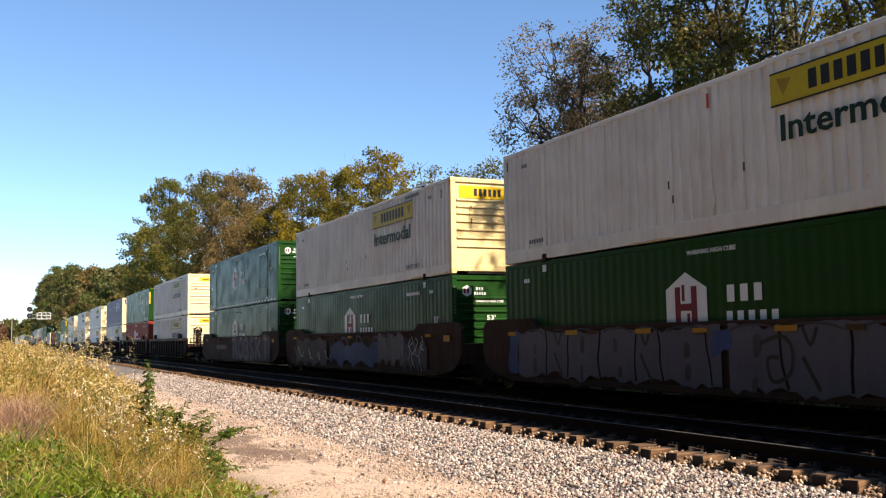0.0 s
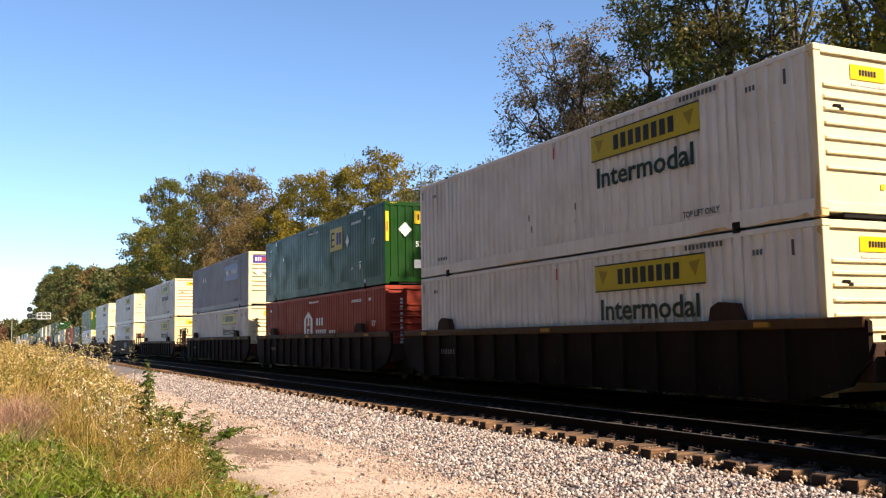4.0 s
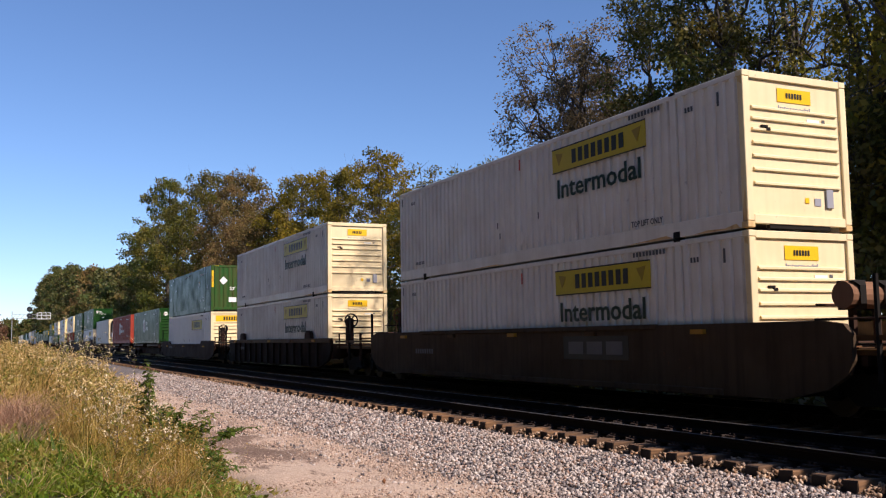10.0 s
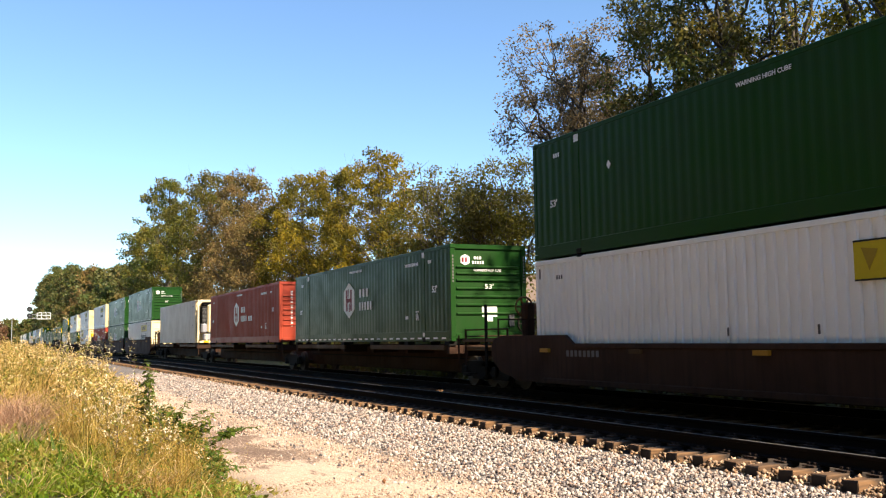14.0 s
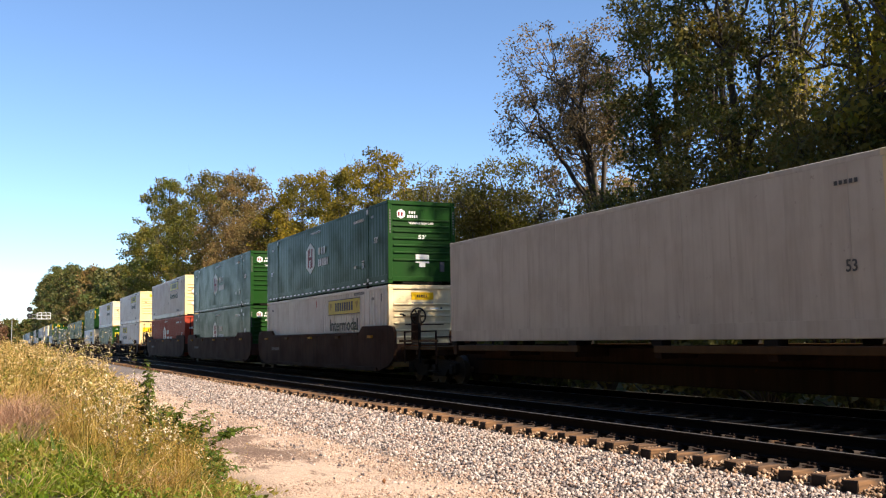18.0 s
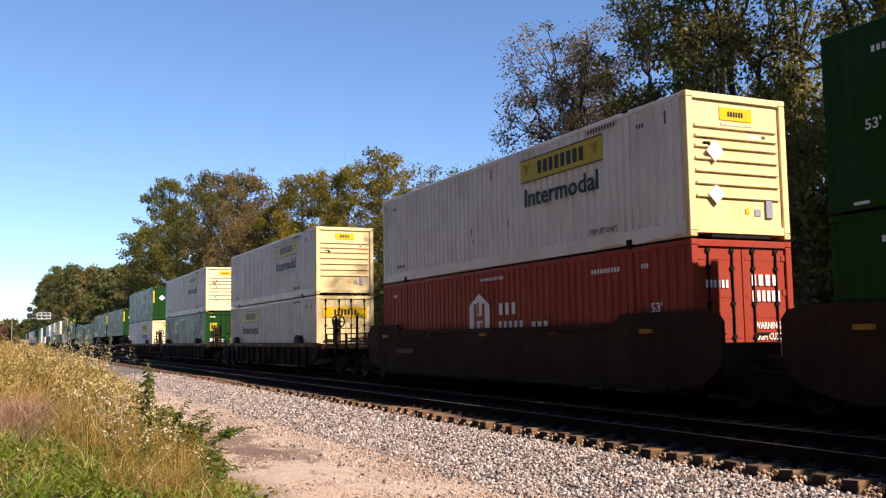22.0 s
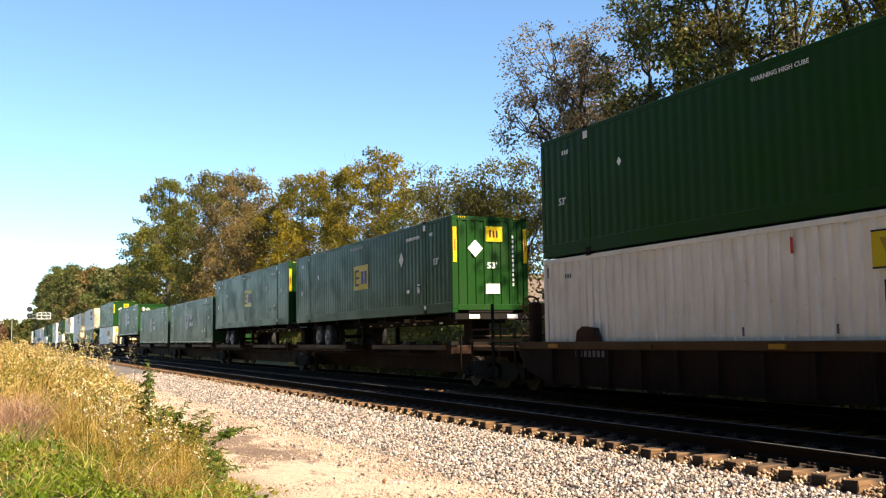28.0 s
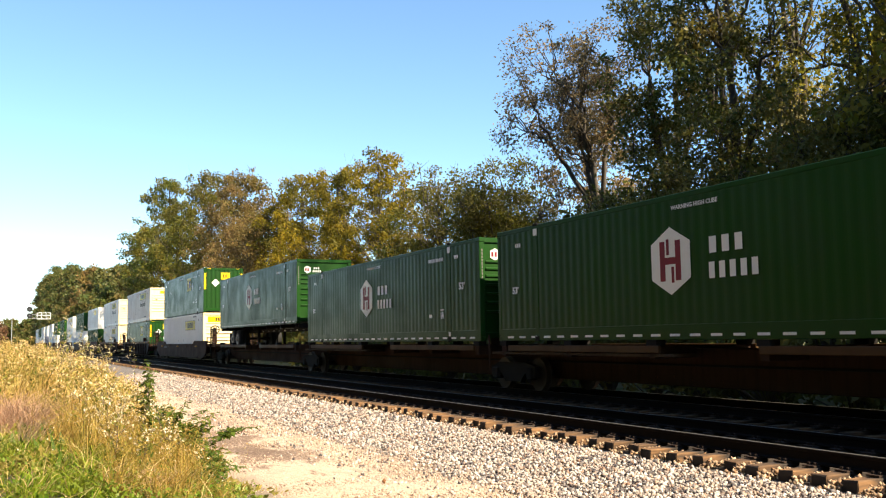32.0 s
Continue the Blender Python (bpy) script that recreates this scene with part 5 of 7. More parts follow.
        for k in range(15):
            y, z, tall = rng.uniform(1.3, 3.3), rng.uniform(0.95, 1.5), rng.uniform(0.2, 0.9)
            stroke([(y, z), (y + rng.uniform(-0.25, 0.15), z - tall * 0.3), (y + rng.uniform(-0.1, 0.25), z - tall * 0.6), (y + rng.uniform(-0.3, 0.1), max(0.36, z - tall))], rng.uniform(0.02, 0.05), PALE if k % 3 else LILAC, 0.009 + 0.0004 * k)
    elif kind == "letters":  # fat pale uprights, rings and bows on a purple ground
        field(0.4, 8.6, 0.38, 1.58, PLUM, 0.003, 0.03)
        fat = 0.26
        forms = (
            [[(8.25, 0.5), (8.22, 1.0), (8.25, 1.5)], [(8.2, 1.48), (7.75, 1.42), (7.6, 1.18), (7.85, 0.98), (7.45, 0.72), (7.2, 0.48)]],
            [[(6.6, 1.42), (6.95, 1.2), (6.9, 0.7), (6.5, 0.52), (6.15, 0.75), (6.2, 1.25), (6.6, 1.42)]],
            [[(5.7, 0.48), (5.68, 1.0), (5.72, 1.5)], [(5.6, 1.48), (5.05, 1.42), (4.95, 1.15), (5.3, 1.0), (4.85, 0.85), (4.9, 0.55), (5.6, 0.47)]],
            [[(3.75, 1.42), (4.2, 1.48), (4.42, 1.22), (4.05, 0.98), (3.72, 0.72), (4.0, 0.5), (4.4, 0.55)]],
            [[(3.2, 0.46), (3.15, 1.0), (3.2, 1.52)], [(2.3, 1.5), (2.75, 1.15), (3.05, 0.98)], [(2.95, 1.0), (2.6, 0.75), (2.25, 0.48)]],
            [[(1.35, 0.46), (1.33, 1.0), (1.36, 1.52)], [(1.8, 1.47), (1.35, 1.5), (0.9, 1.46)]])
        for n_, runs in enumerate(forms):
            for m_, pts in enumerate(runs):
                stroke(pts, fat + 0.09, SMOKY, 0.005 + 0.0002 * (2 * n_ + m_), "spray_outline")
                stroke(pts, fat, LILAC, 0.008 + 0.0003 * (2 * n_ + m_), "spray_block")
        for y in (6.1, 2.9):
            part("reflector", Builder().box(x - 0.024, x - 0.018, y, y + 0.5, 1.46, 1.55), DULL_YELLOW, car)
    if kind:
        part("reflector", Builder().box(x - 0.02, x - 0.013, -0.32, 0.08, 1.28, 1.46), DULL_YELLOW, car)


def spine_car(front, rear, deck):
    """Skeleton car: one beam, cross arms, and with deck a narrow wheel deck for road trailers."""
    car = thing("spine_car", "", "spine car")
    part("spine", Builder().box(-0.36, 0.36, -1.3, L + 1.3, 0.30, 1.10, bev=0.02), BROWN, car)
    for k in range(6):
        y = 0.25 + k * (L - 0.5) / 5
        part("cross_arm", Builder().box(-1.3, 1.3, y - 0.11, y + 0.11, 0.90, 1.16, bev=0.015), BROWN, car)
        for s in (-1, 1):
            part("pad", Builder().box(s * 1.2 - 0.12, s * 1.2 + 0.12, y - 0.16, y + 0.16, 1.16, 1.28), STEEL, car)
    for s in (-1, 1):
        for a, c in ((0.4, 6.6), (9.4, 15.6)):
            part("side_rail", Builder().box(s * 1.3 - 0.04, s * 1.3 + 0.04, a, c, 1.02, 1.17, bev=0.01), OCHRE, car, "ochre side rail")
        part("grab_post", Builder().tube((s * 1.3, -0.5, 0.5), (s * 1.3, -0.5, 1.45), 0.025, n=6), BROWN, car)
    if deck:
        for s in (-1, 1):
            part("wheel_deck", Builder().box(s * 0.98 - 0.32, s * 0.98 + 0.32, 9.0, L + 0.4, 0.94, 1.0), UMBER, car, "dusty brown wheel deck")
        part("hitch", Builder().box(-0.3, 0.3, 0.7, 1.3, 1.1, 1.98, bev=0.04), STEEL, car)
    part("brake_pipe", Builder().tube((-0.45, 0, 0.75), (-0.45, L, 0.75), 0.025, n=6), STEEL, car)
    part("brake_cylinder", Builder().tube((0.6, 5.2, 0.72), (0.6, 5.9, 0.72), 0.16, n=12), STEEL, car)
    truck(car, -1.35)
    if front == "free":
        part("coupler", Builder().box(-0.12, 0.12, -3.3, -1.3, 0.74, 0.98, bev=0.03).box(-0.22, 0.22, -3.45, -3.05, 0.68, 1.02, bev=0.06), WORN, car)
        for s in (-1, 1):
            part("grab_post", Builder().tube((s * 0.75, -1.9, 0.6), (s * 0.75, -1.9, 1.9), 0.025, n=6), BROWN, car)
        part("hand_rail", Builder().tube((-0.75, -1.9, 1.88), (0.75, -1.9, 1.88), 0.022, n=6), BROWN, car)
        ring = Builder().hoop((0.1, -2.0, 1.75), 0.26, 0.025)
        for k in range(6):
            a = k * math.tau / 6
            ring.tube((0.1, -1.97, 1.75), (0.1 + 0.25 * math.cos(a), -2.0, 1.75 + 0.25 * math.sin(a)), 0.016, n=5)
        part("brake_wheel", ring, STEEL, car, "spoked brake wheel")
    if rear == "free":
        truck(car, L + 1.35)
        part("coupler", Builder().box(-0.12, 0.12, L + 1.3, L + 3.3, 0.74, 0.98, bev=0.03), WORN, car)
    return tagged(car, "brown skeleton spine car with ochre side rails")


def chassis():
    """Road chassis under a container: two beams, landing legs, tandem axles."""
    c = thing("trailer_chassis", "black road chassis with white-rimmed tandem wheels", "trailer chassis")
    for s in (-1, 1):
        part("beam", Builder().box(s * 0.5 - 0.07, s * 0.5 + 0.07, 0.2, L - 0.1, -0.32, -0.06), STEEL, c)
        leg = part("landing_leg", Builder().box(s * 0.7 - 0.06, s * 0.7 + 0.06, 9.02, 9.18, -0.95, -0.1), STEEL, c)
        part("foot", Builder().box(s * 0.7 - 0.15, s * 0.7 + 0.15, 8.95, 9.25, -1.0, -0.95), STEEL, leg)
        part("mud_flap", Builder().box(s * 1.1 - 0.12, s * 1.1 + 0.12, 13.85, 13.87, -0.95, -0.3), RUBBER, c)
        for y in (11.9, 13.1):
            for off, rim in ((1.08, True), (0.76, False)):
                tyre = part("wheel", Builder().lathe([(0.3, -0.13), (0.46, -0.13), (0.5, -0.09), (0.5, 0.09), (0.46, 0.13), (0.3, 0.13)], (s * off, y, -0.64), 24), RUBBER, c)
                if rim:
                    part("rim", Builder().lathe([(0.31, s * 0.132), (0.30, s * 0.165), (0.26, s * 0.14), (0.15, s * 0.136), (0.11, s * 0.22), (0.03, s * 0.23)], (s * off, y, -0.64), 20), SILVER, tyre, "pale painted steel rim")
    for k in range(7):
        y = 0.3 + k * 2.6
        part("bolster", Builder().box(-1.25, 1.25, y - 0.07, y + 0.07, -0.16, -0.004), STEEL, c)
    for y in (11.9, 13.1):
        part("axle", Builder().tube((-0.95, y, -0.64), (0.95, y, -0.64), 0.065, n=8), STEEL, c)
    part("bumper", Builder().box(-1.2, 1.2, 0.02, 0.16, -0.20, -0.03), STEEL, c)
    # white reflectors and pale plates along the near beam
    for k in range(9):
        part("reflector", Builder().box(-0.585, -0.572, 1.2 + k * 1.05, 1.42 + k * 1.05, -0.30, -0.25), SNOW if k % 2 else FADED, c)
    for k, w in enumerate((0.85, 0.5, 0.5, 0.36)):
        part("plate", Builder().box(-0.585, -0.572, 3.0 + k * 0.95, 3.0 + k * 0.95 + w, -0.20, -0.08), FADED, c)
    for x in (-0.75, 0.55):
        part("plate", Builder().box(x, x + 0.35, 0.008, 0.018, -0.18, -0.06), SNOW, c)
    return c


def far_well():
    car = thing("well_car", "brown steel well car far down the line", "well car")
    pts = [(-0.95, 1.0), (-0.55, 0.60), (0.5, 0.36), (L - 0.5, 0.36), (L + 0.55, 0.60), (L + 0.95, 1.0), (L + 0.95, 1.55), (-0.95, 1.55)]
    for s in (-1, 1):
        part("side_sill", Builder().prism(pts, s * 1.50, s * 1.40), BROWN, car)
    for lo, hi in ((-3.9, -0.9), (L + 0.9, L + 3.9)):
        part("end_deck", Builder().box(-1.3, 1.3, lo, hi, 0.9, 1.12), OCHRE, car)
    part("floor", Builder().box(-1.4, 1.4, 0.1, L - 0.1, 0.22, 0.34), STEEL, car)
    truck(car, -2.35)
    truck(car, L + 2.35)
    return car


MAKERS = {
    "white": white_box, "white_y": lambda: white_box(yellow=True), "white_d": lambda: white_box(diamond=True), "white_r": lambda: white_box(rusty=14), "white_sign": lambda: white_box(rusty=6, yellow=True, wide=True),
    "white_door": lambda: white_box("doors", "rear"), "white_low": lambda: white_box(mark="low"),
    "hex": hex_box, "red": red_box, "red_door": lambda: red_box("doors"), "square": square_box, "square_door": lambda: square_box("doors", 10.25), "square_mid": lambda: square_box(sign=7.0, low=1.07), "square_plain": lambda: square_box(sign=0),
    "grey": grey_box, "reefer": reefer_box, "chassis": chassis,
    "art_front": lambda: well_car("free", "joint", False), "art_mid": lambda: well_car("joint", "joint", False), "art_rear": lambda: well_car("joint", "free", False),
    "spray_front": lambda: well_car("free", "joint", False, "blocks"), "spray_mid": lambda: well_car("joint", "joint", False, "scrawls"), "spray_rear": lambda: well_car("joint", "free", False, "letters"),
    "rib_front": lambda: well_car("free", "joint", True), "rib_mid": lambda: well_car("joint", "joint", True), "rib_rear": lambda: well_car("joint", "free", True),
    "single": lambda: well_car("free", "free", False, "", 1.20, 0.22, 2.0), "belly": lambda: well_car("free", "free", False, "", 1.58, 0.0, 2.3, plate=True), "rib_single": lambda: well_car("free", "free", True, "", 1.42), "rib_low": lambda: well_car("free", "free", True, "", 1.24),
    "spine_front": lambda: spine_car("free", "joint", False), "spine": lambda: spine_car("joint", "joint", False), "spine_rear": lambda: spine_car("joint", "free", False),
    "far_white": lambda: tagged(far_box(WHITE, YELLOW), "white corrugated container with a yellow sign, far off"),
    "far_green": lambda: tagged(far_box(GREEN), "dark green corrugated container, far off"),
    "far_grey": lambda: tagged(far_box(GREY), "grey corrugated container, far off"),
    "far_well": far_well,
    "deck_front": lambda: spine_car("free", "joint", True), "deck": lambda: spine_car("joint", "joint", True),
}
MADE, ROLLING = {}, []


def place(kind, u, z, group):
    """A car or load at u metres along the line at the start, kept for motions()."""
    m = pose(FAR_TRACK, u, z)
    if kind in MADE:
        ob = copy_thing(MADE[kind], m)
    else:
        ob = MADE[kind] = MAKERS[kind]()
        ob.matrix_basis = m
    if group:
        ob["group"] = group
    ROLLING.append((ob, u, z))
    return ob


LOW, HIGH, FLAT, RAISED = 0.345, 3.294, 1.284, 2.13
# metres along the line at the start, car, lower load, upper load
TRAIN = (
    (-13.8, "spray_mid", "hex", "white"), (5.62, "spray_front", "hex", "white"), (25.04, "spray_mid", "hex", "white_sign"), (44.31, "spray_rear", "hex", "hex"),
    (68.14, "rib_front", "white", "white"), (87.38, "rib_mid", "red", "square"), (107.17, "rib_rear", "white", "grey"),
    (130.55, "rib_single", "white_d", "white"), (154.55, "belly", "white", "white"), (178.40, "rib_single", "white", "white"), (201.77, "single", "white_low", "square_plain"),
    (222.82, "spine_front", "hex", ""), (241.69, "spine", "red", ""), (262.11, "spine_rear", "reefer", ""),
    (283.19, "art_front", "white", "hex"), (302.86, "art_mid", "hex", "hex"), (322.38, "art_rear", "red_door", "white_d"),
    (346.23, "rib_low", "white_door", "white_y"), (369.74, "rib_low", "square_door", "white_r"), (393.00, "rib_low", "white", "square"),
    (414.31, "deck_front", "square_mid+", ""), (431.74, "deck", "square_mid+", ""), (448.75, "deck", "hex", ""), (465.96, "deck", "hex", ""), (483.79, "spine_rear", "hex+", ""),
    (505.17, "single", "white_low", "square"), (529.28, "rib_single", "square", "white"), (553.2, "rib_single", "white", "white"), (577.0, "far_well", "far_green", "far_white"),
    (600.6, "far_well", "far_white", "far_green"), (624.5, "far_well", "far_white", "far_white"), (648.2, "far_well", "far_green", "far_green"), (672.0, "far_well", "far_white", "far_green"),
    (695.8, "far_well", "far_white", "far_white"), (719.6, "far_well", "far_grey", "far_white"), (743.4, "far_well", "far_white", "far_white"), (767.2, "far_well", "far_white", "far_green"), (791.0, "far_well", "far_white", "far_white"),
)
for u, car, low, high in TRAIN:
    place(car, u, 0.0, "cars of the freight train")
    flat = car[:5] in ("spine", "deck_", "deck")
    if low.endswith("+"):
        place("chassis", u, RAISED, "trailer chassis")
        place(low[:-1], u, RAISED, "containers on the train")
    elif low:
        place(low, u, FLAT if flat else LOW, "containers on the train")
    if high:
        place(high, u, LOW + H + 0.004 if car == "far_well" else HIGH, "containers on the train")


# ---- trees and plants ----
def tubes_mesh(name, segments, mat, n=6):
    """Tapered limbs: segments of (a, b, ra, rb)."""
    vs, fs = [], []
    ang = np.arange(n) * math.tau / n
    for i, (a, b, ra, rb) in enumerate(segments):
        a, b = np.array(a, float), np.array(b, float)
        d = b - a
        d /= np.linalg.norm(d) + 1e-9
        u = np.cross(d, (0.3, 0.9, 0.2))
        u /= np.linalg.norm(u) + 1e-9
        w = np.cross(d, u)
        ring = np.outer(np.cos(ang), u) + np.outer(np.sin(ang), w)
        vs += [a + ring * ra, b + ring * rb]
        k = i * 2 * n
        fs += [(k + j, k + (j + 1) % n, k + n + (j + 1) % n, k + n + j) for j in range(n)]
    return sheet_mesh(name, np.concatenate(vs), fs, mat, True)


def leaf_cards(rng, centres, size, flat=0.5):
    """One bent leaf (two triangles on a fold) at each centre."""
    n = len(centres)
    d = rng.normal(size=(n, 3))
    d[:, 2] -= 0.35
    d /= np.linalg.norm(d, axis=1, keepdims=True)
    e = rng.normal(size=(n, 3))
    e[:, 2] *= flat
    s = np.cross(d, e)
    s /= np.linalg.norm(s, axis=1, keepdims=True) + 1e-9
    nrm = np.cross(d, s)
    k = size * rng.uniform(0.6, 1.35, (n, 1))
    v = np.stack([centres, centres + d * k * 0.5 + s * k * 0.28 + nrm * k * 0.1, centres + d * k * 1.1, centres + d * k * 0.5 - s * k * 0.28 + nrm * k * 0.1], 1)
    return v.reshape(-1, 3), np.arange(n * 4).reshape(n, 4)


def in_ball(rng, n):
    """Points in a unit ball, thicker towards its skin, few strays."""
    d = rng.normal(size=(n, 3))
    d /= np.linalg.norm(d, axis=1, keepdims=True)
    return d * (rng.random((n, 1)) ** 0.42) * rng.choice((1.0, 1.0, 1.0, 1.0, 1.0, 1.28), (n, 1))


def tree(label, x, y, height, spread, leaves, size, mat, seed, bare=0.3, clumps=60, trunk=0.22, lean=0.0, group="", puff=0.27, squash=1.0, belly=0.16):
    """Tapered trunk, limbs to every clump, and a crown of single leaves gathered in uneven clumps."""
    rng = np.random.default_rng(seed)
    z0 = float(heights(x, y)) - 0.05
    root = thing("tree", label, "tree", group, at=pose(x, y, z0))
    segs = []
    knots = [np.array((0.0, 0.0, 0.0))]
    top = height * 0.93
    for k in range(1, 9):
        knots.append(np.array((lean * k / 8 + rng.normal(0, 0.05 * height / 12), rng.normal(0, 0.05 * height / 12), top * k / 8)))
    rad = lambda f: trunk * (1.25 - f) ** 1.1 + 0.015
    for k in range(8):
        segs.append((knots[k], knots[k + 1], rad(k / 8), rad((k + 1) / 8)))
    centre, girth = [], []
    for k in range(clumps):
        h = ((k + 0.5) / clumps) ** 0.85
        f = bare + (0.96 - bare) * h
        r = spread * (math.sin(math.pi * min(1, belly + (0.97 - belly) * h)) ** 0.65) * rng.uniform(0.25, 1.0) ** 0.6
        a = k * 2.39996 + rng.normal(0, 0.4)
        j = f * 8 * 0.92
        i = min(7, int(j))
        base = knots[i] * (1 - (j - i)) + knots[min(8, i + 1)] * (j - i)
        tip = np.array((base[0] + r * math.cos(a), base[1] + r * math.sin(a) * squash, height * f + rng.normal(0, 0.02 * height)))
        start = base - np.array((0, 0, 0.14 * height * (1 - 0.6 * h)))
        start[2] = max(start[2], bare * height * 0.55)
        ra = max(0.012, trunk * 0.36 * (1 - 0.7 * h))
        way = tip - start
        rise = np.array((0, 0, 0.035 * height))
        mid = start + way * 0.38 - rise + rng.normal(0, 0.045 * spread, 3)
        late = start + way * 0.70 - rise * 0.6 + rng.normal(0, 0.055 * spread, 3)
        segs += [(start, mid, ra, ra * 0.68), (mid, late, ra * 0.68, ra * 0.4), (late, tip, ra * 0.4, ra * 0.15)]
        centre.append(tip)
        girth.append(spread * puff * rng.uniform(0.55, 1.25) * (1.1 - 0.45 * h))
        if rng.random() < 0.7:
            side = mid * 0.4 + tip * 0.6 + rng.normal(0, 0.14 * spread, 3)
            segs.append((mid, side, ra * 0.45, 0.008))
            centre.append(side)
            girth.append(spread * puff * rng.uniform(0.4, 0.8))
        for _ in range(3):
            twig = tip + rng.normal(0, 0.075 * spread, 3)
            segs.append((tip, twig, ra * 0.2, 0.006))
    part("trunk", tubes_mesh("trunk", segs, BARK, 4), None, root)
    centre, girth = np.array(centre), np.array(girth)
    weight = girth ** 2.2
    which = rng.choice(len(centre), leaves, p=weight / weight.sum())
    pos = centre[which] + in_ball(rng, leaves) * girth[which][:, None] * np.array((1.0, 1.0, 0.78))
    pos[:, 2] = np.maximum(pos[:, 2], 0.25)
    v, f = leaf_cards(rng, pos, size)
    part("crown", sheet_mesh("crown", v, f, mat), None, root)
    return root


def middles(rng, pts, n):
    """n group middles of the points, and each point's group."""
    c = pts[rng.choice(len(pts), n, replace=False)]
    for _ in range(6):
        own = np.argmin(((pts[:, None] - c[None]) ** 2).sum(2), 1)
        c = np.array([pts[own == k].mean(0) if (own == k).any() else c[k] for k in range(n)])
    return c, own


def limb(rng, segs, a, b, ra, rb, rise, wander, steps=5):
    """A curved limb that leaves a upwards and bends over to b."""
    mid = a * 0.5 + b * 0.5 + np.array((0, 0, rise))
    last = a
    for k in range(1, steps + 1):
        f = k / steps
        p = a * (1 - f) ** 2 + mid * 2 * f * (1 - f) + b * f * f
        if k < steps:
            p = p + rng.normal(0, wander, 3)
        segs.append((last, p, ra + (rb - ra) * (k - 1) / steps, ra + (rb - ra) * f))
        last = p


def broadleaf(label, x, y, fork, crown, leaves, size, mat, seed, tips=150, limbs=5, trunk=0.22, puff=0.75, group="", hollow=0.45):
    """A forked broadleaf tree: trunk, main limbs, boughs and twigs to every spray of leaves. crown: middle, radius, half height."""
    rng = np.random.default_rng(seed)
    z0 = float(heights(x, y)) - 0.05
    root = thing("tree", label, "tree", group, at=pose(x, y, z0))
    cx, cy, cz, rx, rz = crown
    mid = np.array((cx - x, cy - y, cz - z0))
    d = rng.normal(size=(tips, 3))
    d /= np.linalg.norm(d, axis=1, keepdims=True)
    lump = 1 + 0.16 * np.sin(d[:, 0] * 4 + seed) + 0.14 * np.sin(d[:, 2] * 5 + d[:, 1] * 4 + seed * 2)
    r = (hollow + (1 - hollow) * rng.random(tips) ** 0.6) * lump
    ends = mid + d * r[:, None] * np.array((rx, rx, rz))
    segs = []
    foot, neck = np.zeros(3), np.array((mid[0] * 0.25, mid[1] * 0.25, fork))
    limb(rng, segs, foot, neck, trunk * 1.3, trunk, 0.0, 0.05)
    big, own = middles(rng, ends, limbs)
    for k in range(limbs):
        group_ = ends[own == k]
        if not len(group_):
            continue
        joint = neck * 0.42 + big[k] * 0.58
        start = neck - np.array((0, 0, rng.uniform(0, 0.12) * fork))
        limb(rng, segs, start, joint, trunk * 0.7, trunk * 0.42, 0.16 * rz, 0.10)
        n = max(1, len(group_) // 6)
        boughs, of = middles(rng, group_, n)
        for j in range(n):
            mine = group_[of == j]
            if not len(mine):
                continue
            knot = joint * 0.3 + boughs[j] * 0.7
            limb(rng, segs, joint, knot, trunk * 0.36, trunk * 0.17, 0.10 * rz, 0.09)
            for e in mine:
                limb(rng, segs, knot, e, trunk * 0.14, 0.012, 0.05 * rz, 0.07, 4)
    for e in ends:
        for _ in range(4):
            segs.append((e, e + np.clip(rng.normal(0, puff * 0.5, 3), -puff, puff * 0.55), 0.012, 0.005))
    part("trunk", tubes_mesh("trunk", segs, BARK, 4), None, root)
    girth = puff * rng.uniform(0.5, 1.4, tips)
    weight = girth ** 2 * rng.uniform(0.3, 1.3, tips)
    which = rng.choice(tips, leaves, p=weight / weight.sum())
    pos = ends[which] + in_ball(rng, leaves) * girth[which][:, None] * np.array((1.0, 1.0, 0.7))
    pos[:, 2] = np.maximum(pos[:, 2], 0.25)
    v, f = leaf_cards(rng, pos, size)
    part("crown", sheet_mesh("crown", v, f, mat), None, root)
    return root


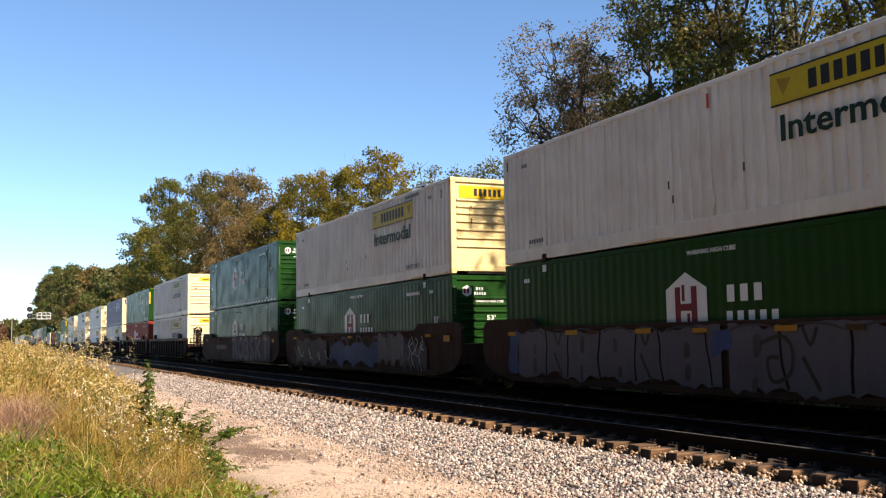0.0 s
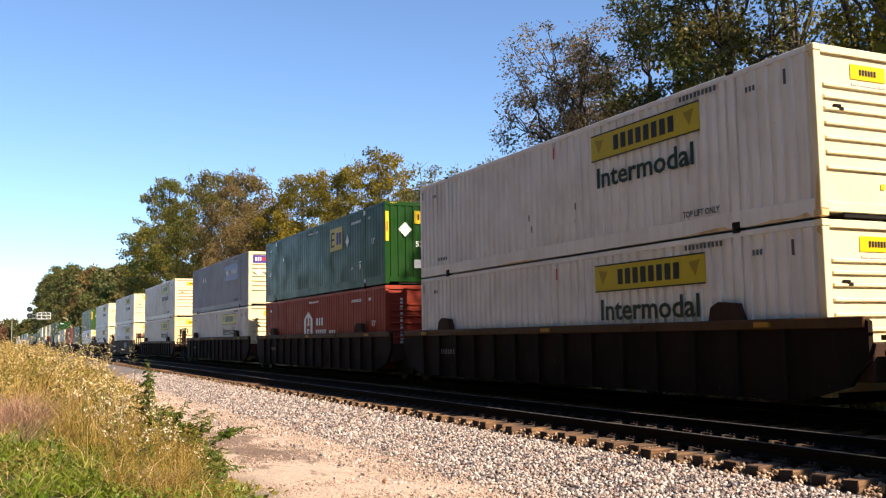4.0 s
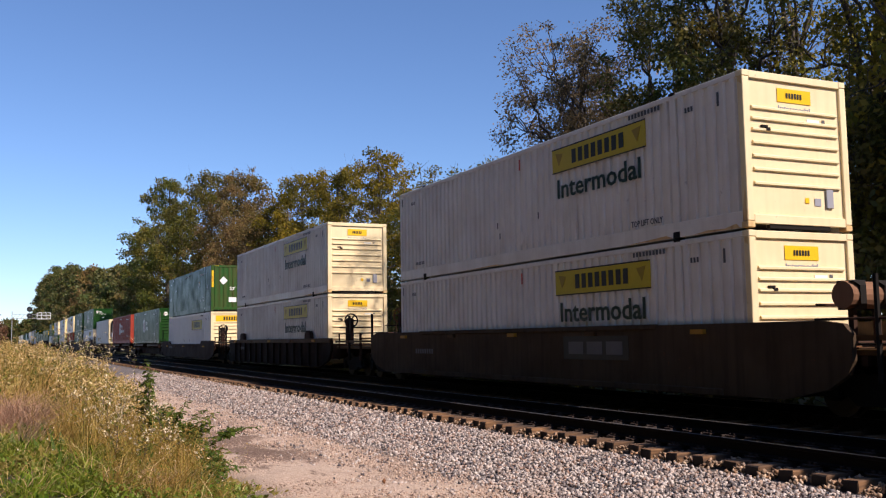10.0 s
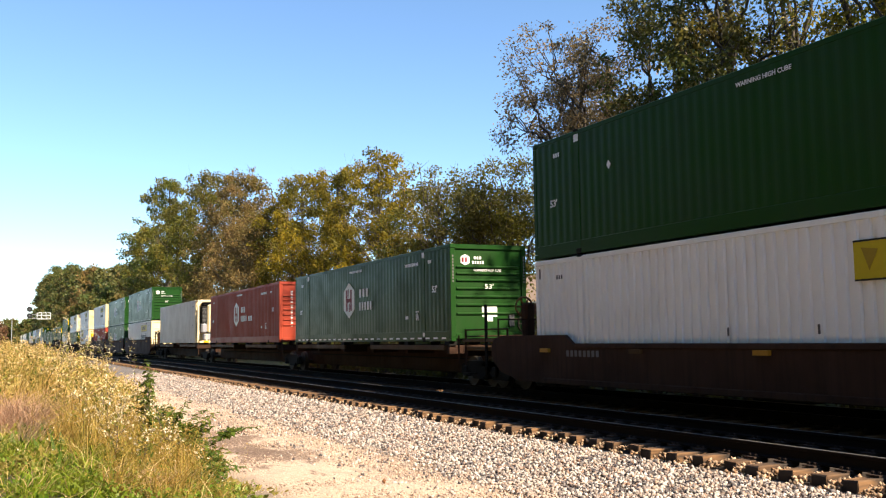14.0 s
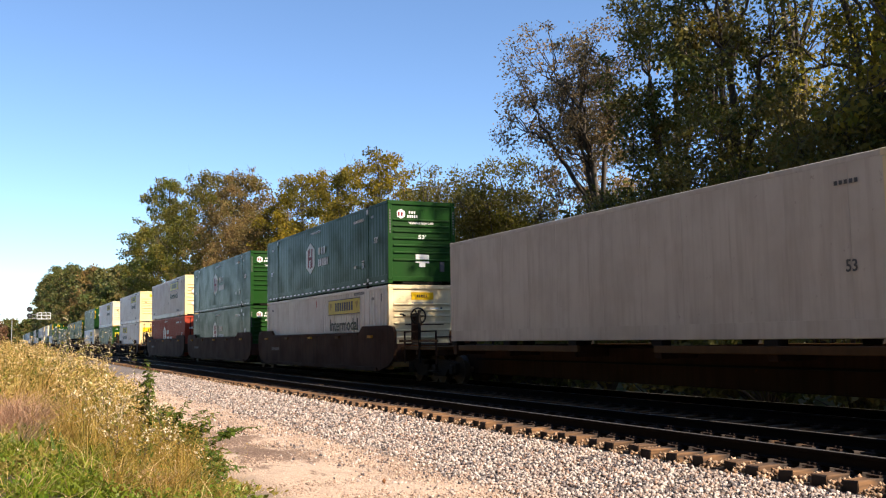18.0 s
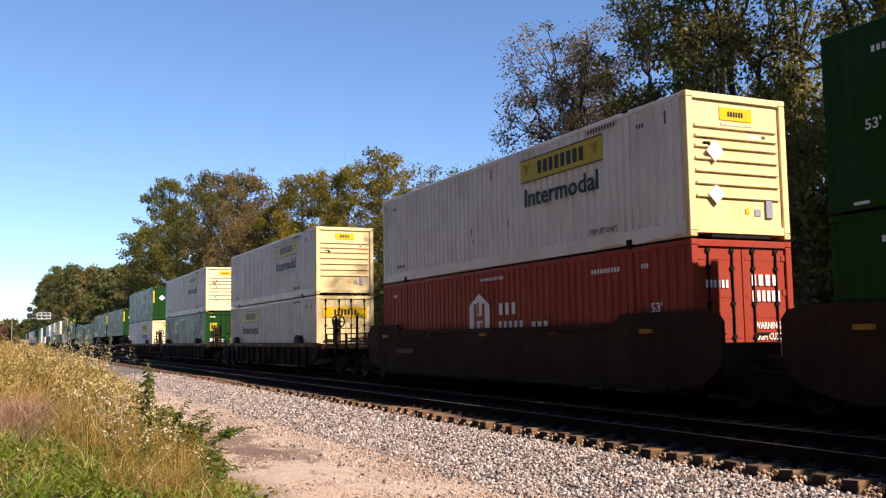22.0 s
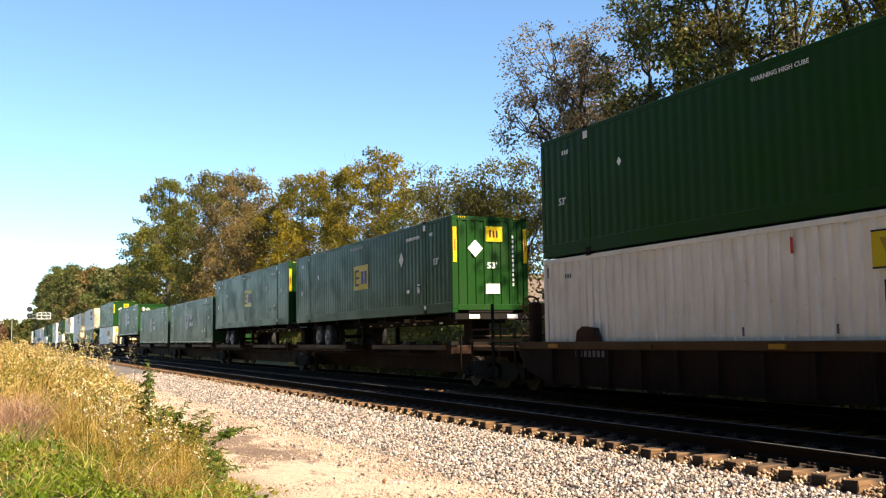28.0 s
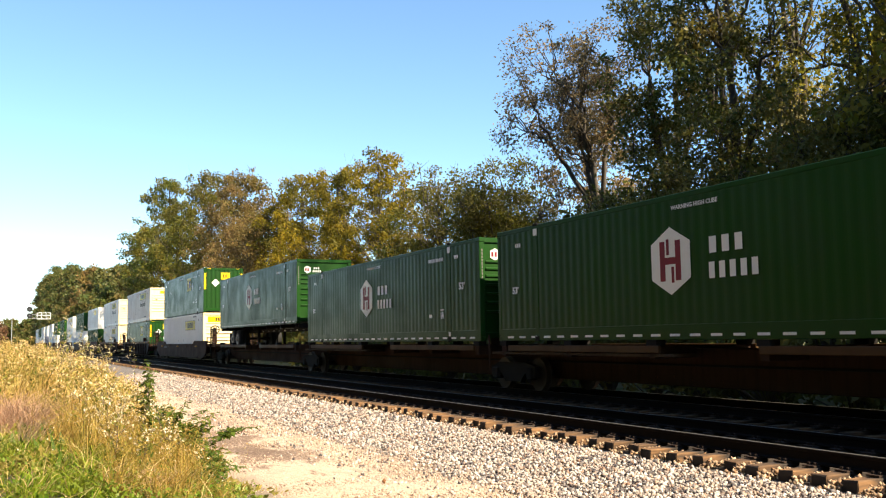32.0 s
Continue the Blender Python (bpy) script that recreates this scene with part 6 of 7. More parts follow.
NEAR_WOOD, FAR_WOOD = "trees behind the train", "trees farther along the line"
DARK = "tall dark green tree with dense leaves beside the track"
broadleaf("tall half-bare tree with sparse brownish leaves", 13.9, 36.6, 7.4, (12.05, 36.6, 12.5, 3.0, 3.6), 15500, 0.13, LEAF_BARE, 11, 150, 6, 0.22, 0.66, NEAR_WOOD, 0.3)
broadleaf("thin tree with sparse brownish leaves beside a larger one", 15.6, 40.5, 5.5, (15.2, 40.5, 10.0, 2.6, 4.6), 8000, 0.15, LEAF_BARE, 12, 80, 4, 0.15, 0.6, NEAR_WOOD, 0.3)
for k, (x, y, h, r, n, leaf, mat) in enumerate(((13.2, 30.6, 20.5, 3.0, 16500, 0.17, LEAF_DARK), (12.0, 25.6, 24.0, 3.2, 15000, 0.17, LEAF_DARK), (13.6, 21.0, 25.0, 3.4, 17500, 0.17, LEAF_SUN),
                                                (11.8, 16.8, 20.0, 3.0, 6500, 0.235, LEAF_SUN), (12.0, 12.8, 26.0, 3.2, 11000, 0.22, LEAF_DARK), (12.6, 10.9, 26.0, 3.0, 11000, 0.22, LEAF_DARK), (18.5, 30.0, 12.5, 4.2, 11000, 0.19, LEAF_MID),
                                                (19.5, 21.0, 14.0, 4.4, 8500, 0.235, LEAF_MID), (18.5, 17.5, 15.5, 4.4, 11000, 0.235, LEAF_DARK), (15.6, 26.2, 23.0, 3.0, 10000, 0.165, LEAF_SUN))):
    broadleaf(DARK if mat is not LEAF_SUN else "tall leafy tree turning yellow-green beside the track", x, y, h * 0.24, (x - 0.4, y, h * 0.55, r, h * 0.44), n, leaf, mat, 20 + k, 105, 6, 0.25, 0.78, NEAR_WOOD, 0.2)
# unseen tree; it and its copies are added to shade brush and undergrowth
first = broadleaf("unseen green tree added beside the wood to cast shade", 14.0, 4.0, 4.0, (14.0, 4.0, 9.5, 3.6, 6.5), 5600, 0.38, LEAF_MID, 31, 60, 5, 0.24, 1.0, NEAR_WOOD, 0.2)
for x, y, a in ((16.2, 14.6, 15), (17.6, 11.0, 95), (20.6, 16.0, 200)):
    copy_thing(first, pose(x, y, float(heights(x, y)) - 0.05, 0, 0, a))
for x, y, a in ((11.2, 13.2, 40), (10.9, 7.6, 130), (11.3, 2.0, 220), (11.0, -3.6, 310), (11.4, -9.0, 80)):
    copy_thing(first, pose(x, y, float(heights(x, y)) - 0.05, 0, 0, a) @ Matrix.Diagonal((0.78, 0.78, 0.66, 1.0)))
for k, (x, y, h) in enumerate(((10.7, 19.6, 10.0), (10.9, 24.0, 10.0), (11.1, 28.6, 9.4))):
    broadleaf("dense dark green understorey tree close behind the track", x, y, 1.6, (x, y, h * 0.55, 2.7, h * 0.42), 13000, 0.155, LEAF_DARK, 35 + k, 90, 6, 0.16, 0.9, NEAR_WOOD, 0.15)
# more unseen copies, added to hold back light from outside the view
for k in range(9):
    rng_ = random.Random(760 + k)
    copy_thing(first, pose(14.5 + (k % 3) * 2.6 + rng_.uniform(-0.6, 0.6), 5.0 - (k // 3) * 5.5 - (k % 3) * 1.6, float(heights(15.0, 0.0)) - 0.05, 0, 0, k * 71 % 360))
broadleaf("green tree with thinning yellowish leaves", 13.0, 50.5, 3.0, (12.8, 50.5, 8.3, 4.0, 3.6), 17000, 0.165, LEAF_OLIVE, 41, 130, 6, 0.2, 0.85, NEAR_WOOD, 0.3)
broadleaf("green tree with thinning yellowish leaves", 12.6, 44.6, 2.0, (12.8, 44.6, 7.8, 3.3, 2.9), 15000, 0.155, LEAF_OLIVE, 51, 110, 6, 0.18, 0.8, NEAR_WOOD, 0.3)
tree("slender tree with thin brownish leaves", 15.2, 58.5, 13.0, 2.8, 4200, 0.16, LEAF_BROWN, 42, 0.2, 110, 0.14, group=NEAR_WOOD, puff=0.15)
tree("broad tree with golden-green leaves", 14.2, 67.0, 16.3, 4.9, 31000, 0.21, LEAF_GOLD, 43, 0.06, 150, group=FAR_WOOD, puff=0.185, belly=0.24)
tree("broad tree with golden-green leaves", 14.3, 77.0, 17.0, 5.6, 33000, 0.21, LEAF_GOLD, 44, 0.06, 140, group=FAR_WOOD, puff=0.185)
tree("broad tree with golden-green leaves", 14.7, 89.0, 18.5, 5.6, 30000, 0.23, LEAF_GOLD, 45, 0.06, 140, group=FAR_WOOD, puff=0.185)
tree("low bushy tree with brown fading leaves", 12.0, 93.0, 15.2, 7.0, 40000, 0.20, LEAF_BROWN, 46, 0.03, 220, group=FAR_WOOD, belly=0.3, puff=0.17)
tree("tall tree with brown-green leaves", 13.5, 108.0, 21.8, 6.6, 33000, 0.27, LEAF_BROWN, 47, 0.08, 150, group=FAR_WOOD, puff=0.195)
tree("tall tree with brown-green leaves", 12.5, 122.0, 24.2, 7.2, 33000, 0.29, LEAF_OLIVE, 48, 0.08, 150, group=FAR_WOOD, puff=0.195)
tree("tall green tree with gaps in its crown", 10.8, 146.0, 27.4, 6.8, 30000, 0.33, LEAF_MID, 49, 0.06, 110, 0.3, group=FAR_WOOD, puff=0.2)
tree("tall green tree with gaps in its crown", 11.0, 163.0, 21.5, 6.4, 20000, 0.4, LEAF_FAR, 50, 0.05, 90, 0.3, group=FAR_WOOD)
for k in range(18):
    rng_ = random.Random(300 + k)
    y = 188 + k * 21 + rng_.uniform(-5, 5)
    tall = float(np.interp(y, (188, 215, 250, 290, 330, 400, 440, 500, 560), (18.0, 18.5, 20.5, 24.0, 28.0, 33.5, 36.5, 38.0, 34.0)))
    tree("dark green tree in a distant row along the line", float(np.interp(y, (188, 300, 420, 545), (10.3, 11.0, 10.2, 9.2))) + rng_.uniform(-0.8, 0.8), y, tall + rng_.uniform(-1.0, 0.8), 7.2, 7000, 0.78, LEAF_BROWN if k in (3, 4) else LEAF_FAR, 60 + k, 0.05, 80, 0.3, group=FAR_WOOD, belly=0.3, puff=0.25)
for k in range(6):
    rng_ = random.Random(400 + k)
    tree("hazy tree on the far horizon", -45 + k * 14, 900 + rng_.uniform(-60, 60), 22 + rng_.uniform(-4, 6), 13, 3500, 2.4, LEAF_FAR, 80 + k, 0.05, 40, 0.4, group=FAR_WOOD, belly=0.3)
ACROSS = "trees across the road"
# the green row lies out of view, added to block skylight on the sides
for side_, mat_, spots in (("unseen green tree in an added row that dims side light", LEAF_MID, [(-20.5 - (k * 37 % 5) * 0.8 - max(0, k - 9) * 0.5, -50 + k * 7.5) for k in range(20)]), ("tree with reddish autumn leaves across the road", LEAF_RED, [(-16 - k * 7, 300 + k * 26) for k in range(5)])):
    first = None
    for k, (x, y) in enumerate(spots):
        if first is None:
            first = tree(side_, x, y, 21.0 if mat_ is LEAF_MID else 14.0, 6.4, 3200, 1.0, mat_, 90, 0.03, 44, 0.25, group=ACROSS, belly=0.3)
        else:
            copy_thing(first, pose(x, y, 0.05, 0, 0, (k * 77) % 360))


def bush(label, x, y, r, h, n, size, mat, seed):
    rng = np.random.default_rng(seed)
    z0 = float(heights(x, y))
    root = thing("bush", label, "bush", "undergrowth behind the train", at=pose(x, y, z0 - 0.02))
    tips = rng.normal(0, 1, (34, 3)) * (r * 0.5, r * 0.5, 0) + np.stack([np.zeros(34), np.zeros(34), h * rng.uniform(0.25, 1.0, 34)], 1)
    segs = [((0, 0, 0), t * (0.55, 0.55, 0.6), 0.03, 0.018) for t in tips] + [(t * (0.55, 0.55, 0.6), t, 0.018, 0.006) for t in tips]
    tagged(part("stem", tubes_mesh("stem", segs, BARK, 5), None, root), kind="stuff")
    pos = tips[rng.integers(0, 34, n)] + in_ball(rng, n) * (r * 0.42, r * 0.42, h * 0.2)
    pos[:, 2] = np.maximum(pos[:, 2], 0.1)
    v, f = leaf_cards(rng, pos, size)
    part("foliage", sheet_mesh("foliage", v, f, mat), None, root)


for k in range(24):
    rng_ = random.Random(500 + k)
    bush("dark green undergrowth at the edge of the wood", 9.6 + rng_.uniform(-0.8, 3.2), 9.0 + k * 2.1, 1.9, rng_.uniform(3.4, 7.0) if k < 11 or k > 18 else rng_.uniform(1.8, 2.6), 2000, 0.24, (LEAF_DARK, LEAF_MID, LEAF_DARK)[k % 3], 500 + k)
for k in range(9):
    rng_ = random.Random(700 + k)
    bush("tall green undergrowth between the trees", 14.5 + rng_.uniform(-1.5, 2.5), 29.0 + k * 2.6, 2.5, rng_.uniform(5.5, 8.5) * (0.36 if 3 <= k <= 7 else 1.0), 2200 if 3 <= k <= 7 else 4200, 0.24, (LEAF_DARK, LEAF_MID)[k % 2], 700 + k)
for k, (x, y) in enumerate(((12.6, 36.0), (15.4, 40.0), (11.6, 33.2), (14.4, 37.5))):
    bush("tall green undergrowth between the trees", x, y, 2.2, 6.4 + 0.5 * k, 4600, 0.24, (LEAF_DARK, LEAF_MID)[k % 2], 740 + k)
for k in range(34):
    rng_ = random.Random(620 + k)
    bush("dark green brush close behind the track", 6.3 + rng_.uniform(-0.3, 0.9), 3.0 + k * 1.75, 1.35, rng_.uniform(1.5, 2.6), 1400, 0.19, LEAF_DARK, 620 + k)
for k in range(26):
    rng_ = random.Random(560 + k)
    bush("green roadside undergrowth along the line", 9.0 + rng_.uniform(-0.5, 3.5), 60 + k * 5.4, 3.0, rng_.uniform(3.0, 5.5), 1500, 0.42, (LEAF_MID, LEAF_BROWN, LEAF_FAR)[k % 3], 560 + k)


def blades(rng, xy, h, width, bend=0.45, lean=None):
    """Bent grass blades, two quads each; a lean carries the tips outwards."""
    n = len(xy)
    z = heights(xy[:, 0], xy[:, 1]) - 0.03
    a = rng.uniform(0, math.tau, n)
    side = np.stack([np.cos(a), np.sin(a), np.zeros(n)], 1) * (width / 2)[:, None]
    b = rng.uniform(0, math.tau, n)
    tilt = np.stack([np.cos(b), np.sin(b), np.zeros(n)], 1) * (h * bend * rng.uniform(0.2, 1, n))[:, None]
    if lean is not None:
        tilt[:, :2] += lean * h[:, None]
    up = np.stack([np.zeros(n), np.zeros(n), h], 1)
    p0 = np.concatenate([xy, z[:, None]], 1)
    p1, p2 = p0 + up * 0.6 + tilt * 0.3, p0 + up * 0.97 + tilt
    v = np.stack([p0 - side, p0 + side, p1 - side * 0.8, p1 + side * 0.8, p2 - side * 0.12, p2 + side * 0.12], 1).reshape(-1, 3)
    k = np.arange(n)[:, None] * 6
    f = np.concatenate([k + np.array([0, 1, 3, 2]), k + np.array([2, 3, 5, 4])])
    return v, f, p2


def clumped(rng, centres, count, radius):
    """Points of plants that stand in clumps: place, lean away from the middle, a height factor for each clump."""
    n = len(centres)
    many = rng.integers(count // 2, count * 2, n)
    own = np.repeat(np.arange(n), many)
    size = (radius * rng.uniform(0.6, 1.5, n))[own]
    off = rng.normal(0, 0.5, (len(own), 2))
    lean = off * 0.55 + rng.normal(0, 0.16, (n, 2))[own]
    return centres[own] + off * size[:, None], lean, rng.uniform(0.45, 1.15, n)[own]


def weed_height(xy):
    """Low on the grassy side, taller towards the road and along the line."""
    x, y = xy[:, 0], xy[:, 1]
    y = y + np.interp(x, (-11.2, -10.4), (0.0, 3.6)) * np.interp(y, (11, 13.5), (0.3, 1.0))
    h = np.interp(y, (11, 15, 17.5, 19.5, 22, 26, 34, 130), (0.14, 0.20, 0.34, 0.56, 0.88, 1.2, 1.5, 1.6))
    return h * np.interp(verge_edge(xy[:, 1]) - x, (-0.3, 0.3, 1.2, 2.0, 9), (0.3, 0.55, 0.85, 1.0, 1.12))


def verge_edge(y):
    """Where the weeds end beside the road."""
    return np.interp(y, (0, 10, 14, 18, 26, 40, 80, 200), (-9.9, -9.7, -9.35, -8.9, -8.3, -7.9, -7.6, -7.4))


def scatter(rng, n, y0, y1, power, depth):
    y = y0 + (y1 - y0) * rng.random(n) ** power
    edge = verge_edge(y) + 0.35 * np.sin(y * 1.7) * 0.5 + rng.normal(0, 0.2, n)
    x = edge - depth * rng.random(n) ** 1.1
    return np.stack([x, y], 1)


def patchy(rng, xy, scale, lo, hi):
    """Keeps points where a slow noise is high, so that plants stand in patches."""
    s = np.array([noise.noise((x * scale, y * scale * 0.6, 3.7)) for x, y in xy])
    return xy[rng.random(len(xy)) < np.interp(s, (lo, hi), (0.12, 1.0))]


RED_TUFT = (-11.85, 17.4)


def clear_of_tuft(xy):
    return xy[np.hypot(xy[:, 0] - RED_TUFT[0], (xy[:, 1] - RED_TUFT[1]) * 0.55) > 0.55]


def build_verge():
    rng = np.random.default_rng(7)
    # short green grass close by, in clumps with bare soil and dead stems between
    lush = np.stack([rng.uniform(-12.9, -10.95, 1700), rng.uniform(9.6, 15.4, 1700)], 1)
    mid = np.concatenate([patchy(rng, scatter(rng, 700, 8.5, 17.0, 1.0, 3.6), 1.6, -0.1, 0.3), patchy(rng, lush, 2.3, -0.05, 0.3)])
    xy, lean, tall = clumped(rng, mid, 17, 0.10)
    tall = tall ** 1.8 * 1.35
    rich = np.interp(xy[:, 0], (-11.0, -10.5), (1.0, 0.7)) * np.interp(xy[:, 1], (9.4, 12.0, 15.0, 17.0), (0.7, 1.0, 0.9, 0.5))
    v, f, _ = blades(rng, xy, tall * rich * rng.uniform(0.05, 0.22, len(xy)), rng.uniform(0.009, 0.022, len(xy)), 0.9, lean * 1.6)
    tagged(new("green_grass", sheet_mesh("green_grass", v, f, BLADE_GREEN)), "short bright green grass in the foreground verge", "grass", kind="stuff")
    # low broad-leaved weeds in the grass
    mid = patchy(rng, scatter(rng, 900, 9.5, 17.0, 1.0, 3.6), 1.6, -0.1, 0.3)
    xy, _, tall = clumped(rng, mid, 16, 0.22)
    v, f = leaf_cards(rng, np.concatenate([xy, (heights(xy[:, 0], xy[:, 1]) + tall * rng.uniform(0.02, 0.19, len(xy)))[:, None]], 1), 0.055, 1.3)
    tagged(new("low_weeds", sheet_mesh("low_weeds", v, f, LOW_WEED)), "low broad-leaved green weeds in the grass", "weeds", kind="stuff")
    # dead straw lying among it
    xy = np.concatenate([patchy(rng, scatter(rng, 2600, 8.5, 20.0, 1.0, 3.6), 1.4, -0.1, 0.4), np.stack([rng.normal(-10.5, 0.17, 800), rng.normal(11.3, 0.4, 800)], 1)])
    v, f, _ = blades(rng, xy, rng.uniform(0.10, 0.30, len(xy)), rng.uniform(0.006, 0.014, len(xy)), 2.6)
    tagged(new("dead_straw", sheet_mesh("dead_straw", v, f, STRAW)), "dead tan straw lying in the grass", "grass", kind="stuff")
    # weeds behind, in clumps
    mid = clear_of_tuft(patchy(rng, scatter(rng, 4600, 12.5, 130, 2.5, 4.6), 0.8, -0.35, 0.3))
    mid = mid[(mid[:, 1] > 15.6) | (mid[:, 0] > -10.9)]
    xy, lean, tall = clumped(rng, mid, 11, 0.20)
    h = weed_height(xy) * tall * rng.uniform(0.45, 1.1, len(xy))
    v, f, _ = blades(rng, xy, h, rng.uniform(0.009, 0.024, len(xy)) * np.interp(xy[:, 1], (10, 30, 130), (1, 1.5, 5)), 0.5, lean * 0.7)
    tagged(new("dry_weeds", sheet_mesh("dry_weeds", v, f, BLADE_DRY)), "tall dry golden weeds along the road", "weeds", kind="stuff")
    # feathery olive weeds at the edge of the road, thin and leaning over
    n = 900
    mid = np.stack([rng.uniform(-11.2, -9.35, n), rng.uniform(9.4, 17.5, n)], 1)
    mid = patchy(rng, mid[mid[:, 0] < verge_edge(mid[:, 1]) - 0.02], 2.4, 0.0, 0.3)
    xy, lean, tall = clumped(rng, mid, 20, 0.09)
    tall = tall ** 2 * 1.3
    h = tall * rng.uniform(0.14, 0.60, len(xy)) * np.interp(xy[:, 1], (9.4, 12, 17), (0.5, 0.85, 1.1)) * np.interp(verge_edge(xy[:, 1]) - xy[:, 0], (0.0, 0.5), (0.6, 1.0))
    v, f, tips = blades(rng, xy, h, rng.uniform(0.005, 0.012, len(xy)), 0.7, lean * 1.1)
    tagged(new("olive_weeds", sheet_mesh("olive_weeds", v, f, OLIVE_WEED)), "feathery olive-green weeds at the edge of the road", "weeds", kind="stuff")
    tips = tips[rng.random(len(tips)) < 0.5]
    tips = np.repeat(tips, 3, 0) + rng.normal(0, 0.022, (3 * len(tips), 3))
    v, f = leaf_cards(rng, tips, 0.024, 1.5)
    tagged(new("olive_seed_heads", sheet_mesh("olive_seed_heads", v, f, OLIVE_WEED)), "small olive seed heads on the feathery weeds", "weeds", kind="stuff")
    # golden dead stems standing between the grass and the road
    mid = patchy(rng, np.stack([rng.normal(-10.5, 0.4, 420), rng.uniform(13.0, 20.0, 420)], 1), 2.0, -0.1, 0.3)
    xy, lean, tall = clumped(rng, mid, 12, 0.10)
    v, f, _ = blades(rng, xy, tall * rng.uniform(0.2, 0.8, len(xy)), rng.uniform(0.006, 0.013, len(xy)), 0.5, lean * 0.8)
    tagged(new("golden_stems", sheet_mesh("golden_stems", v, f, STRAW_GOLD)), "golden dead weed stems beside the road", "weeds", kind="stuff")
    # long dead stalks lying across
    xy = np.stack([rng.uniform(-12.4, -9.8, 260), rng.uniform(10.0, 16.5, 260)], 1)
    v, f, _ = blades(rng, xy, rng.uniform(0.18, 0.50, 260), rng.uniform(0.006, 0.011, 260), 2.2)
    tagged(new("dead_stalks", sheet_mesh("dead_stalks", v, f, PLUME)), "long pale dead stalks lying across the grass", "grass", kind="stuff")
    # reddish grass tuft, its blades arching over
    xy, lean, tall = clumped(rng, np.stack([rng.normal(RED_TUFT[0], 0.30, 150), rng.normal(RED_TUFT[1], 0.8, 150)], 1), 18, 0.07)
    v, f, _ = blades(rng, xy, tall * rng.uniform(0.30, 0.85, len(xy)), rng.uniform(0.006, 0.013, len(xy)), 0.8, lean * 1.5 + (xy - np.array(RED_TUFT)) * (0.6, 0.3) + (0.12, -0.1))
    tagged(new("red_grass", sheet_mesh("red_grass", v, f, BLADE_RED)), "patch of reddish brown dry grass among the weeds", "grass", kind="stuff")
    # leafy weed stems with small leaves, some in flower
    mid = clear_of_tuft(patchy(rng, scatter(rng, 1000, 12.0, 70, 1.8, 4.2), 0.9, -0.3, 0.25))
    xy, _, tall = clumped(rng, mid, 4, 0.30)
    base = np.concatenate([xy, heights(xy[:, 0], xy[:, 1])[:, None]], 1)
    tall = weed_height(xy) * rng.uniform(0.6, 1.1, len(xy)) * np.interp(tall, (0.45, 1.15), (0.75, 1.1))
    pts, caps, stalks, plume = [], [], [], []
    for p, h in zip(base, tall):
        lean = rng.normal(0, 0.2, 2)
        top = p + np.array((lean[0] * h, lean[1] * h, h))
        k = rng.random((20, 1)) ** 0.8
        pts.append(p + np.concatenate([k * lean * h + rng.normal(0, 0.05, (20, 2)), k * h], 1))
        stalks.append((p, top, 0.006, 0.003))
        bloom = 0.4 if 14.5 < p[1] < 22 and -10.9 < p[0] < -9.5 else 0.05
        if rng.random() < bloom:
            m = rng.integers(3, 10)
            caps.append(top + rng.normal(0, 1, (m, 3)) * (0.10, 0.10, 0.13) - (0, 0, 0.05))
        if h > 0.6 and rng.random() < 0.4:
            # a pale seed head, wider than tall
            k = rng.random((22, 1))
            plume.append(top + np.concatenate([rng.normal(0, 0.07, (22, 2)) + rng.normal(0, 0.10, 2) * k, 0.16 * k - 0.08], 1))
    # a stand of small cream flowers on straw-coloured stems
    for _ in range(280):
        x, y = rng.normal(-10.4, 0.33), rng.normal(16.4, 1.5)
        p = np.array((x, y, float(heights(x, y))))
        h = rng.uniform(0.25, 0.75)
        top = p + np.array((*rng.normal(0, 0.07, 2), h))
        stalks.append((p, top, 0.006, 0.004))
        caps.append(top - (top - p) * rng.random((rng.integers(3, 8), 1)) * 0.45 + rng.normal(0, 0.045, 3))
    # cream umbels on tall stems
    for x, y, h in ((-10.52, 21.5, 0.62), (-10.38, 21.0, 0.58), (-11.7, 23.0, 0.8), (-11.0, 24.0, 0.95), (-10.9, 26.5, 1.1)):
        z = float(heights(x, y))
        stalks.append((np.array((x, y, z)), np.array((x, y, z + h)), 0.008, 0.005))
        caps.append(np.array((x, y, z + h)) + rng.normal(0, 1, (26, 3)) * (0.09, 0.06, 0.018))
    v, f = leaf_cards(rng, np.concatenate(plume), 0.062, 1.5)
    tagged(new("seed_plumes", sheet_mesh("seed_plumes", v, f, PLUME)), "pale golden seed heads above the weeds", "weeds", kind="stuff")
    # broad dock leaves in the near grass
    n = 190
    xy = np.concatenate([rng.normal(0, 1, (n // 2, 2)) * (0.14, 0.3) + (-11.25, 16.3), rng.normal(0, 1, (n // 2, 2)) * (0.8, 0.9) + (-11.2, 14.0)])
    root = np.concatenate([xy, heights(xy[:, 0], xy[:, 1])[:, None]], 1)
    a = rng.uniform(0, math.tau, n)
    out = np.stack([np.cos(a), np.sin(a), rng.uniform(0.8, 2.4, n)], 1)
    out *= (rng.uniform(0.16, 0.42, n) / np.linalg.norm(out, axis=1))[:, None]
    flat_ = np.stack([-np.sin(a), np.cos(a), np.zeros(n)], 1) * rng.uniform(0.022, 0.048, (n, 1))
    v = np.stack([root, root + out * 0.5 + flat_, root + out * 1.0, root + out * 0.5 - flat_], 1).reshape(-1, 3)
    tagged(new("dock_leaves", sheet_mesh("dock_leaves", v, np.arange(4 * n).reshape(-1, 4), SHRUB)), "broad green dock leaves in the near grass", "weeds", kind="stuff")
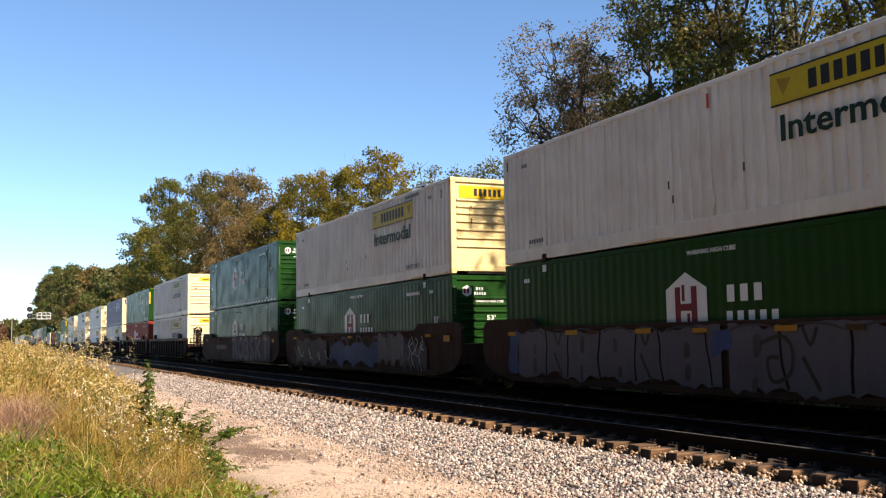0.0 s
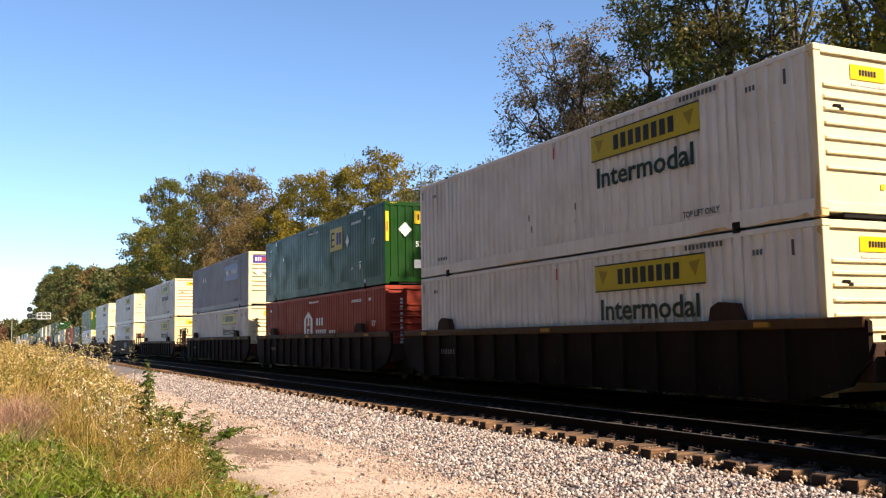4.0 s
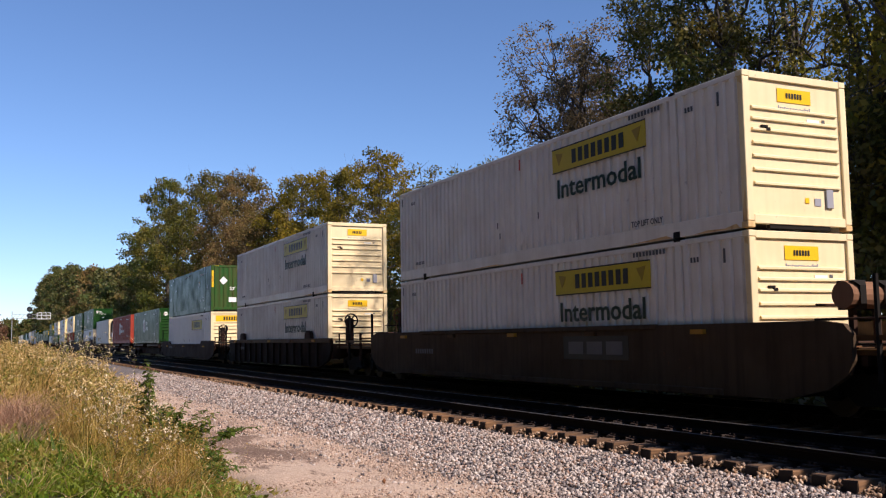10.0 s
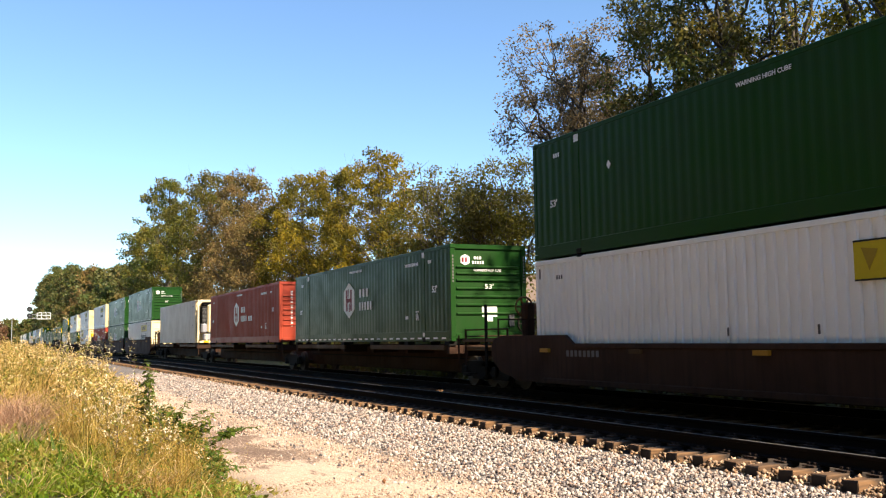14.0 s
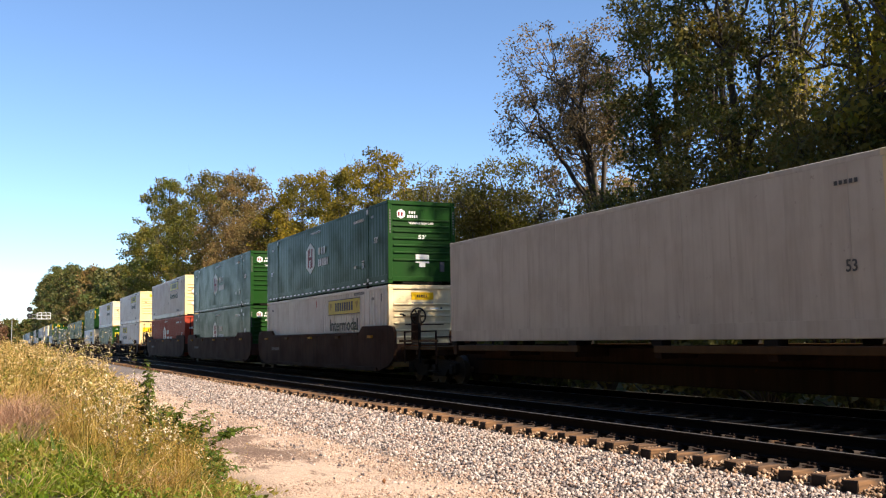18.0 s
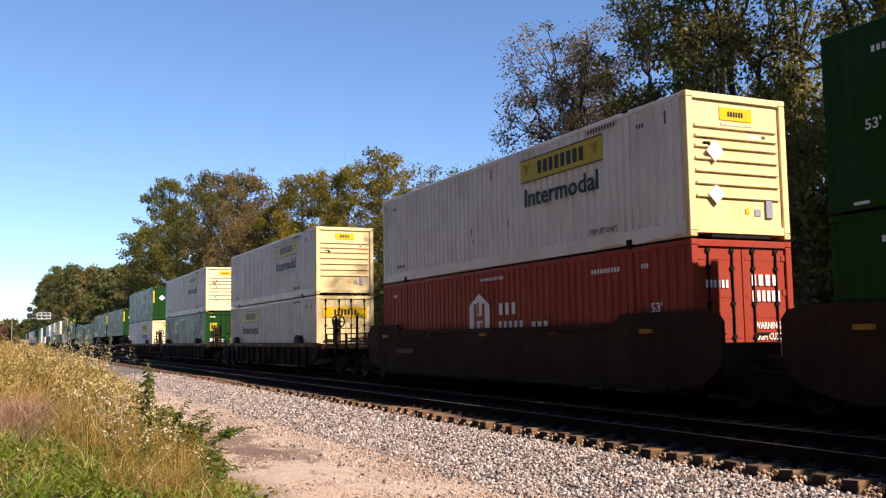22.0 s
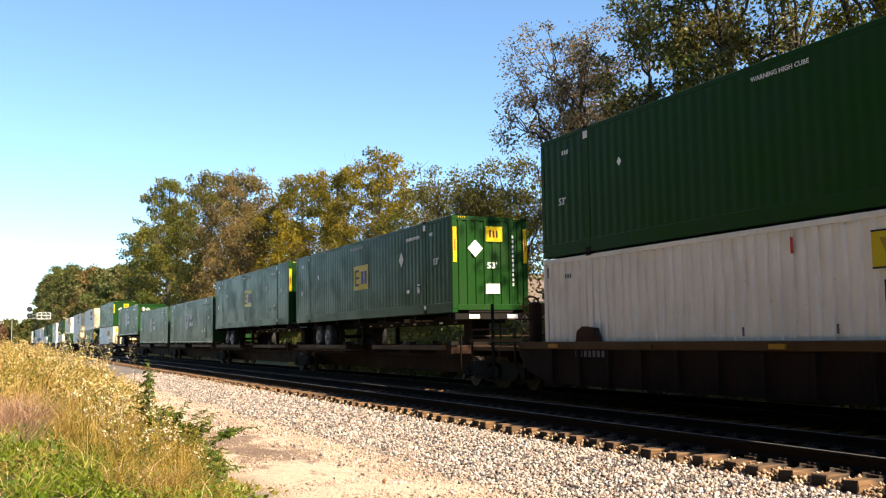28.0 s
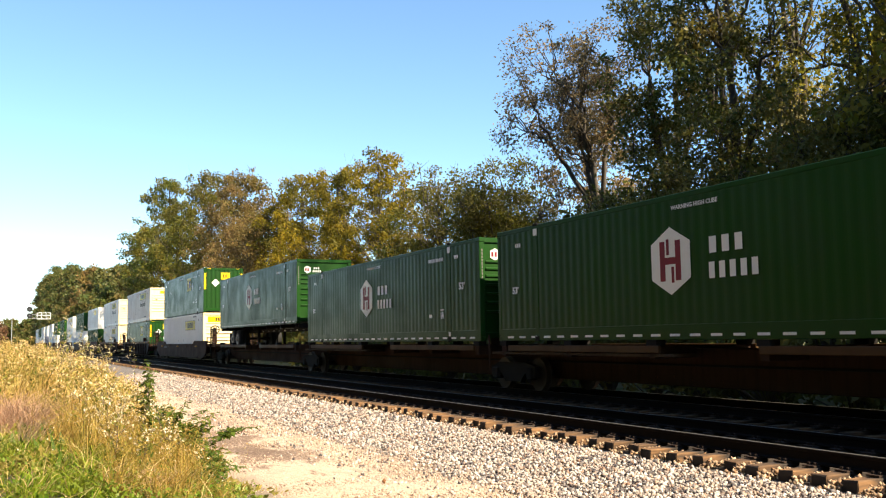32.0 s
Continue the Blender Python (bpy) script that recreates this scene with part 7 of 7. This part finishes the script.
    v, f = leaf_cards(rng, np.concatenate(pts), 0.078)
    tagged(new("weed_leaves", sheet_mesh("weed_leaves", v, f, WEED)), "olive and yellowing weed leaves along the road", "weeds", kind="stuff")
    tagged(new("weed_stalks", tubes_mesh("weed_stalks", stalks, BLADE_DRY, 4)), "thin dry weed stalks along the road", "weeds", kind="stuff")
    # a few at the road's edge
    for _ in range(60):
        x, y = rng.normal(-9.55, 0.10), rng.normal(13.2, 0.7)
        caps.append(np.array((x, y, float(heights(x, y)) + rng.uniform(0.12, 0.4))) + rng.normal(0, 0.03, (3, 3)))
    v, f = leaf_cards(rng, np.concatenate(caps), 0.032, 2.0)
    tagged(new("weed_flowers", sheet_mesh("weed_flowers", v, f, PETAL)), "small cream-white weed flowers and seed heads", "flowers", kind="stuff")


build_verge()


def flower_sprig(x, y, height, seed):
    """A thin branching stem with tufts of pale flowers at its tips."""
    rng = np.random.default_rng(seed)
    root = thing("flower_sprig", "tall thin wild aster in pale flower beside the road", "wildflower", "flowering sprigs at the edge of the road", at=pose(x, y, float(heights(x, y)) - 0.02))
    bend = rng.normal(0, 0.13, 2)
    segs, tips, last = [], [], np.zeros(3)
    for k in range(1, 8):
        f = k / 7
        p = np.array((bend[0] * height * f * f, bend[1] * height * f * f, height * f)) + rng.normal(0, 0.008, 3)
        segs.append((last, p, 0.008 * (1.2 - f), 0.008 * (1.1 - f)))
        last = p
        if k > 2:
            for _ in range(2):
                q = p + np.array((*rng.normal(0, 0.15 * (1.3 - 0.6 * f), 2), rng.uniform(0.06, 0.2)))
                segs.append((p, q, 0.004, 0.002))
                tips.append(q)
    tips.append(last)
    part("stem", tubes_mesh("stem", segs, BARK, 4), None, root)
    v, f = leaf_cards(rng, np.concatenate([t + rng.normal(0, 0.028, (rng.integers(3, 9), 3)) for t in tips]), 0.034, 1.5)
    tagged(part("bloom", sheet_mesh("bloom", v, f, PETAL), None, root), kind="stuff")
    v, f = leaf_cards(rng, np.concatenate([(a_ + b_) / 2 + rng.normal(0, 0.03, (2, 3)) for a_, b_, _, _ in segs]), 0.05)
    tagged(part("foliage", sheet_mesh("foliage", v, f, WEED), None, root), kind="stuff")


for k in range(34):
    rng_ = random.Random(900 + k)
    y = rng_.uniform(23.0, 44.0)
    flower_sprig(float(verge_edge(y)) - rng_.uniform(0.3, 2.4), y, rng_.uniform(1.3, 2.15), 900 + k)
for k in range(24):
    rng_ = random.Random(950 + k)
    y = rng_.uniform(12.0, 21.0)
    flower_sprig(float(verge_edge(y)) - rng_.uniform(0.5, 1.7), y, rng_.uniform(0.4, 0.95), 950 + k)


def shrub(x, y, stems, height, seed, label, lean=(0.0, 0.0), spread=0.3, leaf=0.15):
    """Stems that arch outwards, with drooping pointed leaves in pairs along them."""
    rng = np.random.default_rng(seed)
    z0 = float(heights(x, y))
    root = thing("shrub", label, "shrub", "leafy shrubs beside the road", at=pose(x, y, z0 - 0.02))
    segs, vs = [], []
    for n_ in range(stems):
        d = rng.normal(0, spread if n_ else 0.03, 2) + np.array(lean)
        h = height * (rng.uniform(0.45, 0.9) if n_ else 1.0)
        runs = [(np.zeros(3), d * h, h, 0.011)]
        for _ in range(4 if h > 0.5 else 2):
            f0 = rng.uniform(0.35, 0.85)
            runs.append((np.array((*(d * h * f0 ** 1.3), h * f0)), rng.normal(0, 0.16, 2) + d * 0.12, h * rng.uniform(0.06, 0.2), 0.006))
        for start, out, up, thick in runs:
            n = max(5, int(math.hypot(up, float(np.hypot(*out))) / 0.048))
            last = start
            for k in range(1, n + 1):
                f = k / n
                p = start + np.array((out[0] * f ** 1.3, out[1] * f ** 1.3, up * (1.25 * f - 0.25 * f ** 3))) + rng.normal(0, 0.004, 3)
                segs.append((last, p, thick * (1.15 - f), thick * (1.05 - f) + 0.001))
                last = p
                if f < 0.12 and thick > 0.01:
                    continue
                turn = k * 1.9 + rng.uniform(-0.5, 0.5)
                for half in (0.0, math.pi):
                    a = turn + half
                    way = np.array((math.cos(a), math.sin(a), rng.uniform(-0.55, 0.35)))
                    side_ = np.array((-math.sin(a), math.cos(a), 0.0))
                    size = leaf * rng.uniform(0.6, 1.15) * (1.15 - 0.55 * f)
                    mid = p + way * size * 0.5 + np.array((0, 0, 0.10 * size))
                    tip = p + way * size - np.array((0, 0, 0.22 * size))
                    vs += [p, mid + side_ * size * 0.27, tip, mid - side_ * size * 0.27]
    tagged(part("stem", tubes_mesh("stem", segs, BLADE_GREEN, 4), None, root), kind="stuff")
    part("leaves", sheet_mesh("leaves", np.array(vs), np.arange(len(vs)).reshape(-1, 4), SHRUB), None, root)


shrub(-10.03, 15.2, 3, 1.52, 1, "upright leafy green shrub beside the road", (0.0, 0.0), 0.16)
shrub(-9.75, 15.1, 7, 0.95, 2, "sprawling leafy green shrub beside the road", (0.35, 0.0))
shrub(-9.62, 14.9, 4, 0.80, 7, "sprawling leafy green shrub beside the road", (0.75, 0.0))
shrub(-9.5, 13.5, 6, 0.46, 3, "low leafy green shrub beside the road", (0.4, -0.2))
shrub(-9.45, 14.6, 4, 0.62, 4, "low leafy green shrub beside the road", (1.0, 0.1))
shrub(-10.3, 13.4, 5, 0.45, 5, "low leafy green shrub beside the road")
shrub(-9.7, 12.2, 6, 0.35, 6, "low leafy green shrub beside the road", (0.4, 0.0))
shrub(-9.55, 12.9, 6, 0.42, 8, "low leafy green shrub beside the road", (0.3, 0.0))


# ---- signal, house ----
def build_signal():
    g = thing("signal_bridge", "pale steel cantilever signal mast beside the line", "railway signal", at=pose(-9.75, 200, -0.3))
    part("mast", Builder().tube((0, 0, 0), (0, 0, 8.0), 0.08, 0.07, 10), MAST, g)
    arm = part("arm", Builder().box(0.0, 6.9, -0.05, 0.05, 6.55, 6.63).box(0.0, 6.9, -0.05, 0.05, 7.35, 7.42), MAST, g)
    b = Builder()
    for k in range(9):
        b.tube((k * 0.76, 0, 6.6), (k * 0.76 + 0.76, 0, 7.4), 0.03, n=5)
    part("lattice", b, MAST, arm)
    part("walkway", Builder().box(4.4, 6.9, -0.45, 0.45, 6.42, 6.50), SNOW, g, "white walkway")
    b = Builder()
    for k in range(4):
        b.box(4.4 + k * 0.8, 4.48 + k * 0.8, -0.45, -0.38, 6.5, 7.7)
    for z in (7.1, 7.62):
        b.box(4.4, 6.9, -0.45, -0.38, z, z + 0.08)
    tagged(part("railing", b, SNOW, g, "white railing"), kind="stuff")
    for z in (7.1, 8.35):
        head = part("signal_head", Builder().lathe([(0.5, -0.03), (0.5, 0.03)], (0, 0, 0), 20), BLACK, g, "black round signal target", at=pose(3.05, -0.2, z, 0, 0, 90))
        part("lens", Builder().lathe([(0.1, -0.09), (0.12, 0.0)], (0, 0, 0), 12), UNIT_GREY, head)
    part("head_post", Builder().box(2.98, 3.12, -0.15, -0.05, 6.5, 8.6), MAST, g)
    part("cabinet", Builder().box(0.8, 1.6, 0.4, 1.0, 0.0, 1.7, bev=0.04), MAST, g)


build_signal()


def build_house():
    h = thing("house", "low tan house with a broad shingle roof behind the trees", "house", at=pose(36, 72, 0.1))
    part("wall", Builder().box(-5.5, 5.5, -9, 9, 0, 4.3), SIDING, h)
    roof = part("roof", Builder().add([(-6.2, -9.8, 4.2), (6.2, -9.8, 4.2), (6.2, 9.8, 4.2), (-6.2, 9.8, 4.2), (0, -9.8, 7.4), (0, 9.8, 7.4)], [(0, 4, 5, 3), (1, 2, 5, 4), (0, 1, 4), (3, 5, 2), (0, 3, 2, 1)]), ROOFING, h)
    part("gutter", Builder().box(-6.32, -6.18, -9.8, 9.8, 4.14, 4.26), SNOW, roof)
    for y in (-6, -2, 3, 6.5):
        w = part("window", Builder().box(-5.56, -5.49, y - 0.6, y + 0.6, 1.2, 2.6), SNOW, h)
        part("pane", Builder().box(-5.575, -5.562, y - 0.5, y + 0.5, 1.3, 2.5), BLACK, w)


build_house()


# ---- what moves ----
def gone(t):
    """Metres that the train has rolled by t seconds; it slows slightly."""
    return 14.298265 * t - 0.01134377 * t * t - 9.84e-05 * t ** 3


def motions():
    for ob, u, z in ROLLING:
        walk(ob, [(t, pose(FAR_TRACK, u - gone(t), z)) for t in [2.0 * k for k in range(17)]])
    # wheels roll on the rails: 0.42 m radius
    steps = [k / FPS for k in range(0, 32 * FPS + 1)]
    spin = [math.degrees(gone(t) / 0.42) for t in steps]
    for ob, u, z in ROLLING:
        if ob.name.split(".")[0] in ("well_car", "spine_car") and u < 520:
            for t_ in ob.children:
                for w in t_.children:
                    if w.name.startswith("wheelset"):
                        at = w.matrix_basis.translation.copy()
                        walk(w, [(t, pose(*at, a, 0, 0)) for t, a in zip(steps, spin)])


motions()
